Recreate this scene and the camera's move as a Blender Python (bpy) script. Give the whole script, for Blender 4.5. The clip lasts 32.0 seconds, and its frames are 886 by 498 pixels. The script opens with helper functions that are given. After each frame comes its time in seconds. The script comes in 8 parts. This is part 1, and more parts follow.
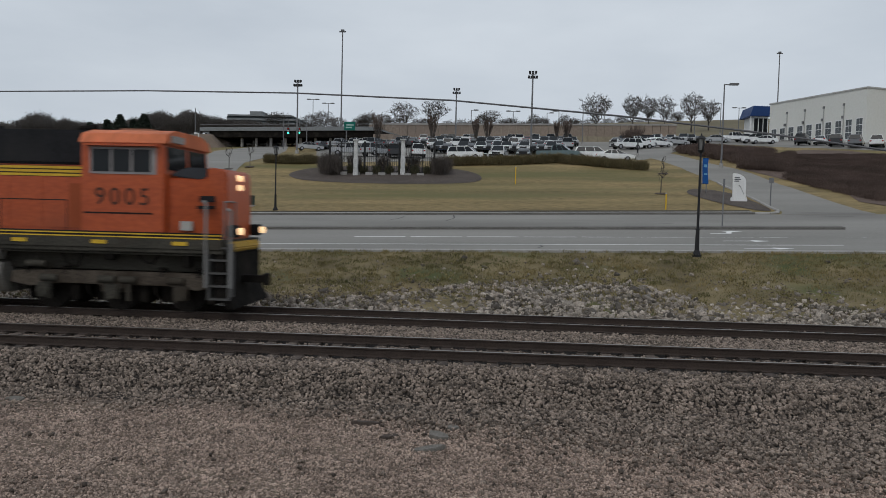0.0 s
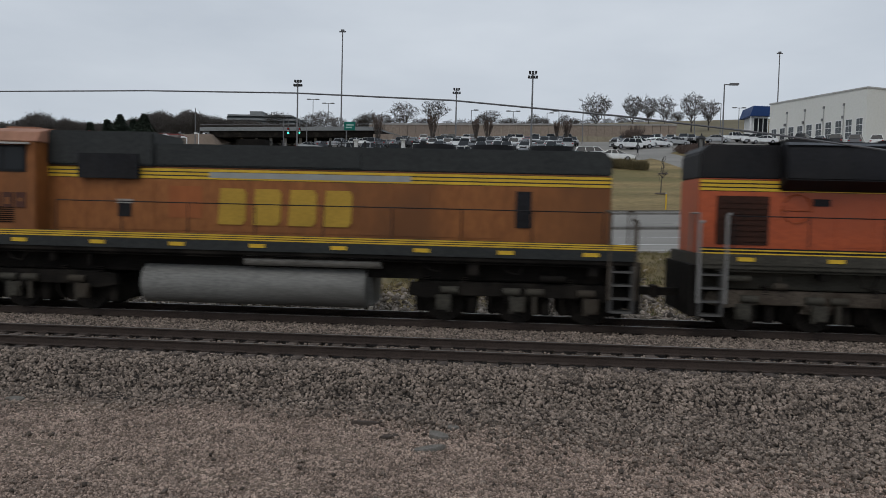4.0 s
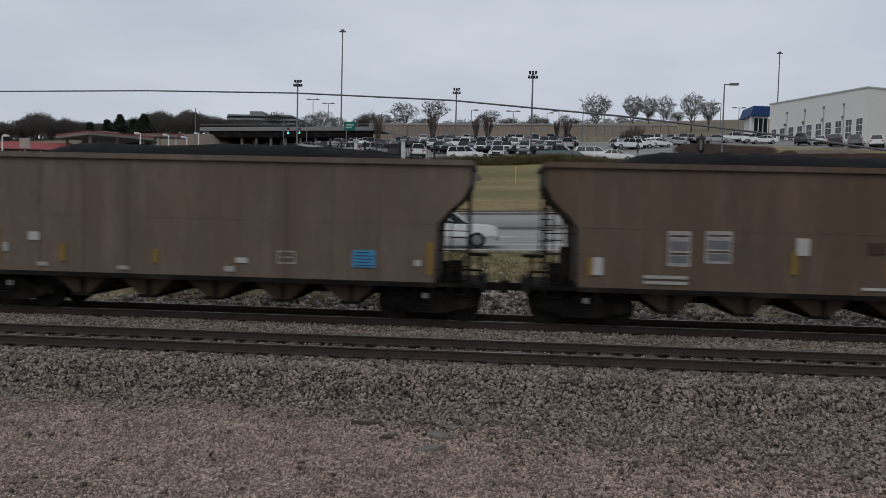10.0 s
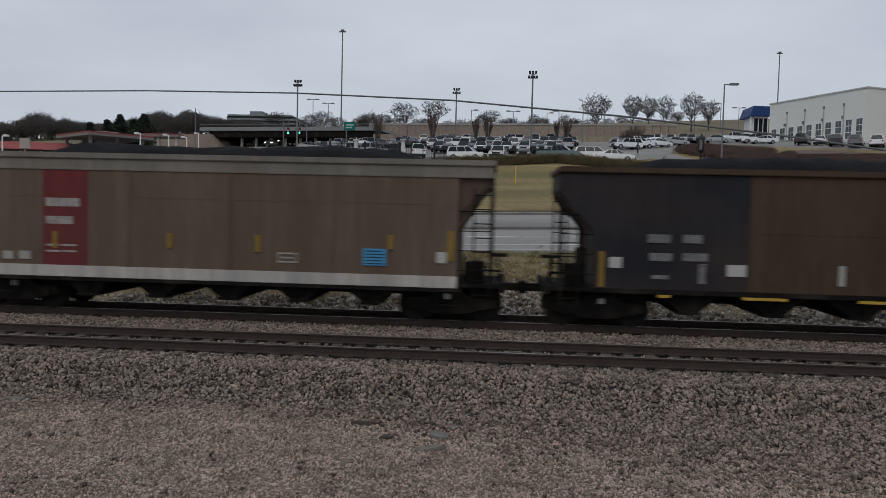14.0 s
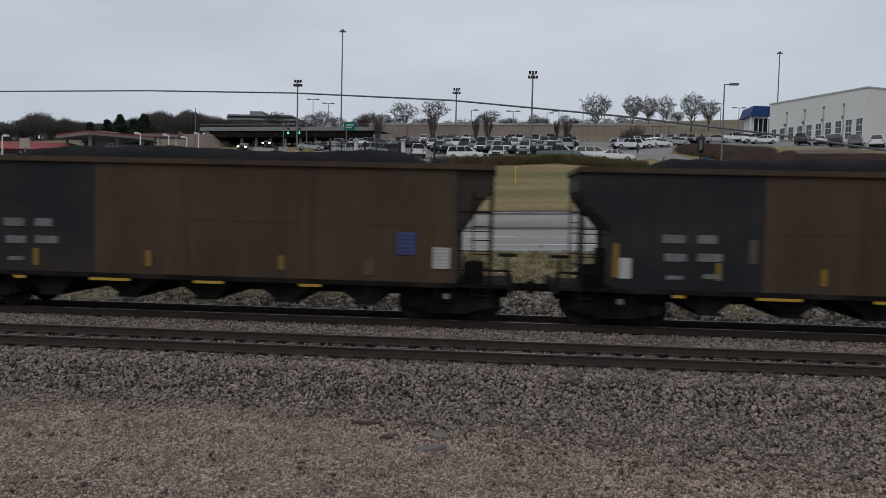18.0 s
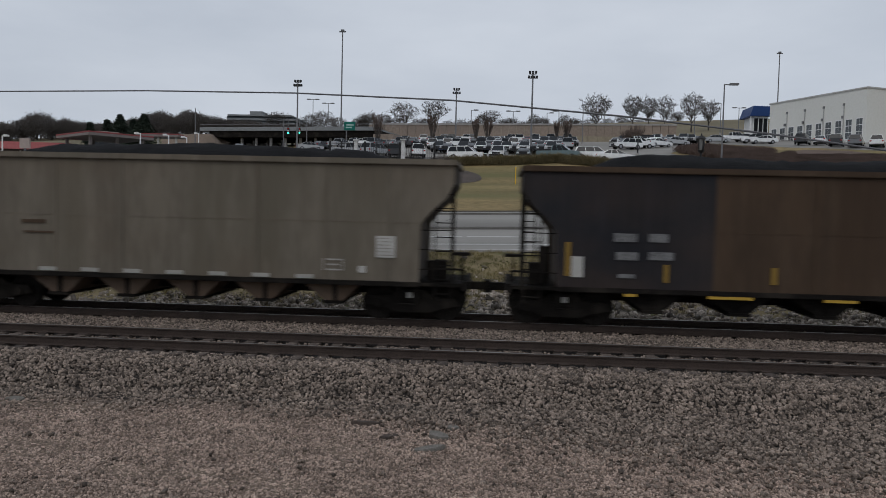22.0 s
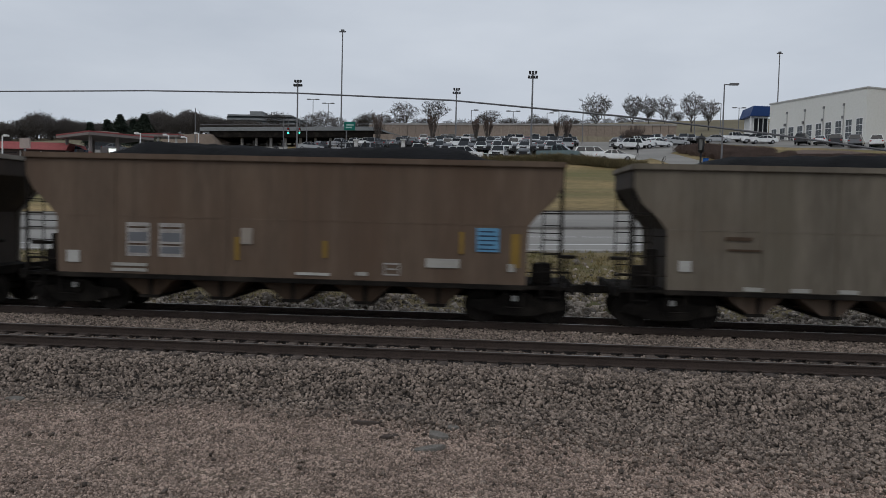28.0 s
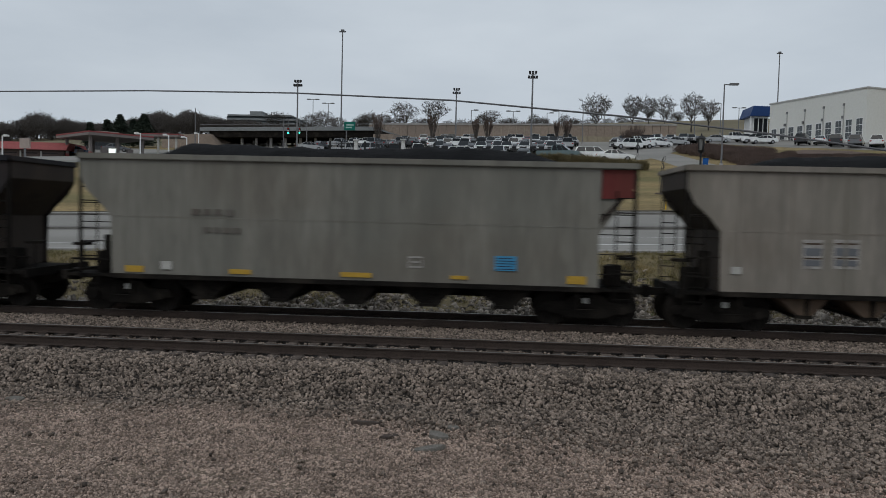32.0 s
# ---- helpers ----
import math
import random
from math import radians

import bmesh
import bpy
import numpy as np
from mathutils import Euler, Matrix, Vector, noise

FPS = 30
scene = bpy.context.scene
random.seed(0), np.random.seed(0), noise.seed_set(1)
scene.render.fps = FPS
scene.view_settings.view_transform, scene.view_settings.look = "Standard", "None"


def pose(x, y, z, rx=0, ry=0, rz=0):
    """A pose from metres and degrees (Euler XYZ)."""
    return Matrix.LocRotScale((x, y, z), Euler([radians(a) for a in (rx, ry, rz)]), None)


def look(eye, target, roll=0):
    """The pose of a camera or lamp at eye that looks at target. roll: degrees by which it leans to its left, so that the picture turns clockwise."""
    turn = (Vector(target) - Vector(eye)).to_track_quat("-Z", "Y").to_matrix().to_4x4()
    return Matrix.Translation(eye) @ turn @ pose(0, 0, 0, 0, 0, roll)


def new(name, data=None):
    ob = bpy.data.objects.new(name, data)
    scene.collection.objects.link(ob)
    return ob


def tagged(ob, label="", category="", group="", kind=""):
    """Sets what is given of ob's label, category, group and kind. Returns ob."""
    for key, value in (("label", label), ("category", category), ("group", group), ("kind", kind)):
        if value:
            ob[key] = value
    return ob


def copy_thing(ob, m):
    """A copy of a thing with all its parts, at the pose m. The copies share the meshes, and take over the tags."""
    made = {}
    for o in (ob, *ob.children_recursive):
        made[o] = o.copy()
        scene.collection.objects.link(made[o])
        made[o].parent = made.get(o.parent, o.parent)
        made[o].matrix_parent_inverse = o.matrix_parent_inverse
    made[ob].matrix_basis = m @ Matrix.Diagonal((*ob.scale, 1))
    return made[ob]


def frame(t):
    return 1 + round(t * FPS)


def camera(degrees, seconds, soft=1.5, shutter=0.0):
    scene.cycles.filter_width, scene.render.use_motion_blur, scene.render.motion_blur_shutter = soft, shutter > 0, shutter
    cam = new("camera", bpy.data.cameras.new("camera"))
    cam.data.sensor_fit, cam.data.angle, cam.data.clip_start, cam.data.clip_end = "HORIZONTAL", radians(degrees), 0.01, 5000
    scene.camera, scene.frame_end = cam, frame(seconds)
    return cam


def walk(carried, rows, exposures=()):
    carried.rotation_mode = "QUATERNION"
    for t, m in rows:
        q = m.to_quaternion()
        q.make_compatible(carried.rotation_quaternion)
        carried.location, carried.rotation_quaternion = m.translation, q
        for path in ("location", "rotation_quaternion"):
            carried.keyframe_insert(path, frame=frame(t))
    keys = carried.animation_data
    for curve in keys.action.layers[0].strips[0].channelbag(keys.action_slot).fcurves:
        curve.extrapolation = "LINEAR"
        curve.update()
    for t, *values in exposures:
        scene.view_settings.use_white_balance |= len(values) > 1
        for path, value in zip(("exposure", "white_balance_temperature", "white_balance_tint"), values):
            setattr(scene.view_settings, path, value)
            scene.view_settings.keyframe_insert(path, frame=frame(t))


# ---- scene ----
cam = camera(60.3, 32.0, soft=0.75, shutter=0.55)
EYE = (0.0, 0.0, 2.88)
VIEW = look(EYE, (-6.788, 99.65, -2.011), 1.39)
EXPOSURES = [(0.0, 0.0, 6500, 10), (6.0, -0.03, 6480, 11.5), (10.0, -0.07, 6430, 12.5), (20.0, -0.08, 6420, 12.5), (24.0, -0.08, 6450, 12.5), (28.0, -0.08, 6450, 12), (32.0, -0.1, 6440, 9)]

# Train travel along the track, metres at each time
TRAVEL = [(0, 0.0), (2, 16.02), (4, 31.81), (6, 47.64), (8, 63.76), (10, 80.08), (12, 96.47), (14, 112.95), (16, 129.5), (18, 146.13),
          (20, 162.63), (22, 179.07), (24, 195.47), (26, 211.85), (28, 228.19), (30, 244.44), (32, 260.6)]
TRACK_Y, TRACK2_Y = 20.89, 16.43

# ---- world and light ----
world = bpy.data.worlds.new("overcast_sky")
scene.world = world
world.use_nodes = True
wn, wl = world.node_tree.nodes, world.node_tree.links
wn.clear()
w_out = wn.new("ShaderNodeOutputWorld")
w_bg = wn.new("ShaderNodeBackground")
w_sky = wn.new("ShaderNodeTexSky")
w_sky.sky_type, w_sky.sun_disc = "NISHITA", False
w_sky.sun_elevation, w_sky.sun_rotation = radians(48), radians(205)
w_sky.air_density, w_sky.dust_density = 1.0, 3.0
w_tc = wn.new("ShaderNodeTexCoord")
w_map = wn.new("ShaderNodeMapping")
w_map.inputs["Scale"].default_value = (1.0, 1.0, 3.2)
w_noise = wn.new("ShaderNodeTexNoise")
w_noise.inputs["Scale"].default_value, w_noise.inputs["Detail"].default_value = 2.3, 6.0
w_ramp = wn.new("ShaderNodeValToRGB")
w_ramp.color_ramp.elements[0].position, w_ramp.color_ramp.elements[0].color = 0.36, (0.525, 0.583, 0.652, 1)
w_ramp.color_ramp.elements[1].position, w_ramp.color_ramp.elements[1].color = 0.66, (0.645, 0.703, 0.766, 1)
w_scale = wn.new("ShaderNodeVectorMath")
w_scale.operation = "SCALE"
w_scale.inputs["Scale"].default_value = 0.06
w_mix = wn.new("ShaderNodeMixRGB")
w_mix.inputs["Fac"].default_value = 0.92
wl.new(w_tc.outputs["Generated"], w_map.inputs["Vector"])
wl.new(w_map.outputs["Vector"], w_noise.inputs["Vector"])
wl.new(w_noise.outputs["Fac"], w_ramp.inputs["Fac"])
wl.new(w_sky.outputs["Color"], w_scale.inputs[0])
wl.new(w_scale.outputs["Vector"], w_mix.inputs["Color1"])
wl.new(w_ramp.outputs["Color"], w_mix.inputs["Color2"])
wl.new(w_mix.outputs["Color"], w_bg.inputs["Color"])
w_bg.inputs["Strength"].default_value = 1.0
wl.new(w_bg.outputs["Background"], w_out.inputs["Surface"])
sun = new("sun", bpy.data.lights.new("sun", "SUN"))
sun.data.energy, sun.data.angle, sun.data.color = 0.6, radians(25), (1.0, 0.97, 0.92)
sun.matrix_world = look((-20, -43, 52), (0, 0, 0))

# ---- materials ----


def mat(name, c1, c2, scale=3.0, rough=0.8, bump=0.0, metal=0.0, fine=40.0, c3=None, big=0.35, stretch=(1, 1, 1), spec=0.3, random_obj=0.0, island=0.0):
    """Two-tone noise at a coarse and a fine scale, with relief; c3 is a sparse stain colour."""
    m = bpy.data.materials.new(name)
    m.use_nodes = True
    n, l = m.node_tree.nodes, m.node_tree.links
    b = n["Principled BSDF"]
    b.inputs["Roughness"].default_value, b.inputs["Metallic"].default_value = rough, metal
    b.inputs["Specular IOR Level"].default_value = spec
    tc = n.new("ShaderNodeTexCoord")
    mp = n.new("ShaderNodeMapping")
    mp.inputs["Scale"].default_value = stretch
    l.new(tc.outputs["Object"], mp.inputs["Vector"])
    n1, n2 = n.new("ShaderNodeTexNoise"), n.new("ShaderNodeTexNoise")
    n1.inputs["Scale"].default_value, n1.inputs["Detail"].default_value = scale, 5
    n2.inputs["Scale"].default_value, n2.inputs["Detail"].default_value = fine, 3
    l.new(mp.outputs["Vector"], n1.inputs["Vector"])
    l.new(mp.outputs["Vector"], n2.inputs["Vector"])
    mixf = n.new("ShaderNodeMath")
    mixf.operation = "MULTIPLY_ADD"
    mixf.inputs[1].default_value = 1.0 - big
    addf = n.new("ShaderNodeMath")
    addf.operation = "MULTIPLY"
    addf.inputs[1].default_value = big
    l.new(n1.outputs["Fac"], addf.inputs[0])
    l.new(n2.outputs["Fac"], mixf.inputs[0])
    l.new(addf.outputs[0], mixf.inputs[2])
    r = n.new("ShaderNodeValToRGB")
    r.color_ramp.elements[0].position, r.color_ramp.elements[0].color = 0.36, (*c1, 1)
    r.color_ramp.elements[1].position, r.color_ramp.elements[1].color = 0.64, (*c2, 1)
    l.new(mixf.outputs[0], r.inputs["Fac"])
    col = r.outputs["Color"]
    if c3:
        n3 = n.new("ShaderNodeTexNoise")
        n3.inputs["Scale"].default_value, n3.inputs["Detail"].default_value = scale * 0.45, 6
        l.new(mp.outputs["Vector"], n3.inputs["Vector"])
        r3 = n.new("ShaderNodeValToRGB")
        r3.color_ramp.elements[0].position, r3.color_ramp.elements[1].position = 0.52, 0.68
        l.new(n3.outputs["Fac"], r3.inputs["Fac"])
        mx = n.new("ShaderNodeMixRGB")
        mx.inputs["Color2"].default_value = (*c3, 1)
        l.new(r3.outputs["Color"], mx.inputs["Fac"])
        l.new(col, mx.inputs["Color1"])
        col = mx.outputs["Color"]
    if random_obj or island:
        src = n.new("ShaderNodeNewGeometry").outputs["Random Per Island"] if island else n.new("ShaderNodeObjectInfo").outputs["Random"]
        k = island or random_obj
        mr = n.new("ShaderNodeMapRange")
        mr.inputs["To Min"].default_value, mr.inputs["To Max"].default_value = 1 - k, 1 + k
        l.new(src, mr.inputs["Value"])
        hv = n.new("ShaderNodeHueSaturation")
        l.new(mr.outputs["Result"], hv.inputs["Value"])
        l.new(col, hv.inputs["Color"])
        col = hv.outputs["Color"]
    l.new(col, b.inputs["Base Color"])
    if bump:
        bp = n.new("ShaderNodeBump")
        bp.inputs["Strength"].default_value, bp.inputs["Distance"].default_value = min(1.0, bump), 0.03
        l.new(n2.outputs["Fac"], bp.inputs["Height"])
        l.new(bp.outputs["Normal"], b.inputs["Normal"])
    return m


def plain(name, c, rough=0.5, metal=0.0):
    return mat(name, tuple(v * 0.88 for v in c), tuple(min(1, v * 1.08) for v in c), 2.0, rough, 0.0, metal, 18.0, big=0.6)


def glow(name, c, strength):
    m = bpy.data.materials.new(name)
    m.use_nodes = True
    b = m.node_tree.nodes["Principled BSDF"]
    b.inputs["Base Color"].default_value = (*c, 1)
    b.inputs["Emission Color"].default_value = (*c, 1)
    b.inputs["Emission Strength"].default_value = strength
    return m


def glass(name, c=(0.02, 0.025, 0.03), spec=0.6):
    m = bpy.data.materials.new(name)
    m.use_nodes = True
    b = m.node_tree.nodes["Principled BSDF"]
    b.inputs["Base Color"].default_value = (*c, 1)
    b.inputs["Roughness"].default_value = 0.06
    b.inputs["Specular IOR Level"].default_value = spec
    return m


GRAVEL = mat("gravel_ground", (0.045, 0.034, 0.027), (0.30, 0.232, 0.187), 0.7, 0.95, 1.0, 0, 34, c3=(0.13, 0.092, 0.068), big=0.12)
# near-black, so the shade in the gaps between stones is in the colour
BALLAST_SHADE_BED = mat("ballast_bed", (0.008, 0.007, 0.006), (0.038, 0.03, 0.025), 1.2, 0.95, 1.0, 0, 32, big=0.2)
BALLAST = mat("ballast_stone", (0.088, 0.070, 0.057), (0.305, 0.242, 0.197), 2.0, 0.9, 0.3, 0, 60, island=0.72)
RIPRAP = mat("riprap_stone", (0.115, 0.094, 0.075), (0.36, 0.315, 0.268), 3.0, 0.9, 0.5, 0, 30, island=0.72)
RUBBLE = mat("brown_rubble", (0.085, 0.066, 0.048), (0.24, 0.20, 0.16), 3.0, 0.9, 0.5, 0, 30, island=0.6)
RAIL_RUST = mat("rusty_rail", (0.028, 0.02, 0.016), (0.06, 0.042, 0.034), 2.0, 0.8, 0.2, 0.0, 50)
RAIL_TOP = mat("worn_rail_top", (0.16, 0.145, 0.135), (0.30, 0.28, 0.26), 1.0, 0.42, 0.0, 0.7, 20, stretch=(0.2, 1, 1))
TIE = mat("weathered_tie", (0.055, 0.042, 0.035), (0.125, 0.1, 0.085), 2.0, 0.9, 0.5, 0, 30, stretch=(2, 0.3, 1), random_obj=0.35)
GRASS = mat("dormant_lawn", (0.098, 0.075, 0.030), (0.32, 0.233, 0.106), 0.16, 0.95, 0.8, 0, 4.5, c3=(0.128, 0.115, 0.044), big=0.45, stretch=(0.35, 2.0, 1))
VERGE = mat("patchy_verge", (0.088, 0.068, 0.032), (0.235, 0.185, 0.096), 0.5, 0.95, 1.0, 0, 16, c3=(0.060, 0.074, 0.022), big=0.6)
HILL = mat("far_hillside", (0.11, 0.092, 0.055), (0.19, 0.162, 0.10), 0.06, 0.95, 0, 0, 1.5, big=0.6)
ASPHALT = mat("grey_asphalt", (0.188, 0.179, 0.163), (0.256, 0.244, 0.223), 0.22, 0.85, 0.2, 0, 12, c3=(0.17, 0.16, 0.145), big=0.6, stretch=(0.3, 1, 1))
CONCRETE = mat("concrete", (0.26, 0.25, 0.235), (0.38, 0.365, 0.345), 0.6, 0.85, 0.2, 0, 12, big=0.5)
KERB = mat("stained_shaded_kerb", (0.09, 0.085, 0.078), (0.19, 0.18, 0.165), 0.7, 0.9, 0.2, 0, 12)
TAR = mat("old_tar", (0.05, 0.048, 0.045), (0.10, 0.096, 0.09), 2.0, 0.8, 0, 0, 20)
LINE = plain("road_paint", (0.72, 0.72, 0.70), 0.7)
MULCH = mat("dark_mulch", (0.045, 0.035, 0.03), (0.11, 0.088, 0.075), 0.6, 0.95, 1.0, 0, 14)
HEDGE = mat("dormant_hedge", (0.085, 0.07, 0.036), (0.19, 0.155, 0.082), 1.2, 0.95, 1.0, 0, 9, island=0.4)
SHRUB = mat("bare_shrub", (0.06, 0.05, 0.046), (0.135, 0.115, 0.10), 1.2, 0.95, 1.0, 0, 9, island=0.4)
REDSHRUB = mat("reddish_shrub", (0.068, 0.048, 0.04), (0.138, 0.098, 0.082), 0.3, 0.95, 0, 0, 9, island=0.3, big=0.6)
BARK = mat("bare_bark", (0.05, 0.043, 0.038), (0.11, 0.097, 0.088), 2, 0.95, 0.3, 0, 20)
TWIGS = mat("bare_twigs", (0.07, 0.062, 0.056), (0.13, 0.117, 0.108), 0.8, 0.95, 0, 0, 20, island=0.3)
CONIFER = mat("conifer_needles", (0.016, 0.026, 0.018), (0.05, 0.066, 0.045), 0.8, 0.95, 0.3, 0, 8, island=0.5)
BLACK = mat("black_metal", (0.010, 0.010, 0.011), (0.022, 0.022, 0.024), 3, 0.55, 0, 0, 30)
POLE_GREY = mat("galvanised_pole", (0.13, 0.13, 0.135), (0.21, 0.21, 0.215), 2, 0.6, 0, 0.2, 30)
WHITE = mat("white_paint", (0.66, 0.66, 0.65), (0.80, 0.80, 0.79), 1.0, 0.6, 0, 0, 14)
TAN_WALL = mat("tan_retaining_wall", (0.22, 0.175, 0.14), (0.31, 0.25, 0.205), 0.15, 0.9, 0.2, 0, 2.5, c3=(0.19, 0.15, 0.125))
GLASS = glass("dark_glass", (0.012, 0.014, 0.016), 0.22)
GLASS_CAR = glass("car_glass", (0.014, 0.017, 0.02), 0.16)
RUBBER = mat("rubber_tyre", (0.012, 0.012, 0.012), (0.025, 0.025, 0.025), 4, 0.85, 0, 0, 40)
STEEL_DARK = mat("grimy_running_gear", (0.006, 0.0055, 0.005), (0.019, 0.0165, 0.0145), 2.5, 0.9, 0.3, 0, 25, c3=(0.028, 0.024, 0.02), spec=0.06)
STEEL_MID = mat("dusty_bogie_steel", (0.046, 0.037, 0.029), (0.12, 0.099, 0.078), 2.2, 0.85, 0.3, 0, 22, c3=(0.04, 0.03, 0.022), spec=0.15)
WHEEL = mat("worn_wheel_steel", (0.009, 0.008, 0.007), (0.026, 0.022, 0.019), 3, 0.8, 0, 0.0, 25, spec=0.08)
COAL = mat("coal", (0.004, 0.004, 0.0045), (0.014, 0.014, 0.015), 1.5, 0.9, 1.0, 0, 18, spec=0.1)
TANK_GREY = mat("silver_grey_tank", (0.135, 0.126, 0.11), (0.235, 0.222, 0.198), 0.8, 0.5, 0, 0.0, 14, c3=(0.1, 0.085, 0.068), stretch=(0.4, 1, 1.5))
ORANGE = mat("orange_loco_paint", (0.36, 0.062, 0.014), (0.485, 0.092, 0.023), 0.7, 0.42, 0, 0, 9, c3=(0.31, 0.064, 0.02), stretch=(0.5, 1, 1.3), spec=0.5)
ORANGE_OLD = mat("faded_orange_paint", (0.215, 0.076, 0.021), (0.325, 0.122, 0.036), 0.7, 0.55, 0, 0, 9, c3=(0.155, 0.06, 0.02), stretch=(1.2, 1, 0.4))
LOCO_BLACK = mat("black_loco_paint", (0.007, 0.007, 0.008), (0.016, 0.016, 0.019), 1, 0.55, 0, 0, 12, c3=(0.022, 0.021, 0.021), spec=0.18)
LOCO_GREEN = mat("dark_green_loco_paint", (0.014, 0.016, 0.016), (0.032, 0.035, 0.034), 1, 0.5, 0, 0, 12)
YELLOW = mat("yellow_stripe", (0.55, 0.34, 0.025), (0.72, 0.46, 0.04), 1.5, 0.5, 0, 0, 14)
ROOF_GREY = mat("grey_roof_panel", (0.13, 0.145, 0.165), (0.20, 0.22, 0.25), 1, 0.5, 0, 0, 12)
GRASS_BLADE = mat("grass_blades", (0.075, 0.08, 0.026), (0.26, 0.2, 0.092), 0.45, 0.9, 0, 0, 12, island=0.5, big=0.7)
REDMULCH = mat("reddish_mulch", (0.07, 0.048, 0.038), (0.15, 0.105, 0.085), 0.5, 0.95, 1.0, 0, 10)
SOIL = mat("bare_edge_soil", (0.035, 0.03, 0.022), (0.075, 0.062, 0.042), 0.8, 0.95, 0.5, 0, 12)
PEBBLE = mat("pinkish_pebble", (0.16, 0.118, 0.094), (0.43, 0.328, 0.267), 2.0, 0.9, 0.3, 0, 60, island=0.6)
FRAME_GREY = mat("dusty_frame_paint", (0.034, 0.032, 0.026), (0.078, 0.071, 0.058), 1.4, 0.85, 0.1, 0, 16, c3=(0.05, 0.04, 0.03), spec=0.15)
DIRT = mat("bare_dirt", (0.10, 0.075, 0.055), (0.21, 0.16, 0.12), 1.5, 0.95, 0.8, 0, 30)
YELLOW_OLD = mat("worn_yellow_paint", (0.36, 0.22, 0.03), (0.50, 0.31, 0.042), 1.5, 0.6, 0, 0, 14)
TANK_PALE = mat("pale_grey_tank", (0.13, 0.128, 0.12), (0.22, 0.216, 0.20), 0.8, 0.6, 0, 0.0, 14, c3=(0.10, 0.095, 0.085), stretch=(0.4, 1, 1.5))
# lighter than the near bark: distance haze is mixed into this colour
WOODS = mat("far_woods", (0.115, 0.105, 0.102), (0.20, 0.183, 0.176), 0.05, 0.95, 0, 0, 3, island=0.35)

# ---- mesh helpers ----


class Solid:
    """Collects simple solids into one mesh."""

    def __init__(self):
        self.v, self.f = [], []

    def add(self, verts, faces):
        o = len(self.v)
        self.v += [tuple(p) for p in verts]
        self.f += [tuple(i + o for i in f) for f in faces]
        return self

    def box(self, x0, x1, y0, y1, z0, z1):
        return self.add([(x0, y0, z0), (x1, y0, z0), (x1, y1, z0), (x0, y1, z0), (x0, y0, z1), (x1, y0, z1), (x1, y1, z1), (x0, y1, z1)],
                        [(0, 3, 2, 1), (4, 5, 6, 7), (0, 1, 5, 4), (1, 2, 6, 5), (2, 3, 7, 6), (3, 0, 4, 7)])

    def prism(self, poly, a0, a1, axis="y"):
        """A polygon extruded along an axis. poly holds (x, z) for y, (y, z) for x, (x, y) for z."""
        n = len(poly)
        mk = {"y": lambda p, a: (p[0], a, p[1]), "x": lambda p, a: (a, p[0], p[1]), "z": lambda p, a: (p[0], p[1], a)}[axis]
        faces = [tuple(range(n)), tuple(range(2 * n - 1, n - 1, -1))]
        faces += [(i, i + n, (i + 1) % n + n, (i + 1) % n) for i in range(n)]
        return self.add([mk(p, a0) for p in poly] + [mk(p, a1) for p in poly], faces)

    def tube(self, p0, p1, r0, r1=None, n=10):
        r1 = r0 if r1 is None else r1
        p0, p1 = Vector(p0), Vector(p1)
        q = (p1 - p0).to_track_quat("Z", "Y")
        vs = []
        for p, r in ((p0, r0), (p1, r1)):
            vs += [p + q @ Vector((r * math.cos(6.28318 * i / n), r * math.sin(6.28318 * i / n), 0)) for i in range(n)]
        faces = [(i, (i + 1) % n, (i + 1) % n + n, i + n) for i in range(n)]
        return self.add(vs, faces + [tuple(range(n - 1, -1, -1)), tuple(range(n, 2 * n))])

    def path(self, pts, r, n=6):
        for a, b in zip(pts, pts[1:]):
            self.tube(a, b, r, n=n)
        return self

    def mesh(self, name, bevel=0.0, smooth=35):
        me = bpy.data.meshes.new(name)
        me.from_pydata(self.v, [], self.f)
        bm = bmesh.new()
        bm.from_mesh(me)
        bmesh.ops.recalc_face_normals(bm, faces=bm.faces)
        if bevel:
            sharp = [e for e in bm.edges if len(e.link_faces) == 2 and e.calc_face_angle(0) > 0.5]
            bmesh.ops.bevel(bm, geom=sharp, offset=bevel, segments=2, affect="EDGES", clamp_overlap=True)
        for f in bm.faces:
            f.smooth = True
        bm.to_mesh(me)
        bm.free()
        me.set_sharp_from_angle(angle=radians(smooth))
        return me


def part(name, shape, material, parent=None, label="", bevel=0.0, at=None):
    """Links a Solid or a mesh as one object, as a part of parent."""
    me = shape.mesh(name, bevel) if isinstance(shape, Solid) else shape
    if material and not me.materials:
        me.materials.append(material)
    ob = new(name, me)
    if parent:
        ob.parent = parent
    if at is not None:
        ob.matrix_basis = at if isinstance(at, Matrix) else Matrix.Translation(at)
    if label:
        tagged(ob, label)
    return ob


def thing(name, label, category, at=(0, 0, 0), group="", kind="", turn=0):
    ob = new(name)
    ob.matrix_basis = pose(*at, 0, 0, turn)
    return tagged(ob, label, category, group, kind)


def box(x0, x1, y0, y1, z0, z1):
    return Solid().box(x0, x1, y0, y1, z0, z1)


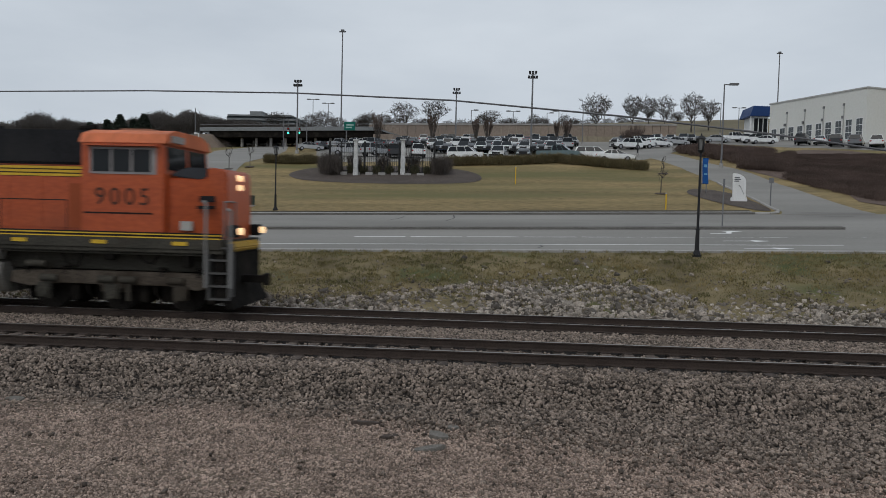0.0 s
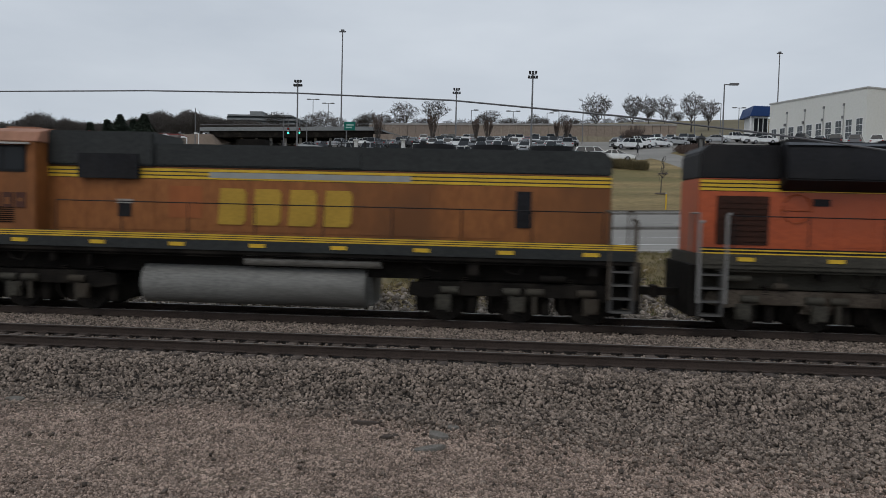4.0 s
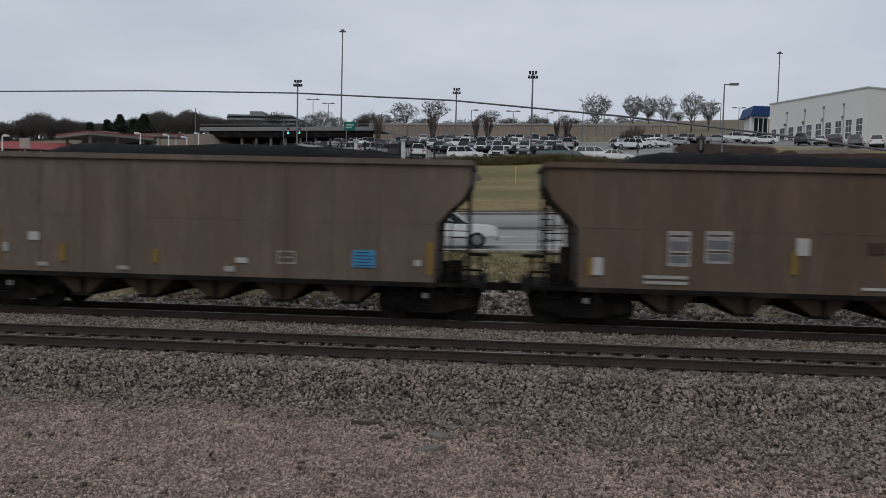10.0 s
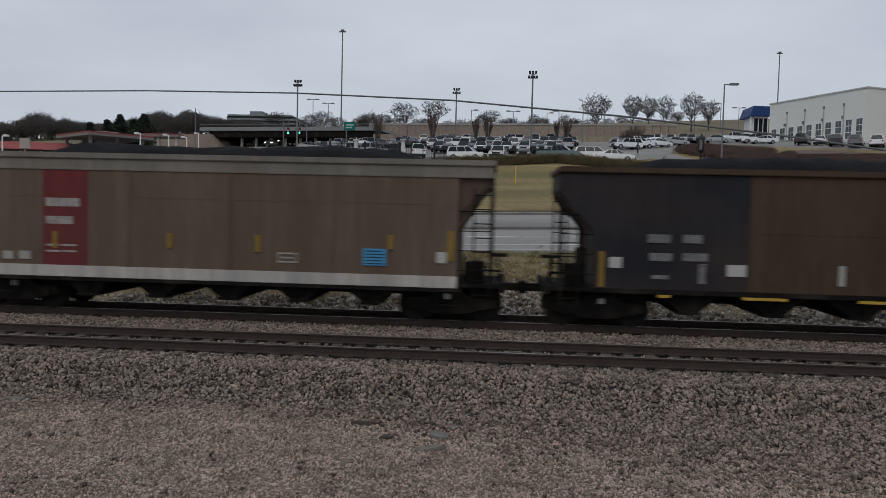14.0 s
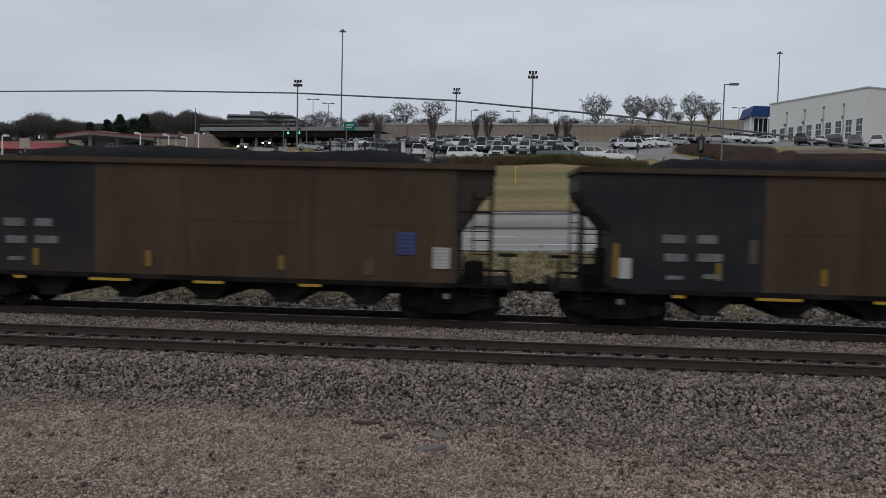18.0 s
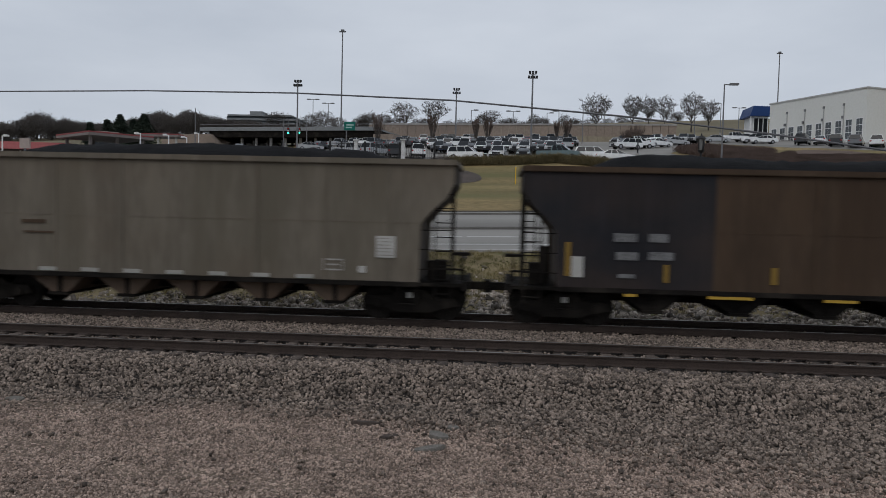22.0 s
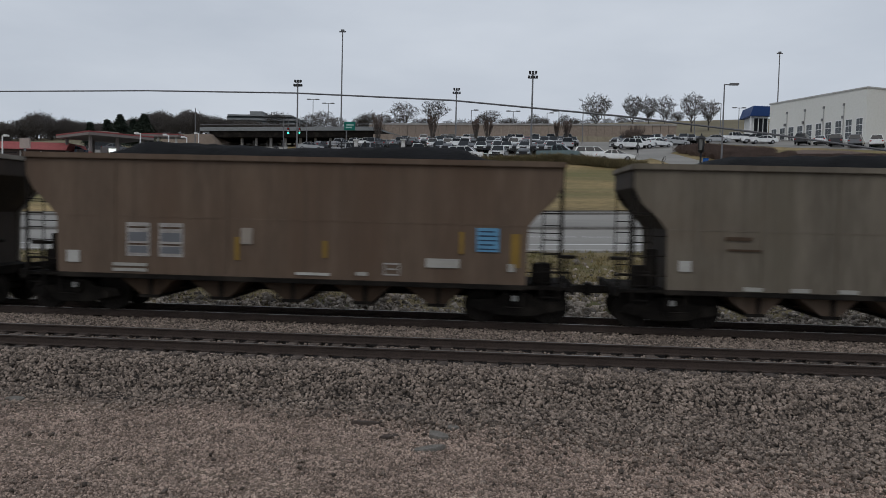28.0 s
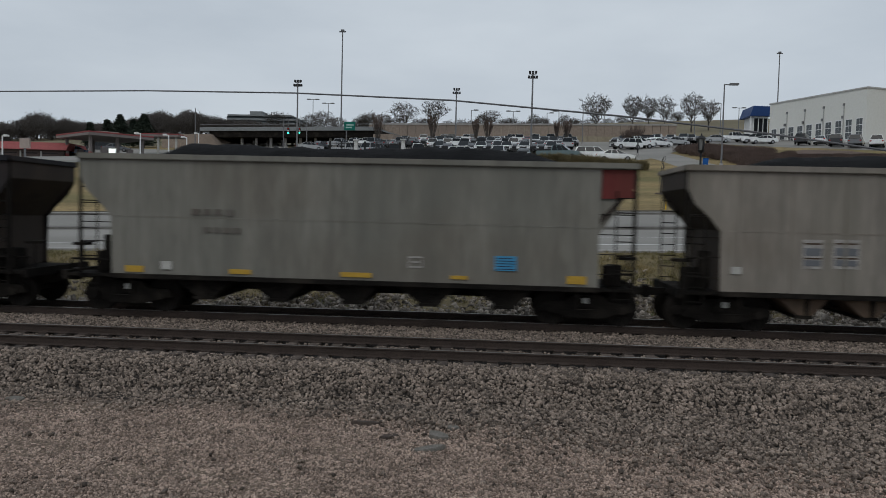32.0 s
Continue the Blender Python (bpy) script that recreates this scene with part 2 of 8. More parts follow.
# ---- the lie of the land ----
# height = a + b * x along lines of equal y
LAND = [(-400, -0.62, 0), (12.2, -0.6, 0), (13.4, -0.58, 0), (14.6, -0.42, 0), (23.0, -0.42, 0), (25.0, -0.18, 0.006), (30.0, 0.378, 0.0235), (35.0, 1.125, 0.0235),
        (39.0, 1.27, 0.024), (43.0, 1.53, 0.0245), (46.7, 1.87, 0.0255), (56.0, 2.74, 0.0255), (58.5, 3.0, 0.0255), (76.0, 5.75, 0.0184), (88.0, 8.28, 0.0078),
        (120.0, 12.45, 0.03), (165.0, 18.0, 0.0283), (240.0, 30.0, 0.043), (330.0, 33.0, 0.03), (700.0, 33.0, 0.0), (4000.0, 33.0, 0.0)]


def land(x, y):
    xc = max(-170.0, min(130.0, x))
    for (y0, a0, b0), (y1, a1, b1) in zip(LAND, LAND[1:]):
        if y <= y1:
            k = max(0.0, (y - y0) / (y1 - y0))
            return a0 + b0 * xc + k * (a1 + b1 * xc - a0 - b0 * xc)
    return LAND[-1][1]


def sheet(name, xs, ys, zf, material, fn=None):
    """A grid of ground; fn(x, y) may warp the plan."""
    fn = fn or (lambda x, y: (x, y))
    vs = []
    for y in ys:
        for x in xs:
            px, py = fn(x, y)
            vs.append((px, py, zf(px, py)))
    w = len(xs)
    fs = [(j * w + i, j * w + i + 1, (j + 1) * w + i + 1, (j + 1) * w + i) for j in range(len(ys) - 1) for i in range(w - 1)]
    me = bpy.data.meshes.new(name)
    me.from_pydata(vs, [], fs)
    for p in me.polygons:
        p.use_smooth = True
    me.materials.append(material)
    return new(name, me)


def lin(a, b, n):
    return [a + (b - a) * i / (n - 1) for i in range(n)]


GX = [-4000, -1500, -700, -400, -300] + lin(-240, 200, 89) + [260, 400, 700, 1500, 4000]
tagged(sheet("ground", GX, [-3000, -800, -200, -60, -20, 0, 6, 10, 12.2, 13.4, 14.6, 23.0], land, GRAVEL), "grey-brown gravel ground beside the railway", "ground", kind="structure")
tagged(sheet("ground", GX, [23.0, 24, 25, 26, 27, 28, 29, 30, 31, 32, 33, 34, 35], lambda x, y: land(x, y) + (0.10 * noise.noise((x * 0.35, y * 0.5, 0)) if 24 < y < 34.5 else 0), VERGE), "patchy winter grass bank between railway and road", "ground", kind="structure")
tagged(sheet("ground", GX, [35.0] + lin(36, 56, 6) + lin(58.5, 120, 30) + lin(125, 164, 7), lambda x, y: land(x, y) - (0.015 if y < 57 else 0), GRASS), "dormant tan lawn rising to the car park", "ground", kind="structure")
tagged(sheet("ground", GX, lin(164, 240, 12) + [270, 330, 700, 1500, 4000], land, HILL), "dull olive-brown slope beyond the car park", "ground", kind="structure")

# road in strips, with a kerbed median
RX = lin(-200, 320, 105)
tagged(sheet("road", RX, lin(35.0, 46.6, 9), lambda x, y: land(x, y) + 0.01, ASPHALT), "worn grey asphalt road, three lanes", "road", kind="structure")
tagged(sheet("road", RX, lin(47.4, 56.0, 7), lambda x, y: land(x, y) + 0.01, ASPHALT), "worn grey asphalt road, far lanes", "road", kind="structure")

tagged(sheet("road", RX, [46.6, 47.4], lambda x, y: land(x, y) + 0.008, ASPHALT), "strip of asphalt under the median kerb", "road", kind="structure")


def kerb_strip(name, x0, x1, y0, y1, h, material, label, kind="structure", n=90):
    s = Solid()
    xs = lin(x0, x1, n)
    for a, b in zip(xs, xs[1:]):
        za, zb = land(a, y0), land(b, y0)
        zc, zd = land(b, y1), land(a, y1)
        s.add([(a, y0, za - 0.1), (b, y0, zb - 0.1), (b, y1, zc - 0.1), (a, y1, zd - 0.1), (a, y0, za + h), (b, y0, zb + h), (b, y1, zc + h), (a, y1, zd + h)],
              [(0, 3, 2, 1), (4, 5, 6, 7), (0, 1, 5, 4), (2, 3, 7, 6)] + ([(3, 0, 4, 7)] if a == xs[0] else []) + ([(1, 2, 6, 5)] if b == xs[-1] else []))
    return tagged(part(name, s, material), label, "kerb", kind=kind)


kerb_strip("kerb", -200, 320, 34.75, 35.0, 0.10, CONCRETE, "concrete kerb along the near road edge")
kerb_strip("kerb", -200, 20.62, 46.6, 47.4, 0.15, KERB, "dark stained concrete median kerb")
# the dark kerb tone here draws the strip of shade along the gutter
kerb_strip("kerb", -200, 18.49, 56.0, 56.3, 0.15, KERB, "concrete kerb at the lawn, darkened as a strip of shade")
kerb_strip("pavement", -200, 18.49, 56.3, 56.9, 0.13, CONCRETE, "narrow concrete strip behind the kerb")
kerb_strip("lawn_edge", -200, 18.49, 56.9, 57.45, 0.17, SOIL, "dark trimmed edge of the lawn")


def painted(name, x0, x1, y0, y1, label="white painted lane line"):
    n = max(2, int((x1 - x0) / 4) + 1)
    ob = sheet(name, lin(x0, x1, n), lin(y0, y1, 2), lambda x, y: land(x, y) + 0.018, LINE)
    return tagged(ob, label, "road marking", kind="structure")


painted("lane_line", -200, 17.22, 38.85, 39.05)
for i in range(14):
    painted("lane_line", -7.98 + i * 3.2, -7.98 + i * 3.2 + 2.9, 42.8, 43.1)


def arrow(x, y, length, turn):
    """A lane arrow pointing along +x; turn adds a hooked head."""
    s = Solid()
    z = land(x + length / 2, y) + 0.02
    b = land(x + length, y) - land(x, y)
    shaft = [(0, -0.09), (length * 0.62, -0.09), (length * 0.62, 0.09), (0, 0.09)]
    head = [(length * 0.62, -0.5), (length, 0), (length * 0.62, 0.5)] if not turn else [(length * 0.5, 0.09), (length * 0.62, 0.09), (length * 0.75, 0.75), (length * 1.1, 0.8), (length * 0.8, 1.25), (length * 0.45, 0.8), (length * 0.56, 0.75)]
    for poly in (shaft, head):
        s.add([(x + p[0], y + p[1], land(x + p[0], y + p[1]) + 0.02) for p in poly], [tuple(range(len(poly)))])
    me = bpy.data.meshes.new("lane_arrow")
    me.from_pydata(s.v, [], s.f)
    me.materials.append(LINE)
    tagged(new("lane_arrow", me), "white lane arrow painted on the asphalt", "road marking", group="lane arrows", kind="structure")


arrow(12.28, 44.6, 1.9, True)
arrow(11.93, 40.9, 2.4, False)
arrow(11.75, 36.9, 2.3, False)


def plate(name, poly, material, label, category, lift=0.03, step=3.0, kind="structure", rounded=0):
    """A flat patch draped on the land, cut to a plan polygon; rounded: how often its corners are cut."""
    for _ in range(rounded):
        poly = [(p[0] * (1 - f) + q[0] * f, p[1] * (1 - f) + q[1] * f) for p, q in zip(poly, poly[1:] + poly[:1]) for f in (0.25, 0.75)]
    bm = bmesh.new()
    f = bm.faces.new([bm.verts.new((x, y, 0)) for x, y in poly])
    xs, ys = [p[0] for p in poly], [p[1] for p in poly]
    for axis, lo, hi in ((0, min(xs), max(xs)), (1, min(ys), max(ys))):
        k = lo + step
        while k < hi:
            co, no = ((k, 0, 0), (1, 0, 0)) if axis == 0 else ((0, k, 0), (0, 1, 0))
            bmesh.ops.bisect_plane(bm, geom=bm.verts[:] + bm.edges[:] + bm.faces[:], plane_co=co, plane_no=no)
            k += step
    for y0, _, _ in LAND:
        if min(ys) < y0 < max(ys):
            bmesh.ops.bisect_plane(bm, geom=bm.verts[:] + bm.edges[:] + bm.faces[:], plane_co=(0, y0, 0), plane_no=(0, 1, 0))
    for v in bm.verts:
        v.co.z = land(v.co.x, v.co.y) + lift
    bmesh.ops.recalc_face_normals(bm, faces=bm.faces)
    for f in bm.faces:
        f.smooth = True
        if f.normal.z < 0:
            f.normal_flip()
    me = bpy.data.meshes.new(name)
    bm.to_mesh(me)
    bm.free()
    me.materials.append(material)
    return tagged(new(name, me), label, category, kind=kind)


# ---- railway ----


def rail(y, z=0.0):
    th = thing("rail", "rusty steel rail with a worn bright top", "rail", (0, y, 0), group="rails of the two tracks", kind="structure")
    prof = [(-0.07, -0.18), (0.07, -0.18), (0.07, -0.168), (0.012, -0.15), (0.012, -0.04), (0.036, -0.03), (0.036, -0.003), (-0.036, -0.003), (-0.036, -0.03), (-0.012, -0.04), (-0.012, -0.15), (-0.07, -0.168)]
    part("rail_web", Solid().prism(prof, -300, 300, "x"), RAIL_RUST, th)
    part("rail_head", box(-300, 300, -0.034, 0.034, -0.003, 0.001), RAIL_TOP, th, "worn bright running surface")


tie_mesh = Solid().box(-0.115, 0.115, -1.3, 1.3, -0.36, -0.185).mesh("tie", 0.012)
tie_mesh.materials.append(TIE)
plate_mesh = Solid().box(-0.1, 0.1, -0.17, 0.17, -0.185, -0.165).mesh("tie_plate")
plate_mesh.materials.append(RAIL_RUST)


def track(y):
    for dy in (-0.7525, 0.7525):
        rail(y + dy)
    bed = thing("track_ties", "row of weathered wooden sleepers in ballast", "railway sleepers", (0, y, 0), kind="structure")
    rng = random.Random(int(y * 10))
    n = 92
    for i in range(n):
        x = -22 + i * 0.5 + rng.uniform(-0.03, 0.03)
        t = part("tie", tie_mesh, None, bed, at=pose(x, rng.uniform(-0.04, 0.04), rng.uniform(-0.012, 0.008), 0, 0, rng.uniform(-1.2, 1.2)))
        for dy in (-0.7525, 0.7525):
            part("tie_plate", plate_mesh, None, bed, at=(x, dy, 0))
    far = Solid()
    for s in (-1, 1):
        for i in range(150):
            x = (-22.5 if s < 0 else 24.5) + s * i * 0.5
            far.box(x - 0.115, x + 0.115, -1.3, 1.3, -0.36, -0.187)
    tagged(part("far_ties", far, TIE, bed), "the rest of the sleepers further along", kind="stuff")


track(TRACK_Y)
track(TRACK2_Y)

# ballast bed under both tracks
bedprof = [(13.2, -0.72), (13.45, -0.58), (14.4, -0.255), (15.0, -0.225), (15.42, -0.235), (15.55, -0.26), (15.68, -0.29), (15.85, -0.245), (17.0, -0.24), (17.18, -0.29), (17.4, -0.21), (18.6, -0.21), (19.9, -0.21), (20.14, -0.29), (20.3, -0.215), (21.45, -0.215), (21.64, -0.29), (21.85, -0.21), (22.5, -0.25), (23.6, -0.44), (23.7, -0.72)]
tagged(part("ballast_bed", Solid().prism(bedprof, -300, 300, "x"), BALLAST_SHADE_BED), "crushed stone bed, near-black for the shade between stones", "ballast", kind="structure")


def rocks(name, pts, material, label, category, flat=0.75, seed=1):
    """Many angular stones in one mesh. pts: rows of x, y, z, size."""
    rng = np.random.default_rng(seed)
    n = len(pts)
    base = np.array([(-1, -1, -1), (1, -1, -1), (1, 1, -1), (-1, 1, -1), (-1, -1, 1), (1, -1, 1), (1, 1, 1), (-1, 1, 1)], float) * 0.5
    v = base[None] * (1 + rng.uniform(-0.42, 0.42, (n, 8, 3)))
    v *= rng.uniform(0.7, 1.25, (n, 1, 3)) * np.array([1.15, 1, flat])
    q = rng.normal(size=(n, 4))
    q[:, 1:3] *= 0.45
    q /= np.linalg.norm(q, axis=1)[:, None]
    w, x, y, z = q.T
    rot = np.stack([1 - 2 * (y * y + z * z), 2 * (x * y - w * z), 2 * (x * z + w * y), 2 * (x * y + w * z), 1 - 2 * (x * x + z * z), 2 * (y * z - w * x),
                    2 * (x * z - w * y), 2 * (y * z + w * x), 1 - 2 * (x * x + y * y)], 1).reshape(n, 3, 3)
    v = np.einsum("nij,nkj->nki", rot, v) * pts[:, None, 3:4] + pts[:, None, :3]
    quads = np.array([(0, 3, 2, 1), (4, 5, 6, 7), (0, 1, 5, 4), (1, 2, 6, 5), (2, 3, 7, 6), (3, 0, 4, 7)])
    faces = (quads[None] + 8 * np.arange(n)[:, None, None]).reshape(-1, 4)
    me = bpy.data.meshes.new(name)
    me.vertices.add(n * 8)
    me.vertices.foreach_set("co", v.reshape(-1))
    me.loops.add(n * 24)
    me.loops.foreach_set("vertex_index", faces.reshape(-1).astype(np.int32))
    me.polygons.add(n * 6)
    me.polygons.foreach_set("loop_start", np.arange(0, n * 24, 4, dtype=np.int32))
    me.update(calc_edges=True)
    me.validate()
    me.materials.append(material)
    return tagged(new(name, me), label, category, kind="stuff")


def bed_height(y):
    return np.interp(y, [p[0] for p in bedprof], [p[1] for p in bedprof])


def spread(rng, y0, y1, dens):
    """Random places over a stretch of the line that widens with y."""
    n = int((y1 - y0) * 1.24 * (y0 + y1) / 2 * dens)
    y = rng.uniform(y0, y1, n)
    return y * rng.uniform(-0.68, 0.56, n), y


def spill_edge(x):
    """Where the coarse ballast gives way to finer gravel."""
    return np.interp(x, [-9, -4.7, -0.8, 2.0, 5.5, 9.0], [12.9, 13.0, 12.5, 11.8, 11.3, 10.9]) + 0.3 * np.sin(x * 1.7) * np.cos(x * 0.6)


def ballast():
    rng = np.random.default_rng(7)
    rows = []
    for y0, y1, dens in ((13.3, 15.1, 560), (15.1, 15.5, 300), (15.9, 16.98, 260), (17.45, 19.9, 560), (20.35, 21.4, 250), (21.9, 23.4, 300)):
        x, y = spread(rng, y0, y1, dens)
        s = rng.uniform(0.026, 0.058, len(x))
        rows.append(np.stack([x, y, bed_height(y) + s * rng.uniform(0.05, 0.6, len(x)), s], 1))
    rocks("ballast_stones", np.concatenate(rows), BALLAST, "loose angular grey-brown ballast stones", "ballast", seed=3)
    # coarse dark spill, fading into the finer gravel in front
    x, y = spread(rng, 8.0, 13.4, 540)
    edge = spill_edge(x) + rng.normal(0, 0.4, len(x)) - np.where(x > 0, rng.exponential(0.5, len(x)), 0)
    keep = (y > edge) | (rng.uniform(size=len(x)) < 0.012)
    x, y = x[keep], y[keep]
    s = rng.uniform(0.024, 0.052, len(x))
    rocks("ballast_spill", np.stack([x, y, -0.585 + s * rng.uniform(0.1, 0.6, len(x)), s], 1), BALLAST, "dark ballast spilled over the gravel", "ballast", seed=4)
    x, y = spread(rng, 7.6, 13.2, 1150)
    keep = rng.uniform(size=len(x)) < np.clip((spill_edge(x) + 0.9 - y) / 1.6, 0.1, 1.0)
    x, y = x[keep], y[keep]
    s = rng.uniform(0.012, 0.036, len(x))
    rocks("gravel_stones", np.stack([x, y, -0.60 + s * 0.2, s], 1), PEBBLE, "small loose pinkish-grey gravel stones", "gravel", seed=5)


plate("ballast_spill_bed", [(x, float(spill_edge(x)) + 0.15) for x in lin(-12, 12, 25)] + [(12, 13.4), (-12, 13.45)], BALLAST_SHADE_BED, "spilled ballast bed, dark for the shade between stones", "ballast", 0.008)


def dirt_patch(x, y, rx, ry, seed):
    rng = random.Random(seed)
    poly = [(x + rx * rng.uniform(0.6, 1.1) * math.cos(a), y + ry * rng.uniform(0.6, 1.1) * math.sin(a)) for a in [k * 0.4488 for k in range(14)]]
    plate("dirt_patch", poly, DIRT, "patch of bare brown dirt in the gravel", "ground", 0.012, 0.7)


for i, (x, y, rx, ry) in enumerate([(-6.55, 10.29, 0.9, 0.45), (-2.78, 9.22, 0.8, 0.3), (-4.59, 9.49, 1.1, 0.25), (-7.20, 12.41, 1.3, 0.25), (-1.99, 10.70, 0.5, 0.25)]):
    dirt_patch(x, y, rx, ry, 50 + i)


def riprap():
    rng = np.random.default_rng(11)
    rows = []
    n = 42000
    x, y = rng.uniform(-22, 22, n), rng.uniform(22.9, 33.5, n)
    patch = np.array([noise.noise((a * 0.16, b * 0.3, 3.1)) for a, b in zip(x, y)])
    edge = np.interp(x, [-22, -7.6, -3.5, -1.5, 2.7, 4.6, 5.8, 7.1, 12.6, 22], [24.6, 24.9, 26.4, 28.0, 29.7, 30.2, 28.6, 26.2, 25.4, 25.2]) + 1.6 * patch
    core = np.interp(x, [-22, -8, -4, -1, 6, 14], [0.22, 0.26, 0.36, 0.6, 0.6, 0.46])
    keep = rng.uniform(size=n) < np.where(y < edge, core, 0.0) * np.clip(0.75 + patch * 2.2, 0.12, 1.0) + np.where(y < 24.2, 0.25, 0.0) + 0.05 * np.clip(1 - (y - edge) / 3.5, 0, 1) + 0.004
    x, y = x[keep], y[keep]
    s = rng.uniform(0.05, 0.15, len(x)) * np.where(rng.uniform(size=len(x)) < 0.06, 1.7, 1.0)
    z = np.array([land(a, b) + (0.10 * noise.noise((a * 0.35, b * 0.5, 0)) if b > 24 else 0) for a, b in zip(x, y)]) + s * 0.12
    rocks("riprap", np.stack([x, y, z, s], 1), RIPRAP, "pale broken limestone riprap on the bank", "riprap", seed=6)


    # small rubble between the larger stones
    n = 15000
    x, y = rng.uniform(-20, 20, n), 22.9 + rng.exponential(2.2, n)
    x, y = x[y < 33], y[y < 33]
    s = rng.uniform(0.025, 0.06, len(x))
    z = np.array([land(a, b) + (0.10 * noise.noise((a * 0.35, b * 0.5, 0)) if b > 24 else 0) for a, b in zip(x, y)])
    rocks("rubble", np.stack([x, y, z + s * 0.2, s], 1), RUBBLE, "small brown-grey rubble on the bank", "rubble", seed=8)


ballast()
riprap()

# ---- rolling stock ----
TRAIN = []


WHEELS, WHEEL_MESH = [], {}


def wheelset(parent, x, r):
    """Two wheels on their axle; it turns as the train rolls."""
    if r not in WHEEL_MESH:
        s = Solid()
        for side in (-1, 1):
            y = side * 0.7525
            s.tube((0, y - 0.065, 0), (0, y + 0.065, 0), r, n=28)
            s.tube((0, y - side * 0.06, 0), (0, y - side * 0.09, 0), r + 0.025, n=28)
            s.tube((0, y, 0), (0, y + side * 0.10, 0), r * 0.42, n=16)
            for k in range(3):
                a = k * 2.0944
                s.tube((r * 0.66 * math.cos(a), y, r * 0.66 * math.sin(a)), (r * 0.66 * math.cos(a), y + side * 0.08, r * 0.66 * math.sin(a)), 0.05, n=8)
        s.tube((0, -1.05, 0), (0, 1.05, 0), 0.085, n=12)
        WHEEL_MESH[r] = s.mesh("wheelset")
    ob = part("wheelset", WHEEL_MESH[r], WHEEL, parent, at=(x, 0, r))
    WHEELS.append((ob, x, r))
    return ob


def freight_truck(parent, x):
    t = part("bogie", Solid().prism([(-1.25, 0.42), (-1.15, 0.62), (-0.55, 0.66), (-0.35, 0.82), (0.35, 0.82), (0.55, 0.66), (1.15, 0.62), (1.25, 0.42), (0.9, 0.36), (0.5, 0.24), (0.3, 0.22), (-0.3, 0.22), (-0.5, 0.24), (-0.9, 0.36)], -1.12, -0.95)
             .prism([(-1.25, 0.42), (-1.15, 0.62), (-0.55, 0.66), (-0.35, 0.82), (0.35, 0.82), (0.55, 0.66), (1.15, 0.62), (1.25, 0.42), (0.9, 0.36), (0.5, 0.24), (-0.5, 0.24), (-0.9, 0.36)], 0.95, 1.12)
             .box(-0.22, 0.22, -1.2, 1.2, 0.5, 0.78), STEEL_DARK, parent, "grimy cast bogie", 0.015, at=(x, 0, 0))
    for dx in (-0.89, 0.89):
        wheelset(t, dx, 0.457)
        part("bearing", Solid().tube((dx, -1.2, 0.457), (dx, -0.98, 0.457), 0.115, n=12), STEEL_DARK, t, "bearing end cap")
    sp = Solid()
    for i in range(3):
        for j in range(5):
            sp.tube((-0.2 + i * 0.2, -1.06, 0.28 + j * 0.045), (-0.2 + i * 0.2, -1.06, 0.30 + j * 0.045), 0.075, n=10)
    part("spring_nest", sp, STEEL_DARK, t)
    return t


def coupler(parent, x, way):
    s = Solid().box(min(x - way * 0.7, x), max(x - way * 0.7, x), -0.12, 0.12, 0.78, 0.98)
    s.prism([(x - way * 0.1, -0.2), (x + way * 0.02, -0.22), (x + way * 0.05, 0.0), (x + way * 0.0, 0.2), (x - way * 0.12, 0.2)], 0.72, 1.04, "z")
    return part("coupler", s, STEEL_DARK, parent, "knuckle coupler", 0.01)


def ladder(parent, x, y, z0, z1, width=0.42, n=7, material=None, along=True):
    s = Solid()
    for d in (-width / 2, width / 2):
        a, b = ((x + d, y, z0), (x + d, y, z1)) if along else ((x, y + d, z0), (x, y + d, z1))
        s.tube(a, b, 0.022, n=6)
    for i in range(n):
        z = z0 + (z1 - z0) * (i + 0.5) / n
        a, b = ((x - width / 2, y, z), (x + width / 2, y, z)) if along else ((x, y - width / 2, z), (x, y + width / 2, z))
        s.tube(a, b, 0.014, n=5)
    return part("ladder", s, material or STEEL_DARK, parent)


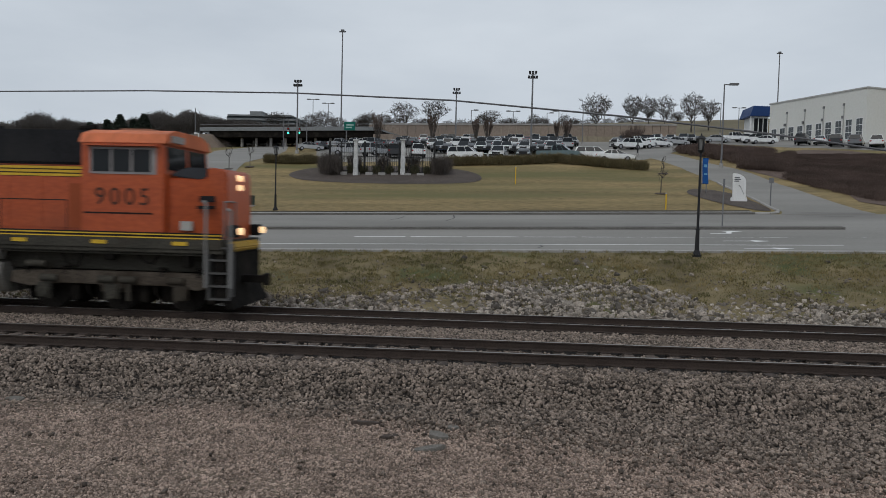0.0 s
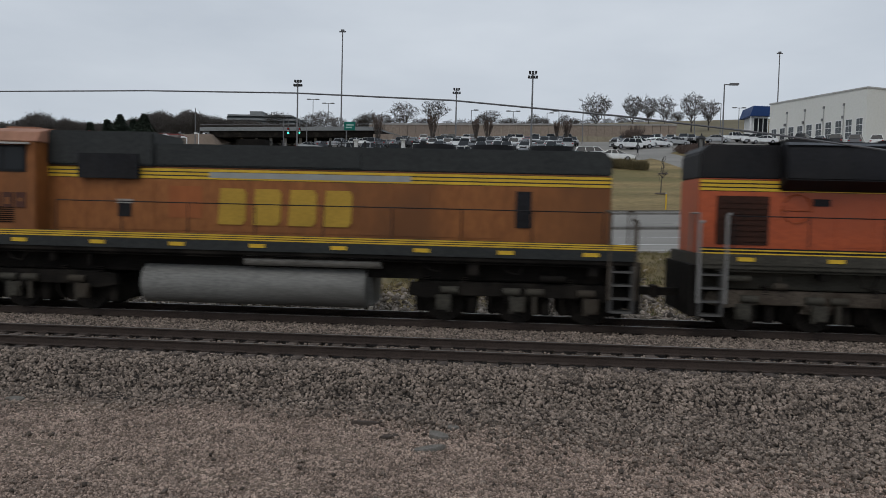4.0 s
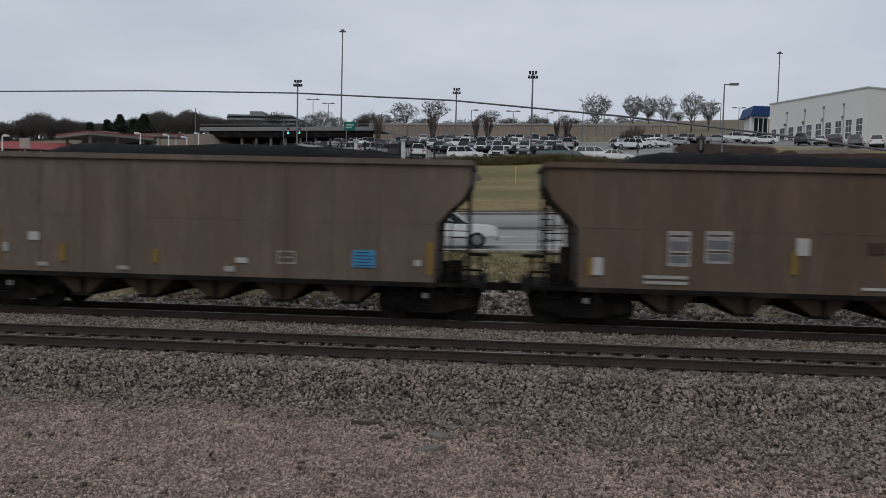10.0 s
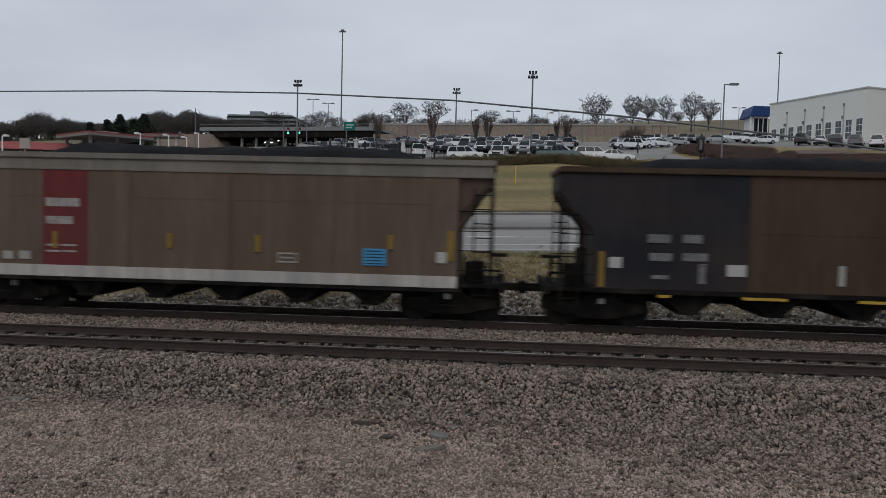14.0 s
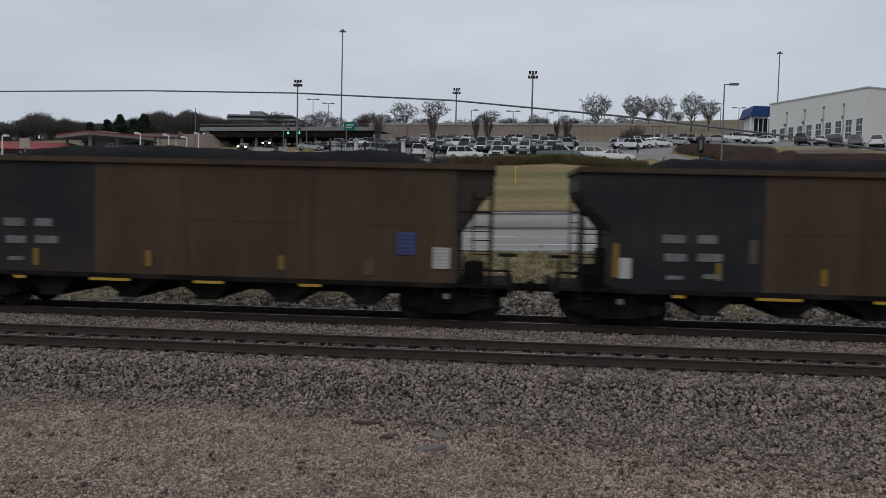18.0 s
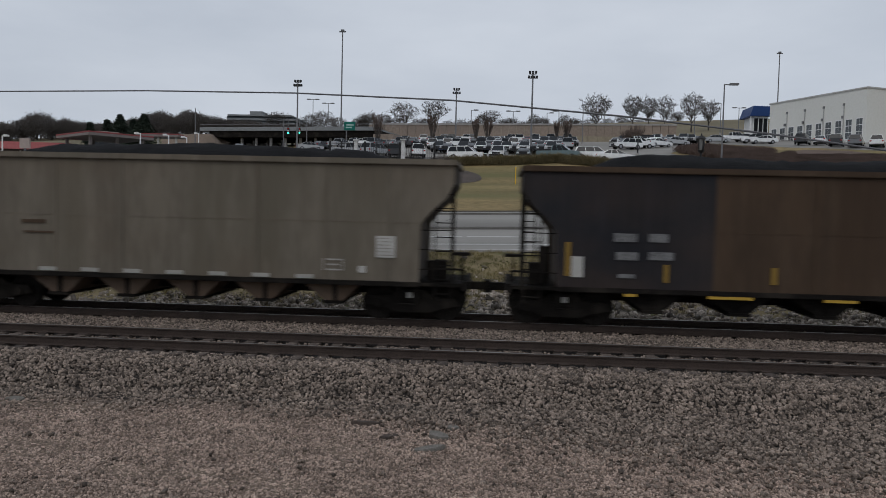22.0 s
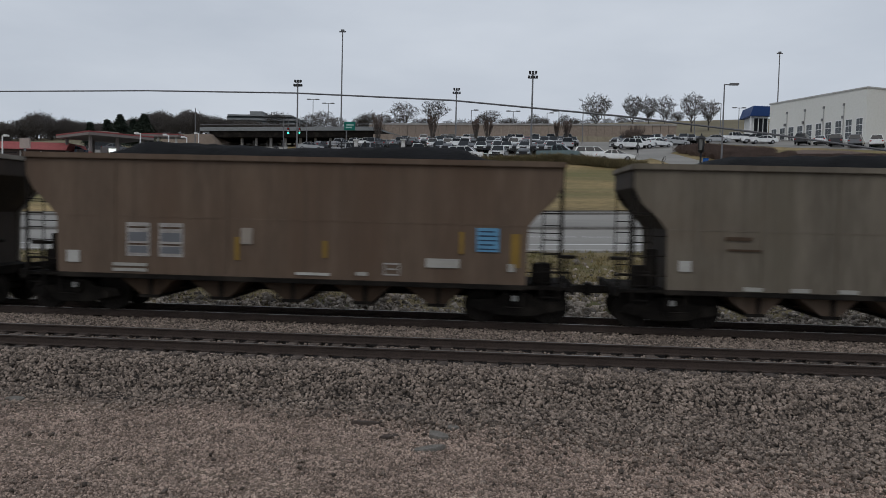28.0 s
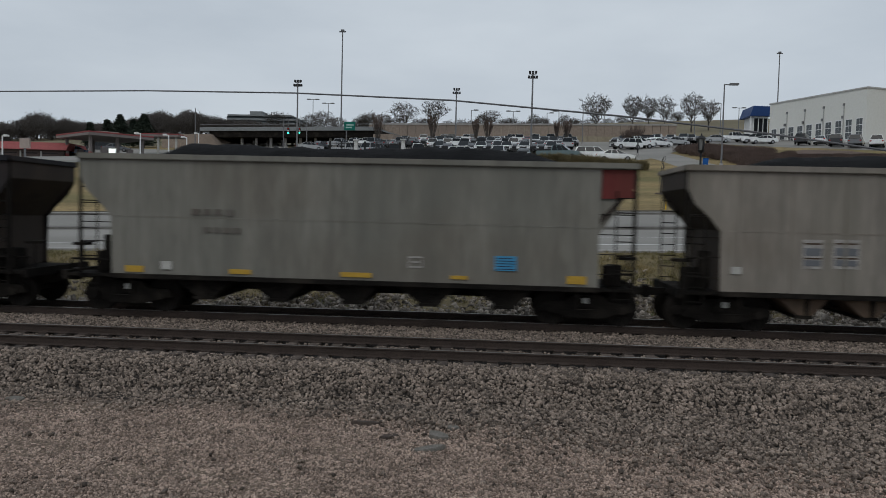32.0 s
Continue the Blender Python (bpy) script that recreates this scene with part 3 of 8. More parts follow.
def hopper(label, car_no, body, top=None, panel=None, panel_to=0.0, red=None, sill=None, boxes=(), frames=(), outlines=(), ztop=4.1, zsill=1.04, chutes=5, seams=(), band=None, heap=0.62, ends=("slope", "slope"), end_mat=None, chute_mat=None, sill_marks=(), crease=0.5, brace=False):
    """A bottom-dump coal car between two couplers. boxes: rows (x, z, w, h, material) of placards on its side; ends: how the side sheets finish, sloped or recessed."""
    (x_left, x_right), c_left, c_right = BODIES[car_no], COUPLERS[car_no + 1], COUPLERS[car_no]
    mid, b = (x_left + x_right) / 2, (x_right - x_left) / 2
    car = thing("coal_hopper_car", label, "railway car", (mid, TRACK_Y, 0), group="coal cars of the train")
    TRAIN.append((car, mid))
    reach = {-1: mid - c_left, 1: c_right - mid}
    a = b + 0.88
    z1, z2 = ztop - 0.5, ztop - 1.45
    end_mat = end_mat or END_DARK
    shape = {-1: ends[0], 1: ends[1]}

    def end_line(way):
        """The edge of the side sheet from top to sill at one end."""
        if shape[way] == "recess":
            return [(way * b, ztop), (way * b, zsill)]
        return [(way * a, ztop), (way * a, z1), (way * (a - 0.2), z1 - 0.38), (way * (b + 0.28), z2 + 0.2), (way * (b + 0.04), z2 - 0.1), (way * b, zsill)]

    for side in (-1, 1):
        y = side * 1.6
        part("side_sheet", Solid().prism(end_line(-1) + end_line(1)[::-1], y, y - side * 0.06), body, car, bevel=0.008)
        for way in (-1, 1):
            if shape[way] == "recess":
                part("end_bulkhead", Solid().prism([(way * (b - 0.02), ztop), (way * (b - 0.02), z2 - 0.3), (way * (b + 0.35), z2 + 0.25), (way * (a - 0.1), z1), (way * a, ztop)], side * 1.5, side * 1.45), end_mat, car, "grimy recessed end panel, on most cars toned for shade")
                if brace and way > 0:
                    part("end_brace", Solid().prism([(b + 0.02, z2 - 0.5), (b + 0.02, z2 - 0.3), (a, z1 + 0.12), (a, z1 - 0.08)], side * 1.56, side * 1.48), END_DARK, car, "diagonal end brace")
    # bend line along the side sheet, and vertical seams
    zb = zsill + crease * (ztop - zsill)
    part("side_crease", box(panel_to if panel else -b, b, -1.607, -1.598, zb - 0.014, zb + 0.014), body, car)
    for x in seams:
        part("side_stake", box(x - 0.035, x + 0.035, -1.622, -1.598, zsill + 0.1, ztop - 0.12), body, car)
    if band:
        part("top_band", box(-a, a, -1.632, -1.6, ztop - 0.36, ztop), band, car, "pale grey upper band", 0.008)
    tp = top or body
    for side in (-1, 1):
        part("top_chord", box(-a - 0.03, a + 0.03, side * 1.6 - 0.09, side * 1.6 + 0.09, ztop - 0.06, ztop + 0.09), tp, car, bevel=0.015)
    for way in (-1, 1):
        half = reach[way]

        def bar(x0, x1, y0, y1, z0, z1_):
            return box(*sorted((way * x0, way * x1)), y0, y1, z0, z1_)

        part("end_slope_sheet", Solid().prism([(way * a, ztop), (way * a, z1), (way * (b + 0.02), z2), (way * (b - 0.8), zsill + 0.7), (way * (b - 1.2), zsill), (way * (b - 1.32), zsill), (way * (b - 0.9), zsill + 0.75), (way * (b - 0.1), z2 + 0.05), (way * (a - 0.12), z1), (way * (a - 0.12), ztop)], -1.54, 1.54), END_DARK, car, "coal-dusted sloping end sheet, painted dark for its shade", 0.01)
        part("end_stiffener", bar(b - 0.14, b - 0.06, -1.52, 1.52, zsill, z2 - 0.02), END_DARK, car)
        part("air_reservoir", Solid().tube((way * (b + 0.3), -1.1, 1.1), (way * (b + 0.3), -1.1, 1.1 + (0.95 if way < 0 else 0.5)), 0.15, n=12), STEEL_DARK, car, "", 0.02)
        part("brake_pipe", Solid().path([(way * (b + 0.35), -1.3, 1.08), (way * (b + 0.35), -1.3, 1.4), (way * (half - 0.6), -1.3, 1.4), (way * (half - 0.6), -1.3, 1.08)], 0.03), STEEL_DARK, car)
        part("end_chord", box(way * a - 0.07, way * a + 0.07, -1.6, 1.6, ztop - 0.05, ztop + 0.085), tp, car, bevel=0.015)
        part("end_platform", bar(b - 0.1, half - 0.5, -1.5, 1.5, 0.96, 1.04), STEEL_DARK, car)
        part("end_sill", bar(half - 0.62, half - 0.48, -1.55, 1.55, 0.86, 1.1), STEEL_DARK, car, "", 0.01)
        ladder(car, way * (b + 0.62), -1.57, 0.6, ztop - 0.6, 0.42, 8)
        if way < 0:
            ladder(car, way * (b + 0.62), 1.5, 1.0, ztop - 0.6, 0.4, 8)
        hb = Solid().tube((way * (half - 0.68), -0.9, 1.75), (way * (half - 0.68), -0.9, 1.82), 0.26, n=18)
        hb.tube((way * (half - 0.68), -0.9, 1.1), (way * (half - 0.68), -0.9, 1.8), 0.03, n=6)
        part("hand_brake", hb, STEEL_DARK, car)
        part("valve_box", box(way * (b + 0.5) - 0.2, way * (b + 0.5) + 0.2, -1.0, -0.5, 1.05, 1.6), STEEL_DARK, car, "", 0.02)
        for k in range(4):
            z = 1.4 + k * 0.5
            part("grab_iron", Solid().tube((way * (b - 0.1), -1.55, z), (way * a, -1.55, z), 0.013, n=6), STEEL_DARK, car)
        part("corner_post", bar(a - 0.03, a + 0.03, -1.58, -1.52, 0.95, ztop - 0.05), STEEL_DARK, car)
        freight_truck(car, way * (b - 0.2))
        coupler(car, way * half, way)
        part("step", Solid().path([(way * (b - 0.05), -1.6, zsill), (way * (b - 0.05), -1.6, 0.5), (way * (b - 0.5), -1.6, 0.5), (way * (b - 0.5), -1.6, zsill)], 0.018), STEEL_DARK, car)
        part("bogie_tag", bar(b - 0.32, b - 0.18, -1.24, -1.2, 0.62, 0.76), SIGN_WHITE, car, "small white bearing tag")
    part("side_sill", box(-b, b, -1.63, -1.5, zsill - 0.1, zsill + (0.2 if sill else 0.03)), sill or STEEL_DARK, car, bevel=0.01)
    if sill:
        part("sill_flange", box(-b - 0.1, b + 0.1, -1.62, -1.5, zsill - 0.2, zsill - 0.1), STEEL_DARK, car)
    part("side_sill", box(-b, b, 1.5, 1.63, zsill - 0.11, zsill + 0.05), STEEL_DARK, car)
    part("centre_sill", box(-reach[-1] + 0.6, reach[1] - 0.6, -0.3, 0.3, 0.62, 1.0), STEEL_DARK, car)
    # discharge chutes with their gates; a chute_mat darker than the body paints underfloor shade
    run = 2 * (b - 1.35)
    w = run / chutes
    for i in range(chutes):
        c = -run / 2 + w * (i + 0.5)
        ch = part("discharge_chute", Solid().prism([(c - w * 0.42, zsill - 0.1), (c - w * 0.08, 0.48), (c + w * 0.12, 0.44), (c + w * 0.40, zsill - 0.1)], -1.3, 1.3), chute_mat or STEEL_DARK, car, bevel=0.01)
        part("chute_gate", box(c - w * 0.12, c + w * 0.16, -1.34, 1.34, 0.42, 0.5), STEEL_DARK, ch)
        part("chute_rib", box(c + w * 0.02, c + w * 0.07, -1.36, -1.28, 0.5, zsill - 0.1), STEEL_DARK, ch)
    for x, w in sill_marks:
        part("sill_mark", box(x - w / 2, x + w / 2, -1.645, -1.6, zsill - 0.17, zsill - 0.1), YELLOW_OLD, car, "yellow sill marker")
    # load
    n, m = 60, 12
    vs = []
    for i in range(n):
        for j in range(m):
            x = -a + 0.15 + (2 * a - 0.3) * i / (n - 1)
            y = -1.5 + 3.0 * j / (m - 1)
            e = min(1.0, (a - abs(x)) / 3.0)
            e = e * e * (3 - 2 * e)
            k = 1 - (abs(y) / 1.5) ** 2.4
            vs.append((x, y, ztop - 0.12 + heap * e * (0.93 + 0.07 * math.sin(x * 0.9 + mid)) * (0.2 + 0.8 * k) + 0.07 * noise.noise((x * 2, y * 2, mid)) + 0.05 * noise.noise((x * 5, y * 5, mid)) - 0.22 * (1 - e)))
    fs = [(i * m + j, (i + 1) * m + j, (i + 1) * m + j + 1, i * m + j + 1) for i in range(n - 1) for j in range(m - 1)]
    me = bpy.data.meshes.new("coal_load")
    me.from_pydata(vs, [], fs)
    for p in me.polygons:
        p.use_smooth = True
    part("coal_load", me, COAL, car, "heaped black coal")
    # painted panels and placards
    if panel:
        part("end_panel", Solid().prism([(p[0] + 0.006, min(p[1], ztop - 0.02)) for p in end_line(-1)] + [(panel_to, zsill), (panel_to, ztop - 0.02)], -1.606, -1.59), panel, car, "black painted panel")
    if red:
        x0, x1 = red[0] - red[1] / 2, red[0] + red[1] / 2
        rp = part("red_panel", box(x0, x1, -1.608, -1.59, zsill + 0.2, ztop - (0.37 if band else 0.08)), RED_PANEL, car, "faded red panel")
        for z, h, fill in ((2.78, 0.22, 0.9), (2.32, 0.20, 0.72), (1.74, 0.05, 0.85), (1.58, 0.05, 0.85)):
            n = 5 if h > 0.1 else 2
            w = (x1 - x0 - 0.2) * fill / n
            for k in range(n):
                part("lettering_bar", box(x0 + 0.1 + k * w, x0 + 0.1 + k * w + w * 0.86, -1.616, -1.6, z, z + h), LETTER, rp, "worn white lettering")
    for x, z, w, h, m in boxes:
        pl = part("placard", box(x - w / 2, x + w / 2, -1.634, -1.6, z - h / 2, z + h / 2), m, car)
        if m in (SIGN_BLUE, SIGN_VIOLET, SIGN_SKY):
            for k in range(5):
                zz = z - h / 2 + h * (k + 0.6) / 5.4
                part("text_bar", box(x - w * 0.42, x + w * (0.42 - 0.12 * (k % 3 == 1)), -1.638, -1.63, zz - h * 0.03, zz + h * 0.03), INK, pl)
        elif m is SIGN_WHITE and h > 0.35 and w > 0.35:
            for k in range(6):
                zz = z - h / 2 + h * (k + 0.7) / 6.4
                part("text_bar", box(x - w * 0.4, x + w * (0.4 - 0.15 * (k % 2)), -1.638, -1.63, zz - 0.014, zz + 0.014), LETTER, pl)
    for x, z, w, h in frames:
        bk = part("stencil_ground", box(x - w / 2, x + w / 2, -1.61, -1.59, z - h / 2, z + h / 2), LETTER, car, "white stencilled panel")
        for zz, hh in ((0.36, 0.05), (0.08, 0.26), (-0.14, 0.05), (-0.3, 0.2)):
            zc = z + zz * h
            part("stencil_bar", box(x - w * 0.42, x + w * 0.42, -1.618, -1.605, zc - hh * h / 2, zc + hh * h / 2), BROWN_DARK if hh < 0.1 else STENCIL_GREY, bk, "dark stencilled line")
    for x, z, w, h in outlines:
        fr = Solid()
        for x0, x1, z0, z3 in ((-w / 2, w / 2, h / 2 - 0.04, h / 2), (-w / 2, w / 2, -h / 2, -h / 2 + 0.04), (-w / 2, -w / 2 + 0.03, -h / 2, h / 2), (w / 2 - 0.03, w / 2, -h / 2, h / 2), (-w * 0.3, w * 0.3, -0.02, 0.02)):
            fr.box(x + x0, x + x1, -1.616, -1.6, z + z0, z + z3)
        part("data_frame", fr, LETTER, car, "pale outlined data panel")
    return car


def body_paint(name, c, stain, stretch=(1.6, 1, 0.25)):
    """Weathered freight car paint: fine grain, broad blotches of the stain colour and thin vertical run-off streaks."""
    c = (c[0] * 1.05, c[1] * 0.975, c[2] * 0.955)
    m = mat(name, tuple(v * 0.78 for v in c), tuple(v * 1.18 for v in c), 0.9, 0.75, 0.0, 0, 7, c3=stain, stretch=stretch, big=0.55)
    n, l = m.node_tree.nodes, m.node_tree.links
    b = n["Principled BSDF"]
    col = b.inputs["Base Color"].links[0].from_socket
    tc = n.new("ShaderNodeTexCoord")
    info = n.new("ShaderNodeObjectInfo")
    shift = n.new("ShaderNodeVectorMath")
    shift.operation = "SCALE"
    shift.inputs[0].default_value = (31.0, 0.0, 17.0)
    l.new(info.outputs["Random"], shift.inputs["Scale"])
    place_ = n.new("ShaderNodeVectorMath")
    l.new(tc.outputs["Object"], place_.inputs[0])
    l.new(shift.outputs["Vector"], place_.inputs[1])
    for scale, size, lo, hi, tone, most in (((0.5, 1, 0.9), 0.55, 0.45, 0.75, tuple(0.6 * a + 0.4 * q for a, q in zip((0.105, 0.062, 0.035), stain)), 0.45), ((4.5, 1, 0.14), 1.3, 0.5, 0.72, tuple(v * 0.55 for v in c), 0.4), ((2.6, 1, 0.5), 1.1, 0.56, 0.7, tuple(min(1.0, v * 1.45 + 0.01) for v in c), 0.3)):
        mp = n.new("ShaderNodeMapping")
        mp.inputs["Scale"].default_value = scale
        l.new(place_.outputs["Vector"], mp.inputs["Vector"])
        nz = n.new("ShaderNodeTexNoise")
        nz.inputs["Scale"].default_value, nz.inputs["Detail"].default_value = size, 5
        l.new(mp.outputs["Vector"], nz.inputs["Vector"])
        mr = n.new("ShaderNodeMapRange")
        mr.inputs["From Min"].default_value, mr.inputs["From Max"].default_value, mr.inputs["To Max"].default_value = lo, hi, most
        l.new(nz.outputs["Fac"], mr.inputs["Value"])
        mx = n.new("ShaderNodeMixRGB")
        mx.inputs["Color2"].default_value = (*tone, 1)
        l.new(mr.outputs["Result"], mx.inputs["Fac"])
        l.new(col, mx.inputs["Color1"])
        col = mx.outputs["Color"]
    l.new(col, b.inputs["Base Color"])
    return m


# coal grime plus the shade of the hopper ends, both in the colour
END_DARK = body_paint("shaded_grimy_end_steel", (0.034, 0.027, 0.022), (0.035, 0.028, 0.022))
RED_PANEL = body_paint("faded_red_panel", (0.125, 0.018, 0.02), (0.085, 0.018, 0.018))
LETTER = mat("worn_white_lettering", (0.20, 0.185, 0.17), (0.40, 0.38, 0.355), 4, 0.7, 0, 0, 20)
BROWN = body_paint("brown_hopper_paint", (0.110, 0.083, 0.059), (0.096, 0.062, 0.041))
BROWN_DARK = body_paint("dark_brown_hopper_paint", (0.054, 0.036, 0.021), (0.045, 0.026, 0.014))
BROWN_GREY = body_paint("grey_brown_hopper_paint", (0.110, 0.084, 0.062), (0.097, 0.062, 0.042))
TAN_CAR = body_paint("tan_brown_hopper_paint", (0.134, 0.108, 0.082), (0.115, 0.084, 0.058))
GREY_CAR = body_paint("dusty_grey_aluminium", (0.135, 0.124, 0.097), (0.112, 0.096, 0.07))
PALE_CAR = body_paint("pale_tan_aluminium", (0.212, 0.205, 0.178), (0.175, 0.16, 0.132))
GREY_LIGHT = body_paint("pale_grey_aluminium", (0.172, 0.178, 0.156), (0.145, 0.142, 0.122))
PANEL_BLACK = body_paint("black_panel_paint", (0.010, 0.0105, 0.014), (0.016, 0.016, 0.019))
CHORD_LIGHT = body_paint("light_top_chord", (0.17, 0.165, 0.14), (0.14, 0.13, 0.11))
SILL_LIGHT = body_paint("white_sill_stripe", (0.40, 0.40, 0.37), (0.30, 0.29, 0.27))
SIGN_BLUE = plain("blue_placard", (0.05, 0.24, 0.42), 0.6)
SIGN_SKY = plain("sky_blue_placard", (0.10, 0.255, 0.40), 0.6)
SIGN_VIOLET = plain("violet_blue_placard", (0.055, 0.058, 0.19), 0.6)
INK = plain("dark_placard_print", (0.02, 0.045, 0.08), 0.6)
SIGN_WHITE = plain("dusty_white_placard", (0.42, 0.41, 0.38), 0.7)
DULL_YELLOW = plain("dull_yellow_marker", (0.22, 0.135, 0.025), 0.7)
DULL_WHITE = plain("dull_white_marker", (0.33, 0.32, 0.29), 0.7)

# where the side sheets of each car begin and end along the train, and its couplers
BODIES = [(-62.46, -50.5), (-77.97, -65.9), (-93.36, -81.6), (-110.45, -97.25), (-126.1, -113.9), (-143.15, -130.2), (-160.4, -147.1), (-177.5, -164.1),
          (-193.0, -181.0), (-208.25, -196.65), (-223.9, -212.1), (-239.65, -227.4), (-255.0, -242.75), (-270.6, -258.0), (-287.0, -274.3)]
COUPLERS = [-48.55] + [(BODIES[i][0] + BODIES[i + 1][1]) / 2 for i in range(14)] + [-288.9]


def consist():
    Y, W, DW, SD, DL, BD = DULL_YELLOW, SIGN_WHITE, DULL_WHITE, SILL_DULL, DIM_LETTER, BROWN_DARK
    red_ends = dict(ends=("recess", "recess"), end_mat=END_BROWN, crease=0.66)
    hopper("brown-grey coal hopper with a red panel and white sill stripe", 0, BROWN_GREY, CHORD_LIGHT, band=CHORD_LIGHT, red=(-3.8, 1.17), sill=SILL_LIGHT, seams=(-1.7, 1.8, 4.6), heap=0.58, brace=True,
           boxes=[(-1.21, 1.86, 0.13, 0.72, Y), (1.27, 1.85, 0.13, 0.57, Y), (4.64, 1.67, 0.12, 0.42, Y), (-5.16, 1.56, 0.42, 0.21, W), (-0.10, 2.17, 0.37, 0.29, BD), (5.82, 1.55, 0.21, 0.30, W)], **red_ends)
    hopper("brown coal hopper with white stencilled panels and a pale blue placard", 1, BROWN, seams=(-4.4, -1.4, 1.9, 4.6), chute_mat=BROWN_DARK,
           boxes=[(-0.60, 2.22, 0.31, 0.43, W), (1.16, 2.23, 0.40, 0.28, BD), (-3.89, 1.38, 1.08, 0.08, DW), (-3.89, 1.24, 1.08, 0.08, DW), (-0.79, 1.82, 0.13, 0.57, Y), (1.47, 1.71, 0.13, 0.51, Y), (1.23, 1.23, 0.78, 0.07, W), (2.36, 1.25, 0.28, 0.10, DW), (4.25, 1.62, 0.75, 0.22, DW), (5.31, 2.13, 0.48, 0.58, SIGN_SKY), (5.90, 1.84, 0.12, 0.75, Y), (5.55, 1.38, 0.33, 0.10, DW), (-5.56, 1.61, 0.25, 0.44, W), (-5.75, 1.59, 0.12, 0.45, Y)],
           frames=[(-3.58, 2.10, 0.55, 0.88), (-2.62, 2.16, 0.65, 0.81)], outlines=[(3.19, 1.36, 0.42, 0.31)])
    hopper("tan-brown coal hopper with a teal louvred placard and yellow markers", 2, TAN_CAR, chute_mat=BROWN_DARK, seams=(-4.6, -3.4, -2.2, 2.0, 3.2, 4.4),
           boxes=[(-5.73, 1.73, 0.16, 0.96, Y), (-5.48, 1.68, 0.15, 0.24, DW), (-4.71, 1.99, 0.29, 0.22, W), (-3.93, 1.58, 0.13, 0.48, Y), (-1.41, 1.54, 0.13, 0.37, Y), (-4.47, 1.26, 0.29, 0.10, DW), (-2.29, 1.22, 0.29, 0.10, DW), (0.88, 1.50, 0.31, 0.14, W), (0.56, 1.27, 0.25, 0.14, DW), (4.07, 1.63, 0.58, 0.44, SIGN_BLUE), (5.76, 1.68, 0.15, 0.84, Y), (5.45, 1.56, 0.16, 0.16, W)],
           outlines=[(2.05, 1.61, 0.47, 0.34)])
    dark = dict(panel=PANEL_BLACK, ztop=4.0, ends=("slope", "recess"), end_mat=END_DARK, sill_marks=((-4.87, 0.3), (-2.42, 1.08), (0.23, 0.78), (2.9, 0.56)))
    letters = [(-5.03, 2.34, 0.56, 0.21, DL), (-4.22, 2.35, 0.47, 0.21, DL), (-4.98, 1.88, 0.54, 0.20, DL), (-4.14, 1.90, 0.61, 0.20, DL), (-4.98, 1.38, 0.41, 0.10, DL)]
    hopper("brown coal hopper with a black end panel and white bars", 3, BROWN_DARK, panel_to=-2.85, outlines=[(2.95, 1.31, 0.50, 0.33)],
           boxes=letters + [(-6.43, 1.54, 0.13, 0.89, Y), (-6.09, 1.72, 0.30, 0.27, W), (-3.96, 1.49, 0.17, 0.50, DL), (-3.13, 1.59, 0.46, 0.29, W), (-0.60, 1.53, 0.14, 0.50, DW), (2.10, 1.57, 0.17, 0.49, DW), (5.33, 2.01, 0.41, 0.57, SIGN_VIOLET), (6.27, 1.69, 0.43, 0.54, W), (4.87, 1.51, 0.12, 0.55, Y)], **dark)
    hopper("brown-grey coal hopper with a red panel and white sill", 4, BROWN_GREY, CHORD_LIGHT, band=CHORD_LIGHT, red=(-4.21, 1.23), sill=SILL_LIGHT, seams=(-2.5, 0.2, 2.9), heap=0.58, outlines=[(1.73, 1.60, 0.51, 0.26)],
           boxes=[(-1.39, 1.96, 0.13, 0.38, Y), (0.95, 1.95, 0.13, 0.44, Y), (3.99, 1.68, 0.60, 0.43, SIGN_BLUE), (4.39, 2.07, 0.13, 0.37, Y), (5.93, 2.02, 0.17, 0.77, Y), (5.70, 1.71, 0.25, 0.28, W), (-5.77, 1.47, 0.27, 0.21, DW), (-5.31, 1.48, 0.30, 0.21, DW), (-4.48, 1.90, 0.12, 0.45, Y)], **red_ends)
    for i, extra in ((5, [(-4.06, 1.43, 0.44, 0.12, DL), (-3.92, 1.55, 0.12, 0.44, Y), (-3.09, 2.07, 0.20, 0.58, FAINT), (2.84, 1.22, 0.50, 0.11, FAINT)]), (6, [(-4.43, 1.44, 0.13, 0.44, Y), (4.42, 1.42, 0.27, 0.41, FAINT)]), (7, [(-4.0, 1.47, 0.12, 0.44, Y), (4.44, 1.52, 0.69, 0.22, FAINT), (4.9, 1.49, 0.12, 0.41, Y)])):
        hopper("dark brown coal hopper with a black end panel and violet placard", i, BROWN_DARK, panel_to=-2.85, seams=(-0.4, 2.9),
               boxes=letters + [(-6.44, 1.77, 0.13, 0.85, Y), (-6.20, 1.58, 0.29, 0.52, W), (-1.38, 1.48, 0.14, 0.42, Y), (2.14, 1.47, 0.13, 0.36, Y), (5.37, 2.05, 0.46, 0.57, SIGN_VIOLET), (6.27, 1.70, 0.43, 0.54, W)] + extra, **dark)

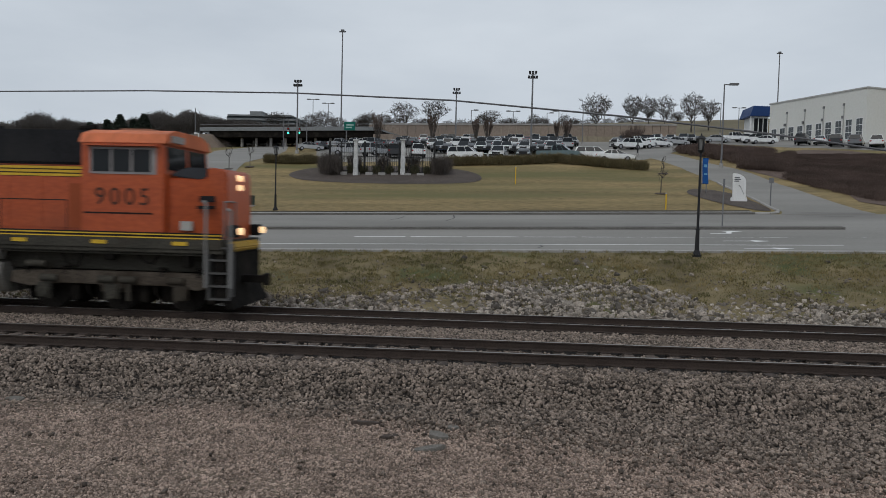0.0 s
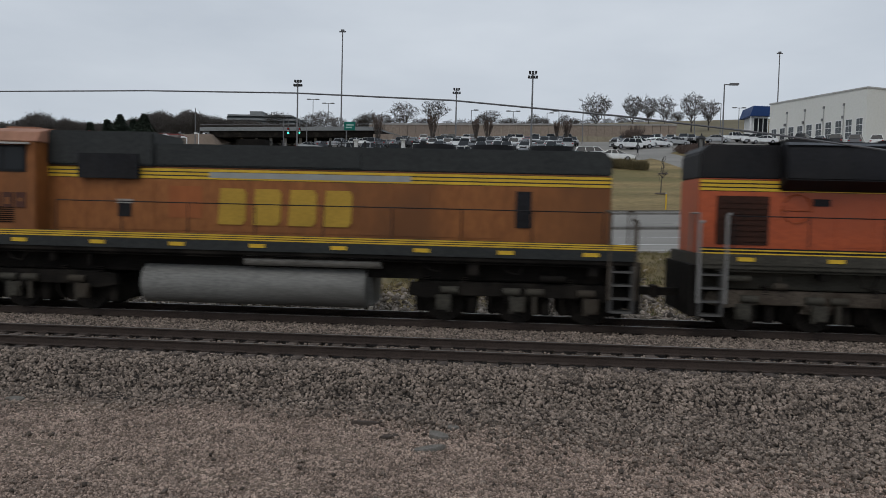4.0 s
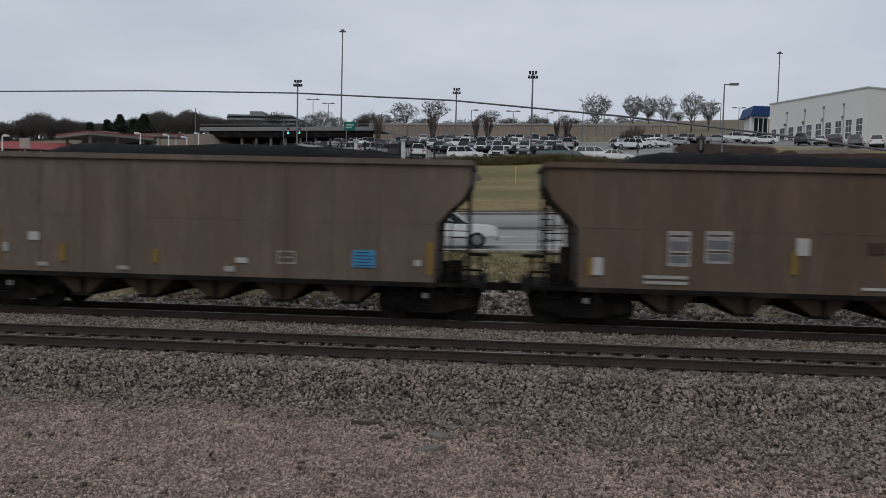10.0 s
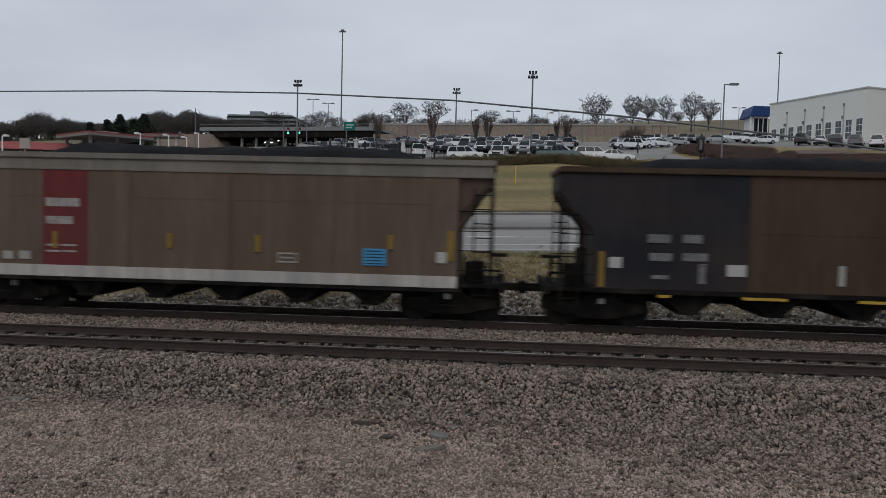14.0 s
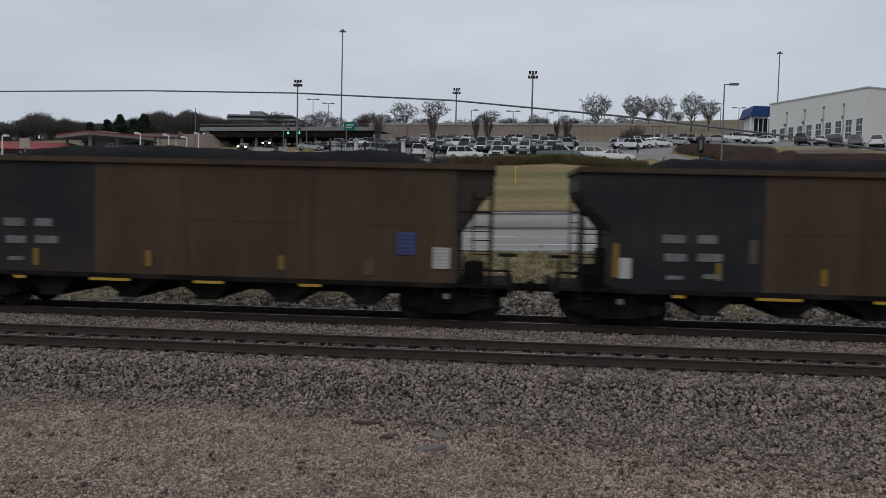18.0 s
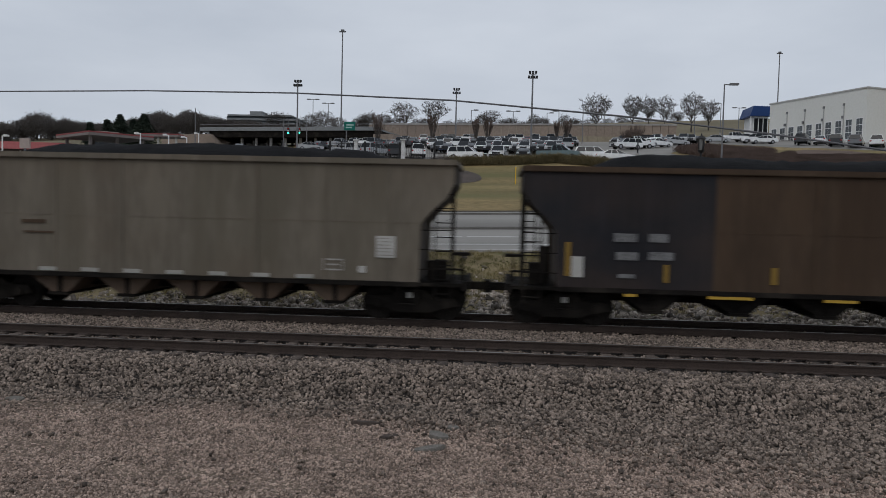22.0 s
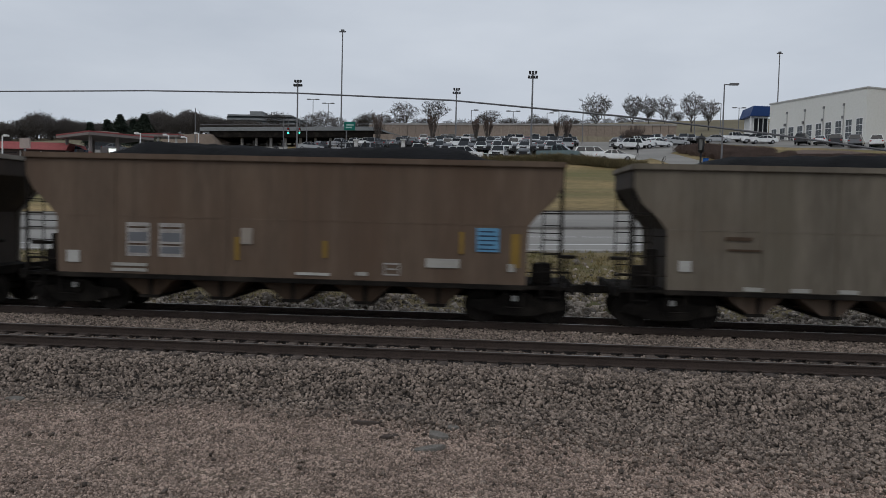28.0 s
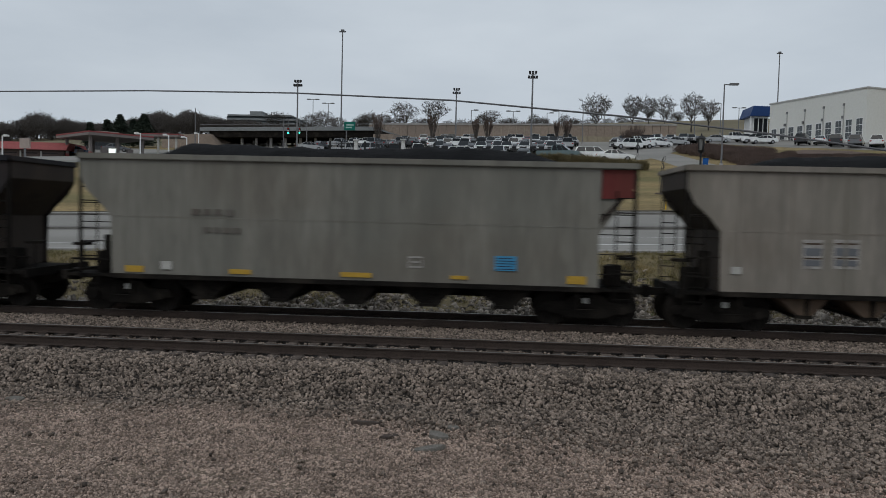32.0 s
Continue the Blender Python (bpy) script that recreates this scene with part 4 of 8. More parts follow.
    def grey_car(i):
        hopper("dusty grey aluminium coal hopper with a white placard", i, GREY_CAR, chute_mat=BROWN, seams=(-5.2, -3.6, -1.8, 1.8, 3.6, 5.2), outlines=[(3.8, 1.46, 0.53, 0.30)],
               boxes=[(-5.47, 1.67, 0.30, 0.27, W), (-4.04, 2.10, 0.82, 0.05, BD), (-4.19, 2.38, 0.64, 0.09, BD), (4.55, 1.36, 0.19, 0.17, W), (5.15, 1.95, 0.49, 0.55, W)] + [(-3.80 + 1.143 * k, 1.14, 0.46, 0.10, DW) for k in range(7)])

    grey_car(8)
    hopper("brown coal hopper with a red panel and pale sill", 9, BROWN_GREY, red=(-3.75, 1.27), sill=SD, outlines=[(1.92, 1.60, 0.53, 0.28)], chute_mat=BROWN_DARK,
           boxes=[(-5.44, 1.53, 0.32, 0.21, DW), (-5.03, 1.55, 0.26, 0.20, W), (-5.72, 1.86, 0.13, 0.88, Y), (-1.01, 1.85, 0.24, 0.82, SD), (1.25, 1.88, 0.18, 0.90, SD), (4.43, 1.93, 0.14, 0.74, SD), (5.70, 1.90, 0.14, 0.81, Y), (4.09, 1.65, 0.66, 0.47, SIGN_SKY), (4.86, 1.49, 0.14, 0.25, DW), (5.47, 1.61, 0.16, 0.16, DW)], **red_ends)
    grey_car(10)
    hopper("brown coal hopper with white stencilled panels and a blue placard", 11, BROWN, chute_mat=BROWN_DARK, seams=(-4.6, -1.6, 1.6, 4.4), outlines=[(2.72, 1.38, 0.41, 0.32)], frames=[(-3.95, 1.97, 0.62, 0.88), (-3.07, 1.97, 0.64, 0.88)],
           boxes=[(-5.70, 1.49, 0.34, 0.31, W), (-1.06, 2.13, 0.30, 0.42, SD), (-1.31, 1.80, 0.12, 0.60, Y), (0.99, 1.84, 0.12, 0.44, Y), (-4.17, 1.31, 0.91, 0.08, DW), (-4.17, 1.17, 0.91, 0.08, DW), (0.67, 1.20, 0.88, 0.07, W), (1.95, 1.24, 0.29, 0.09, DW), (4.02, 1.57, 0.86, 0.23, DW), (5.15, 2.19, 0.57, 0.60, SIGN_SKY), (4.49, 2.10, 0.11, 0.57, Y), (5.85, 1.93, 0.23, 0.85, Y), (5.76, 1.50, 0.17, 0.20, DW)])
    hopper("pale tan-grey ribbed aluminium coal hopper with a sky-blue placard", 12, PALE_CAR, chutes=6, chute_mat=BROWN, seams=tuple(-5.7 + 1.27 * k for k in range(10)), outlines=[(2.82, 1.36, 0.40, 0.36)], frames=[(-3.94, 2.05, 0.48, 0.72), (-3.14, 2.07, 0.63, 0.72)],
           boxes=[(-5.76, 1.60, 0.24, 0.18, W), (-1.07, 2.05, 0.30, 0.37, SD), (5.16, 2.15, 0.51, 0.51, SIGN_SKY)])
    yo = YELLOW_OLD
    car = hopper("grey coal hopper with a red end corner and yellow sill marks", 13, GREY_LIGHT, seams=(), ends=("slope", "recess"), end_mat=GREY_LIGHT, outlines=[(1.69, 1.58, 0.38, 0.29)],
                 boxes=[(-4.05 + 0.3 * k, 2.72, 0.2, 0.16, SMUDGE) for k in range(4)] + [(-3.75 + 0.26 * k, 2.26, 0.18, 0.14, SMUDGE) for k in range(4)] + [(-4.82, 1.31, 0.27, 0.21, W), (-5.68, 1.2, 0.49, 0.16, yo), (-2.86, 1.2, 0.57, 0.12, yo), (0.17, 1.21, 0.80, 0.12, yo), (2.81, 1.22, 0.43, 0.09, yo), (5.76, 1.24, 0.49, 0.20, yo), (3.98, 1.61, 0.54, 0.37, SIGN_BLUE)])
    part("red_corner", box(6.33, 7.12, -1.56, -1.52, 3.3, 4.02), RED_PANEL, car, "faded red end corner")
    hopper("black coal hopper with faint pale lettering", 14, PANEL_BLACK, ztop=4.0, boxes=[(-3, 2.3, 0.8, 0.3, DL)])


# darker copy of the brown body paint, for the shade in the end recess
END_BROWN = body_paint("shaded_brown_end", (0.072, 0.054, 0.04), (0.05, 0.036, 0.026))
FAINT = body_paint("faint_stencil", (0.095, 0.074, 0.05), (0.08, 0.06, 0.04))
SMUDGE = body_paint("faded_stencil", (0.105, 0.1, 0.088), (0.13, 0.122, 0.108))
STENCIL_GREY = plain("grey_stencil", (0.13, 0.135, 0.145), 0.7)
DIM_LETTER = mat("dim_white_lettering", (0.08, 0.08, 0.08), (0.2, 0.2, 0.2), 4, 0.7, 0, 0, 20)
SILL_DULL = body_paint("dull_pale_sill", (0.26, 0.245, 0.21), (0.2, 0.185, 0.16))

consist()


def loco_truck(parent, xs, material):
    c = sum(xs) / 3
    prof = [(-2.85, 0.72), (-2.8, 1.02), (-2.2, 1.08), (2.2, 1.08), (2.8, 1.02), (2.85, 0.72), (2.3, 0.62), (1.5, 0.72), (0.4, 0.72), (0.25, 0.6), (-0.25, 0.6), (-0.4, 0.72), (-1.5, 0.72), (-2.3, 0.62)]
    t = part("bogie", Solid().prism(prof, -1.24, -1.05).prism(prof, 1.05, 1.24).box(-0.4, 0.4, -1.1, 1.1, 0.5, 0.8), material, parent, "dusty three-axle bogie", 0.02, at=(c, 0, 0))
    for x in xs:
        wheelset(t, x - c, 0.53)
        part("traction_motor", Solid().box(x - c - 0.8, x - c + 0.8, -0.66, 0.66, 0.22, 0.95).box(x - c + 0.62, x - c + 0.86, -1.04, 1.04, 0.24, 0.7), STEEL_DARK, t, "", 0.03)
        part("sand_pipe", Solid().path([(x - c - 0.75, -1.2, 1.0), (x - c - 0.72, -1.15, 0.5), (x - c - 0.55, -0.95, 0.15)], 0.025), STEEL_DARK, t)
        part("axle_box", Solid().box(x - c - 0.2, x - c + 0.2, -1.3, -1.18, 0.34, 0.74).tube((x - c, -1.36, 0.53), (x - c, -1.28, 0.53), 0.19, 0.16, n=18), FRAME_GREY, t, "", 0.02)
    for dx in (-1.75, -0.15, 0.45, 1.75):
        part("brake_cylinder", Solid().tube((dx - 0.22, -1.26, 0.86), (dx + 0.22, -1.26, 0.86), 0.1, n=12).box(dx - 0.05, dx + 0.05, -1.3, -1.2, 0.3, 0.86), FRAME_GREY, t)
    sp = Solid()
    for dx in (-2.35, -1.35, 1.35, 2.35):
        for j in range(5):
            sp.tube((dx, -1.15, 0.98 + j * 0.05), (dx, -1.15, 1.005 + j * 0.05), 0.11, n=10)
    part("spring_nest", sp, STEEL_DARK, t)


def fan(parent, x, z, r=0.6):
    s = Solid().tube((x, 0, z), (x, 0, z + 0.16), r, n=24).tube((x, 0, z + 0.16), (x, 0, z + 0.2), r * 0.9, r * 0.3, n=24)
    part("roof_fan", s, LOCO_BLACK, parent)


def steps(parent, x, way, material):
    s = Solid()
    for d in (-0.27, 0.27):
        s.box(x + d - 0.03, x + d + 0.03, -1.5, -1.15, 0.42, 1.9)
    for z in (0.42, 0.76, 1.1, 1.44, 1.76):
        s.box(x - 0.27, x + 0.27, -1.52, -1.1, z, z + 0.05)
    part("stepwell", s, STEP_EDGE, parent, "worn step treads")
    r = Solid()
    for d in (-0.33, 0.33):
        r.path([(x + d, -1.54, 0.75), (x + d, -1.54, 2.95 if d * way < 0 else 2.75), (x + d + way * -0.1, -1.45, 3.0 if d * way < 0 else 2.8)], 0.04)
    part("step_handrail", r, material, parent)


def locomotive(label, mid, length, paint, upper, modern, flip=False):
    """A six-axle diesel; its cab end points along +x unless flipped."""
    loco = thing("diesel_locomotive", label, "locomotive", (mid, TRACK_Y, 0), group="locomotives of the train")
    TRAIN.append((loco, mid))
    f = -1 if flip else 1
    half = length / 2

    def bx(x0, x1, y0, y1, z0, z1):
        a, b = sorted((f * x0, f * x1))
        return Solid().box(a, b, y0, y1, z0, z1)

    def pr(poly, y0, y1):
        return Solid().prism([(f * x, z) for x, z in poly], y0, y1)

    part("frame", bx(-half + 0.75, half - 0.75, -1.52, 1.52, 1.62, 1.98).box(-half + 0.8, half - 0.8, -1.0, 1.0, 1.1, 1.62), FRAME_GREY if modern else STEEL_DARK, loco, "", 0.02)
    part("side_skirt", bx(-half + 0.8, half - 0.8, -1.555, -1.515, 1.74, 2.0), FRAME_GREY if modern else LOCO_GREEN, loco)
    part("deck_band", bx(-half + 0.8, half - 0.8, -1.555, -1.47, 2.0, 2.16), LOCO_BLACK if modern else LOCO_GREEN, loco)
    for k in range(2 if modern else 3):
        z = 2.005 + (0.085 if modern else 0.055) * k
        part("deck_stripe", bx(-half + 0.8, half - 0.8, -1.56, -1.50, z, z + 0.034), YELLOW, loco, "thin yellow edge stripe")
    for k in range(9):
        x = -half + 1.9 + k * (length - 3.8) / 8
        part("step_light_tag", bx(x - 0.2, x + 0.2, -1.575, -1.55, 1.83, 1.93), YELLOW, loco, "yellow sill marker")
    # bogies, tank, reservoirs
    fx = [8.62, 6.75, 4.85]
    loco_truck(loco, [f * x for x in fx], STEEL_MID if modern else STEEL_DARK)
    loco_truck(loco, [-f * x for x in fx], STEEL_MID if modern else STEEL_DARK)
    if modern:
        part("fuel_tank", pr([(-3.6, 1.27), (3.8, 1.27), (3.8, 0.42), (-3.6, 0.42)], -0.9, 0.9).prism([(-1.45, 1.25), (-1.5, 0.95), (-1.25, 0.45), (-0.9, 0.4), (-0.9, 1.27)], -3.6, 3.8, "x"), TANK_GREY, loco, "silver-grey fuel tank", 0.03)
        for a, b in ((-3.5, -1.5), (0.0, 3.75)):
            part("air_reservoir", Solid().tube((a, -1.3, 1.52), (b, -1.3, 1.52), 0.19, n=18), TANK_GREY, loco, "grey air reservoir")
    else:
        part("fuel_tank", Solid().tube((-3.2, -0.85, 0.8), (2.8, -0.85, 0.8), 0.53, n=28).box(-2.9, 2.9, -0.7, 0.9, 0.3, 1.3), TANK_PALE, loco, "pale grey rounded fuel tank", 0.02)
        part("air_reservoir", Solid().tube((f * -3.2, -1.25, 1.5), (f * 0.4, -1.25, 1.5), 0.15, n=16), TANK_GREY, loco, "grey air reservoir")
    rng = random.Random(5 + f)
    for k in range(18):
        x = -half + 1.8 + k * (length - 3.6) / 17
        if abs(x) < 4.3:
            continue
        w, z = rng.uniform(0.1, 0.34), rng.uniform(1.2, 1.42)
        kind = rng.random()
        if kind < 0.4:
            part("junction_box", Solid().box(x - w / 2, x + w / 2, -1.42, -1.15, z, 1.62), STEEL_DARK, loco, "", 0.03)
        elif kind < 0.75:
            part("valve", Solid().tube((x - w, -1.3, z), (x + w, -1.3, z), 0.09, n=12).tube((x, -1.3, z), (x, -1.3, 1.64), 0.03, n=6), FRAME_GREY if modern else STEEL_DARK, loco)
        else:
            part("air_hose", Solid().path([(x - 0.3, -1.36, 1.6), (x - 0.12, -1.36, z), (x + 0.14, -1.34, z - 0.06), (x + 0.3, -1.34, 1.6)], 0.03), STEEL_DARK, loco)
    part("air_pipe", Solid().tube((-half + 1.2, -1.42, 1.58), (half - 1.2, -1.42, 1.58), 0.03, n=6), FRAME_GREY if modern else STEEL_DARK, loco)
    # long hood
    hood_y = 0.98 if modern else 0.95
    zs = 3.58
    ztop = 4.86 if modern else 4.62
    back = -half + (0.85 if modern else 1.35)
    part("long_hood", bx(back, 6.1, -hood_y, hood_y, 1.98, zs + 0.32), paint, loco, "", 0.03)
    part("hood_band", bx(back + 0.02, 6.08, -hood_y - 0.008, hood_y + 0.008, zs, zs + 0.29), LOCO_BLACK if modern else LOCO_GREEN, loco)
    for k in range(3):
        part("hood_stripe", bx(back + 0.02, 6.08, -hood_y - 0.012, hood_y + 0.012, zs + 0.01 + 0.1 * k, zs + 0.078 + 0.1 * k), YELLOW, loco, "yellow hood stripe")
    part("upper_hood", pr([(back, zs + 0.31), (back, ztop - 0.3), (back + 0.2, ztop - 0.1), (6.1, ztop - 0.1), (6.1, zs + 0.31)], -hood_y - 0.004, hood_y + 0.004), upper, loco, "", 0.04)
    # doors and louvres on the hood
    x = -half + 4.25
    while x < 5.2:
        part("hood_door", bx(x, x + 0.86, -hood_y - 0.014, -hood_y + 0.02, 2.2, zs - 0.08), paint, loco, "", 0.01)
        x += 0.92
    lv = bx(back + 0.45, back + 1.75, -hood_y - 0.03, -hood_y, 2.22, 3.46) if modern else bx(back + 2.05, back + 2.45, -hood_y - 0.03, -hood_y, 2.5, 3.45)
    part("louvre", lv, DARK_RED if modern else LOCO_BLACK, loco)
    sl = Solid()
    if modern:
        for k in range(8):
            a, b = sorted((f * (back + 0.5), f * (back + 1.7)))
            sl.box(a, b, -hood_y - 0.05, -hood_y - 0.02, 2.3 + k * 0.14, 2.35 + k * 0.14)
        part("louvre_slats", sl, DARK_RED, loco)
        # radiator wings
        part("radiator_wing", Solid().prism([(-1.5, ztop - 0.45), (-1.5, zs + 0.3), (-hood_y, zs + 0.02), (-hood_y, ztop - 0.02), (hood_y, ztop - 0.02), (hood_y, zs + 0.02), (1.5, zs + 0.3), (1.5, ztop - 0.45), (1.3, ztop - 0.02), (-1.3, ztop - 0.02)], *sorted((f * (back + 1.98), f * (back + 6.85))), "x"), LOCO_BLACK, loco, "black flared radiator wing", 0.03)
        part("roof_edge", bx(back + 1.98, back + 6.85, -1.42, -1.36, ztop - 0.12, ztop - 0.06), ROOF_GREY, loco)
        part("roof_panel", bx(back + 6.9, 0.62, -hood_y - 0.06, hood_y + 0.06, zs + 0.32, ztop - 0.36), ROOF_GREY, loco, "grey engine-room roof panel", 0.04)
        part("dynamic_brake_housing", bx(0.67, 5.95, -hood_y - 0.05, hood_y + 0.05, zs + 0.34, ztop - 0.02), LOCO_BLACK, loco, "", 0.05)
        fan(loco, f * (back + 3.0), ztop - 0.02)
        fan(loco, f * (back + 5.4), ztop - 0.02)
        part("exhaust_outlet", bx(-1.0, 0.0, -0.4, 0.4, ztop - 0.4, ztop + 0.05), STEEL_DARK, loco, "", 0.03)
        fan(loco, f * 2.4, ztop - 0.02, 0.45)
    else:
        part("inertial_filter", bx(3.0, 5.95, -1.06, 1.06, zs + 0.32, ztop + 0.2), upper, loco, "", 0.05)
        part("filter_grille", bx(3.4, 5.05, -1.12, -1.0, zs - 0.02, zs + 0.64), LOCO_BLACK, loco)
        part("roof_panel", bx(-2.6, 2.9, -1.0, 1.0, zs + 0.34, ztop - 0.25), LOCO_GREEN, loco, "", 0.04)
        part("silver_stripe", bx(-3.9, 1.5, -hood_y - 0.02, -hood_y, zs + 0.05, zs + 0.2), SILVER, loco, "dull silver stripe")
        for x in (-7.6, -6.0, -4.4):
            fan(loco, f * x, ztop - 0.1, 0.62)
        part("exhaust_outlet", bx(0.2, 1.0, -0.3, 0.3, ztop - 0.3, ztop + 0.12), STEEL_DARK, loco)
        part("number_plate_panel", bx(3.6, 4.05, -hood_y - 0.03, -hood_y, 2.9, 3.02), LETTER, loco)
        part("hood_recess", bx(3.65, 4.0, -hood_y - 0.04, -hood_y, 2.55, 2.9), LOCO_BLACK, loco)
        part("pale_patch", bx(1.7, 2.6, -hood_y - 0.03, -hood_y, 2.55, 3.4), PATCH, loco, "faded pinkish-orange patch")
    # cab
    c0, c1 = (6.02, 8.22) if modern else (5.97, 8.26)
    roof = ROOF_ORANGE if modern else FADED
    cab = part("cab", pr([(c0, 1.98), (c0, 4.5), (c1, 4.5), (c1 + 0.05, 3.6), (c1 + 0.05, 1.98)], -1.53, 1.53), paint, loco, "", 0.03)
    part("cab_roof", Solid().prism([(-1.57, 4.46), (-1.42, 4.72), (-0.9, 4.86), (0.9, 4.86), (1.42, 4.72), (1.57, 4.46)], *sorted((f * (c0 - 0.05), f * (c1 + 0.1))), "x"), roof, cab, "sun-faded orange roof", 0.02)
    part("window_surround", bx(c0 + 0.26, c1 - 0.16, -1.55, -1.5, 3.66, 4.36), WINDOW_GREY if modern else LOCO_BLACK, cab, "pale window surround" if modern else "dark window surround")
    w = (c1 - c0 - 0.56) / 3
    for k in range(3):
        part("window", bx(c0 + 0.32 + k * w, c0 + 0.25 + (k + 1) * w, -1.562, -1.53, 3.72, 4.3), GLASS, cab, "dark cab side window")
    part("sunshade", bx(c0 + 0.15, c1 - 0.1, -1.72, -1.5, 4.38, 4.43), paint if modern else SIGN_WHITE, cab)
    for y0, y1 in ((-1.3, -0.12), (0.12, 1.3)):
        part("windscreen", pr([(c1 + 0.035, 3.8), (c1 + 0.0, 4.4), (c1 + 0.035, 4.4), (c1 + 0.07, 3.8)], y0, y1), GLASS, cab, "dark windscreen")
    part("number_board", bx(c1 + 0.02, c1 + 0.16, -1.25, -0.5, 4.52, 4.7), LETTER, cab, "pale number board")
    # nose
    n1 = half - (0.85 if modern else 0.92)
    nz = 3.9 if modern else 3.5
    prof = [(c1, 1.98), (c1, nz - 0.3), (n1 - 0.45, nz - 0.32), (n1 - 0.43, nz), (n1 - 0.06, nz - 0.04), (n1, nz - 0.22), (n1 + 0.02, 1.98)]
    n = len(prof)
    # the nose narrows towards its face
    wide = [1.3 if x < n1 - 0.2 else 0.98 for x, z in prof]
    part("nose", Solid().add([(f * x, -w, z) for (x, z), w in zip(prof, wide)] + [(f * x, w, z) for (x, z), w in zip(prof, wide)],
         [(0, 1, 2), (0, 2, 3, 6), (3, 4, 5, 6), (n + 2, n + 1, n), (n + 6, n + 3, n + 2, n), (n + 6, n + 5, n + 4, n + 3)] + [(i, i + n, (i + 1) % n + n, (i + 1) % n) for i in range(n)]), paint, loco, "", 0.05)
    part("glare_shield", pr([(c1 + 0.06, nz - 0.24), (c1 + 0.35, nz - 0.08), (c1 + 0.6, nz - 0.02), (n1 - 0.45, nz - 0.03), (n1 - 0.47, nz - 0.28), (n1 - 0.65, nz - 0.36)], -1.27, 1.27), SHIELD_GREY if modern else FADED, loco, "dark glare shield on the nose" if modern else "faded nose top", 0.03)
    if modern:
        for z in (3.66, 3.4):
            for y in (-0.14, 0.14):
                part("headlight", Solid().tube((f * (n1 - 0.02), y, z), (f * (n1 + 0.035), y, z), 0.085, n=16), HEADLIGHT, loco, "lit headlight")
        part("nose_emblem", bx(n1 - 0.62, n1 - 0.24, -1.31, -1.2, 2.98, 3.14), LOCO_BLACK, loco, "worn dark emblem")
        part("nose_emblem", bx(n1 - 0.7, n1 - 0.24, -1.31, -1.2, 2.8, 2.88), LOCO_BLACK, loco, "worn dark emblem")
    else:
        for k in range(8):
            part("vent_slat", bx(c0 + 0.6, c0 + 1.6, -1.545, -1.52, 2.32 + k * 0.055, 2.35 + k * 0.055), STEEL_DARK, cab)
    for y in (-0.95, 0.95):
        part("ditch_light", Solid().tube((f * (half - 0.56), y, 2.22), (f * (half - 0.42), y, 2.22), 0.095, n=16), HEADLIGHT if modern else GLASS, loco, "lit ditch light" if modern else "unlit ditch light")
    for y in (-0.95, 0.95):
        part("ditch_light_housing", bx(half - 0.8, half - 0.54, y - 0.14, y + 0.14, 2.06, 2.38), LOCO_BLACK, loco, "", 0.02)
    part("pilot", pr([(half - 1.0, 1.62), (half - 0.72, 1.62), (half - 0.72, 0.75), (half - 0.42, 0.2), (half - 0.55, 0.14), (half - 1.0, 0.5)], -1.45, 1.45), STEEL_DARK, loco, "black snowplough pilot", 0.02)
    part("anticlimber", pr([(half - 0.95, 1.66), (half - 0.68, 1.66), (half - 0.6, 1.76), (half - 0.64, 1.92), (half - 0.95, 1.96)], -1.15, 1.15), YELLOW_OLD if modern else STEEL_DARK, loco, "", 0.03)
    part("rear_pilot", bx(-half + 0.6, -half + 0.8, -1.4, 1.4, 0.4, 1.7), STEEL_DARK, loco)
    coupler(loco, half, 1)
    coupler(loco, -half, -1)
    grab = GRAB_GREY if modern else STEEL_MID
    steps(loco, f * (half - 0.88), f, grab)
    steps(loco, -f * (half - 1.1), -f, grab)
    hr = Solid()
    for k in range(9):
        x = f * (-half + 1.6 + k * (length - 6.6) / 8)
        hr.tube((x, -1.47, 2.0), (x, -1.47, 2.95), 0.016, n=6)
    hr.path([(f * (-half + 1.6), -1.47, 2.95), (f * (half - 5.0), -1.47, 2.95)], 0.016)
    part("walkway_handrail", hr, LOCO_BLACK, loco)
    for way in (-1, 1):
        part("end_handrail", Solid().path([(way * (half - 0.8), -1.3, 2.0), (way * (half - 0.8), -1.3, 3.0), (way * (half - 0.8), -0.45, 3.0), (way * (half - 0.8), -0.45, 2.0)], 0.022), grab, loco)
    part("horn", Solid().tube((f * 5.0, 0.2, ztop + 0.15), (f * 5.5, 0.2, ztop + 0.15), 0.05, 0.12, n=12).box(f * 5.2 - 0.05, f * 5.2 + 0.05, 0.1, 0.3, ztop - 0.1, ztop + 0.15), STEEL_DARK, loco)
    part("antenna_box", Solid().box(f * 7.0 - 0.45, f * 7.0 + 0.45, -0.5, 0.5, 4.82, 4.95), FADED, loco, "", 0.02)
    return loco


SHIELD_GREY = plain("dark_glare_shield", (0.035, 0.038, 0.045), 0.6)
ROOF_ORANGE = body_paint("sun_faded_orange", (0.56, 0.17, 0.075), (0.46, 0.13, 0.06))
WINDOW_GREY = plain("pale_window_rubber", (0.30, 0.28, 0.27), 0.6)
STEP_EDGE = plain("worn_step_steel", (0.085, 0.082, 0.078), 0.7)
DARK_RED = mat("sooty_louvre", (0.02, 0.012, 0.009), (0.06, 0.024, 0.016), 1.5, 0.75, 0, 0, 16, spec=0.15)
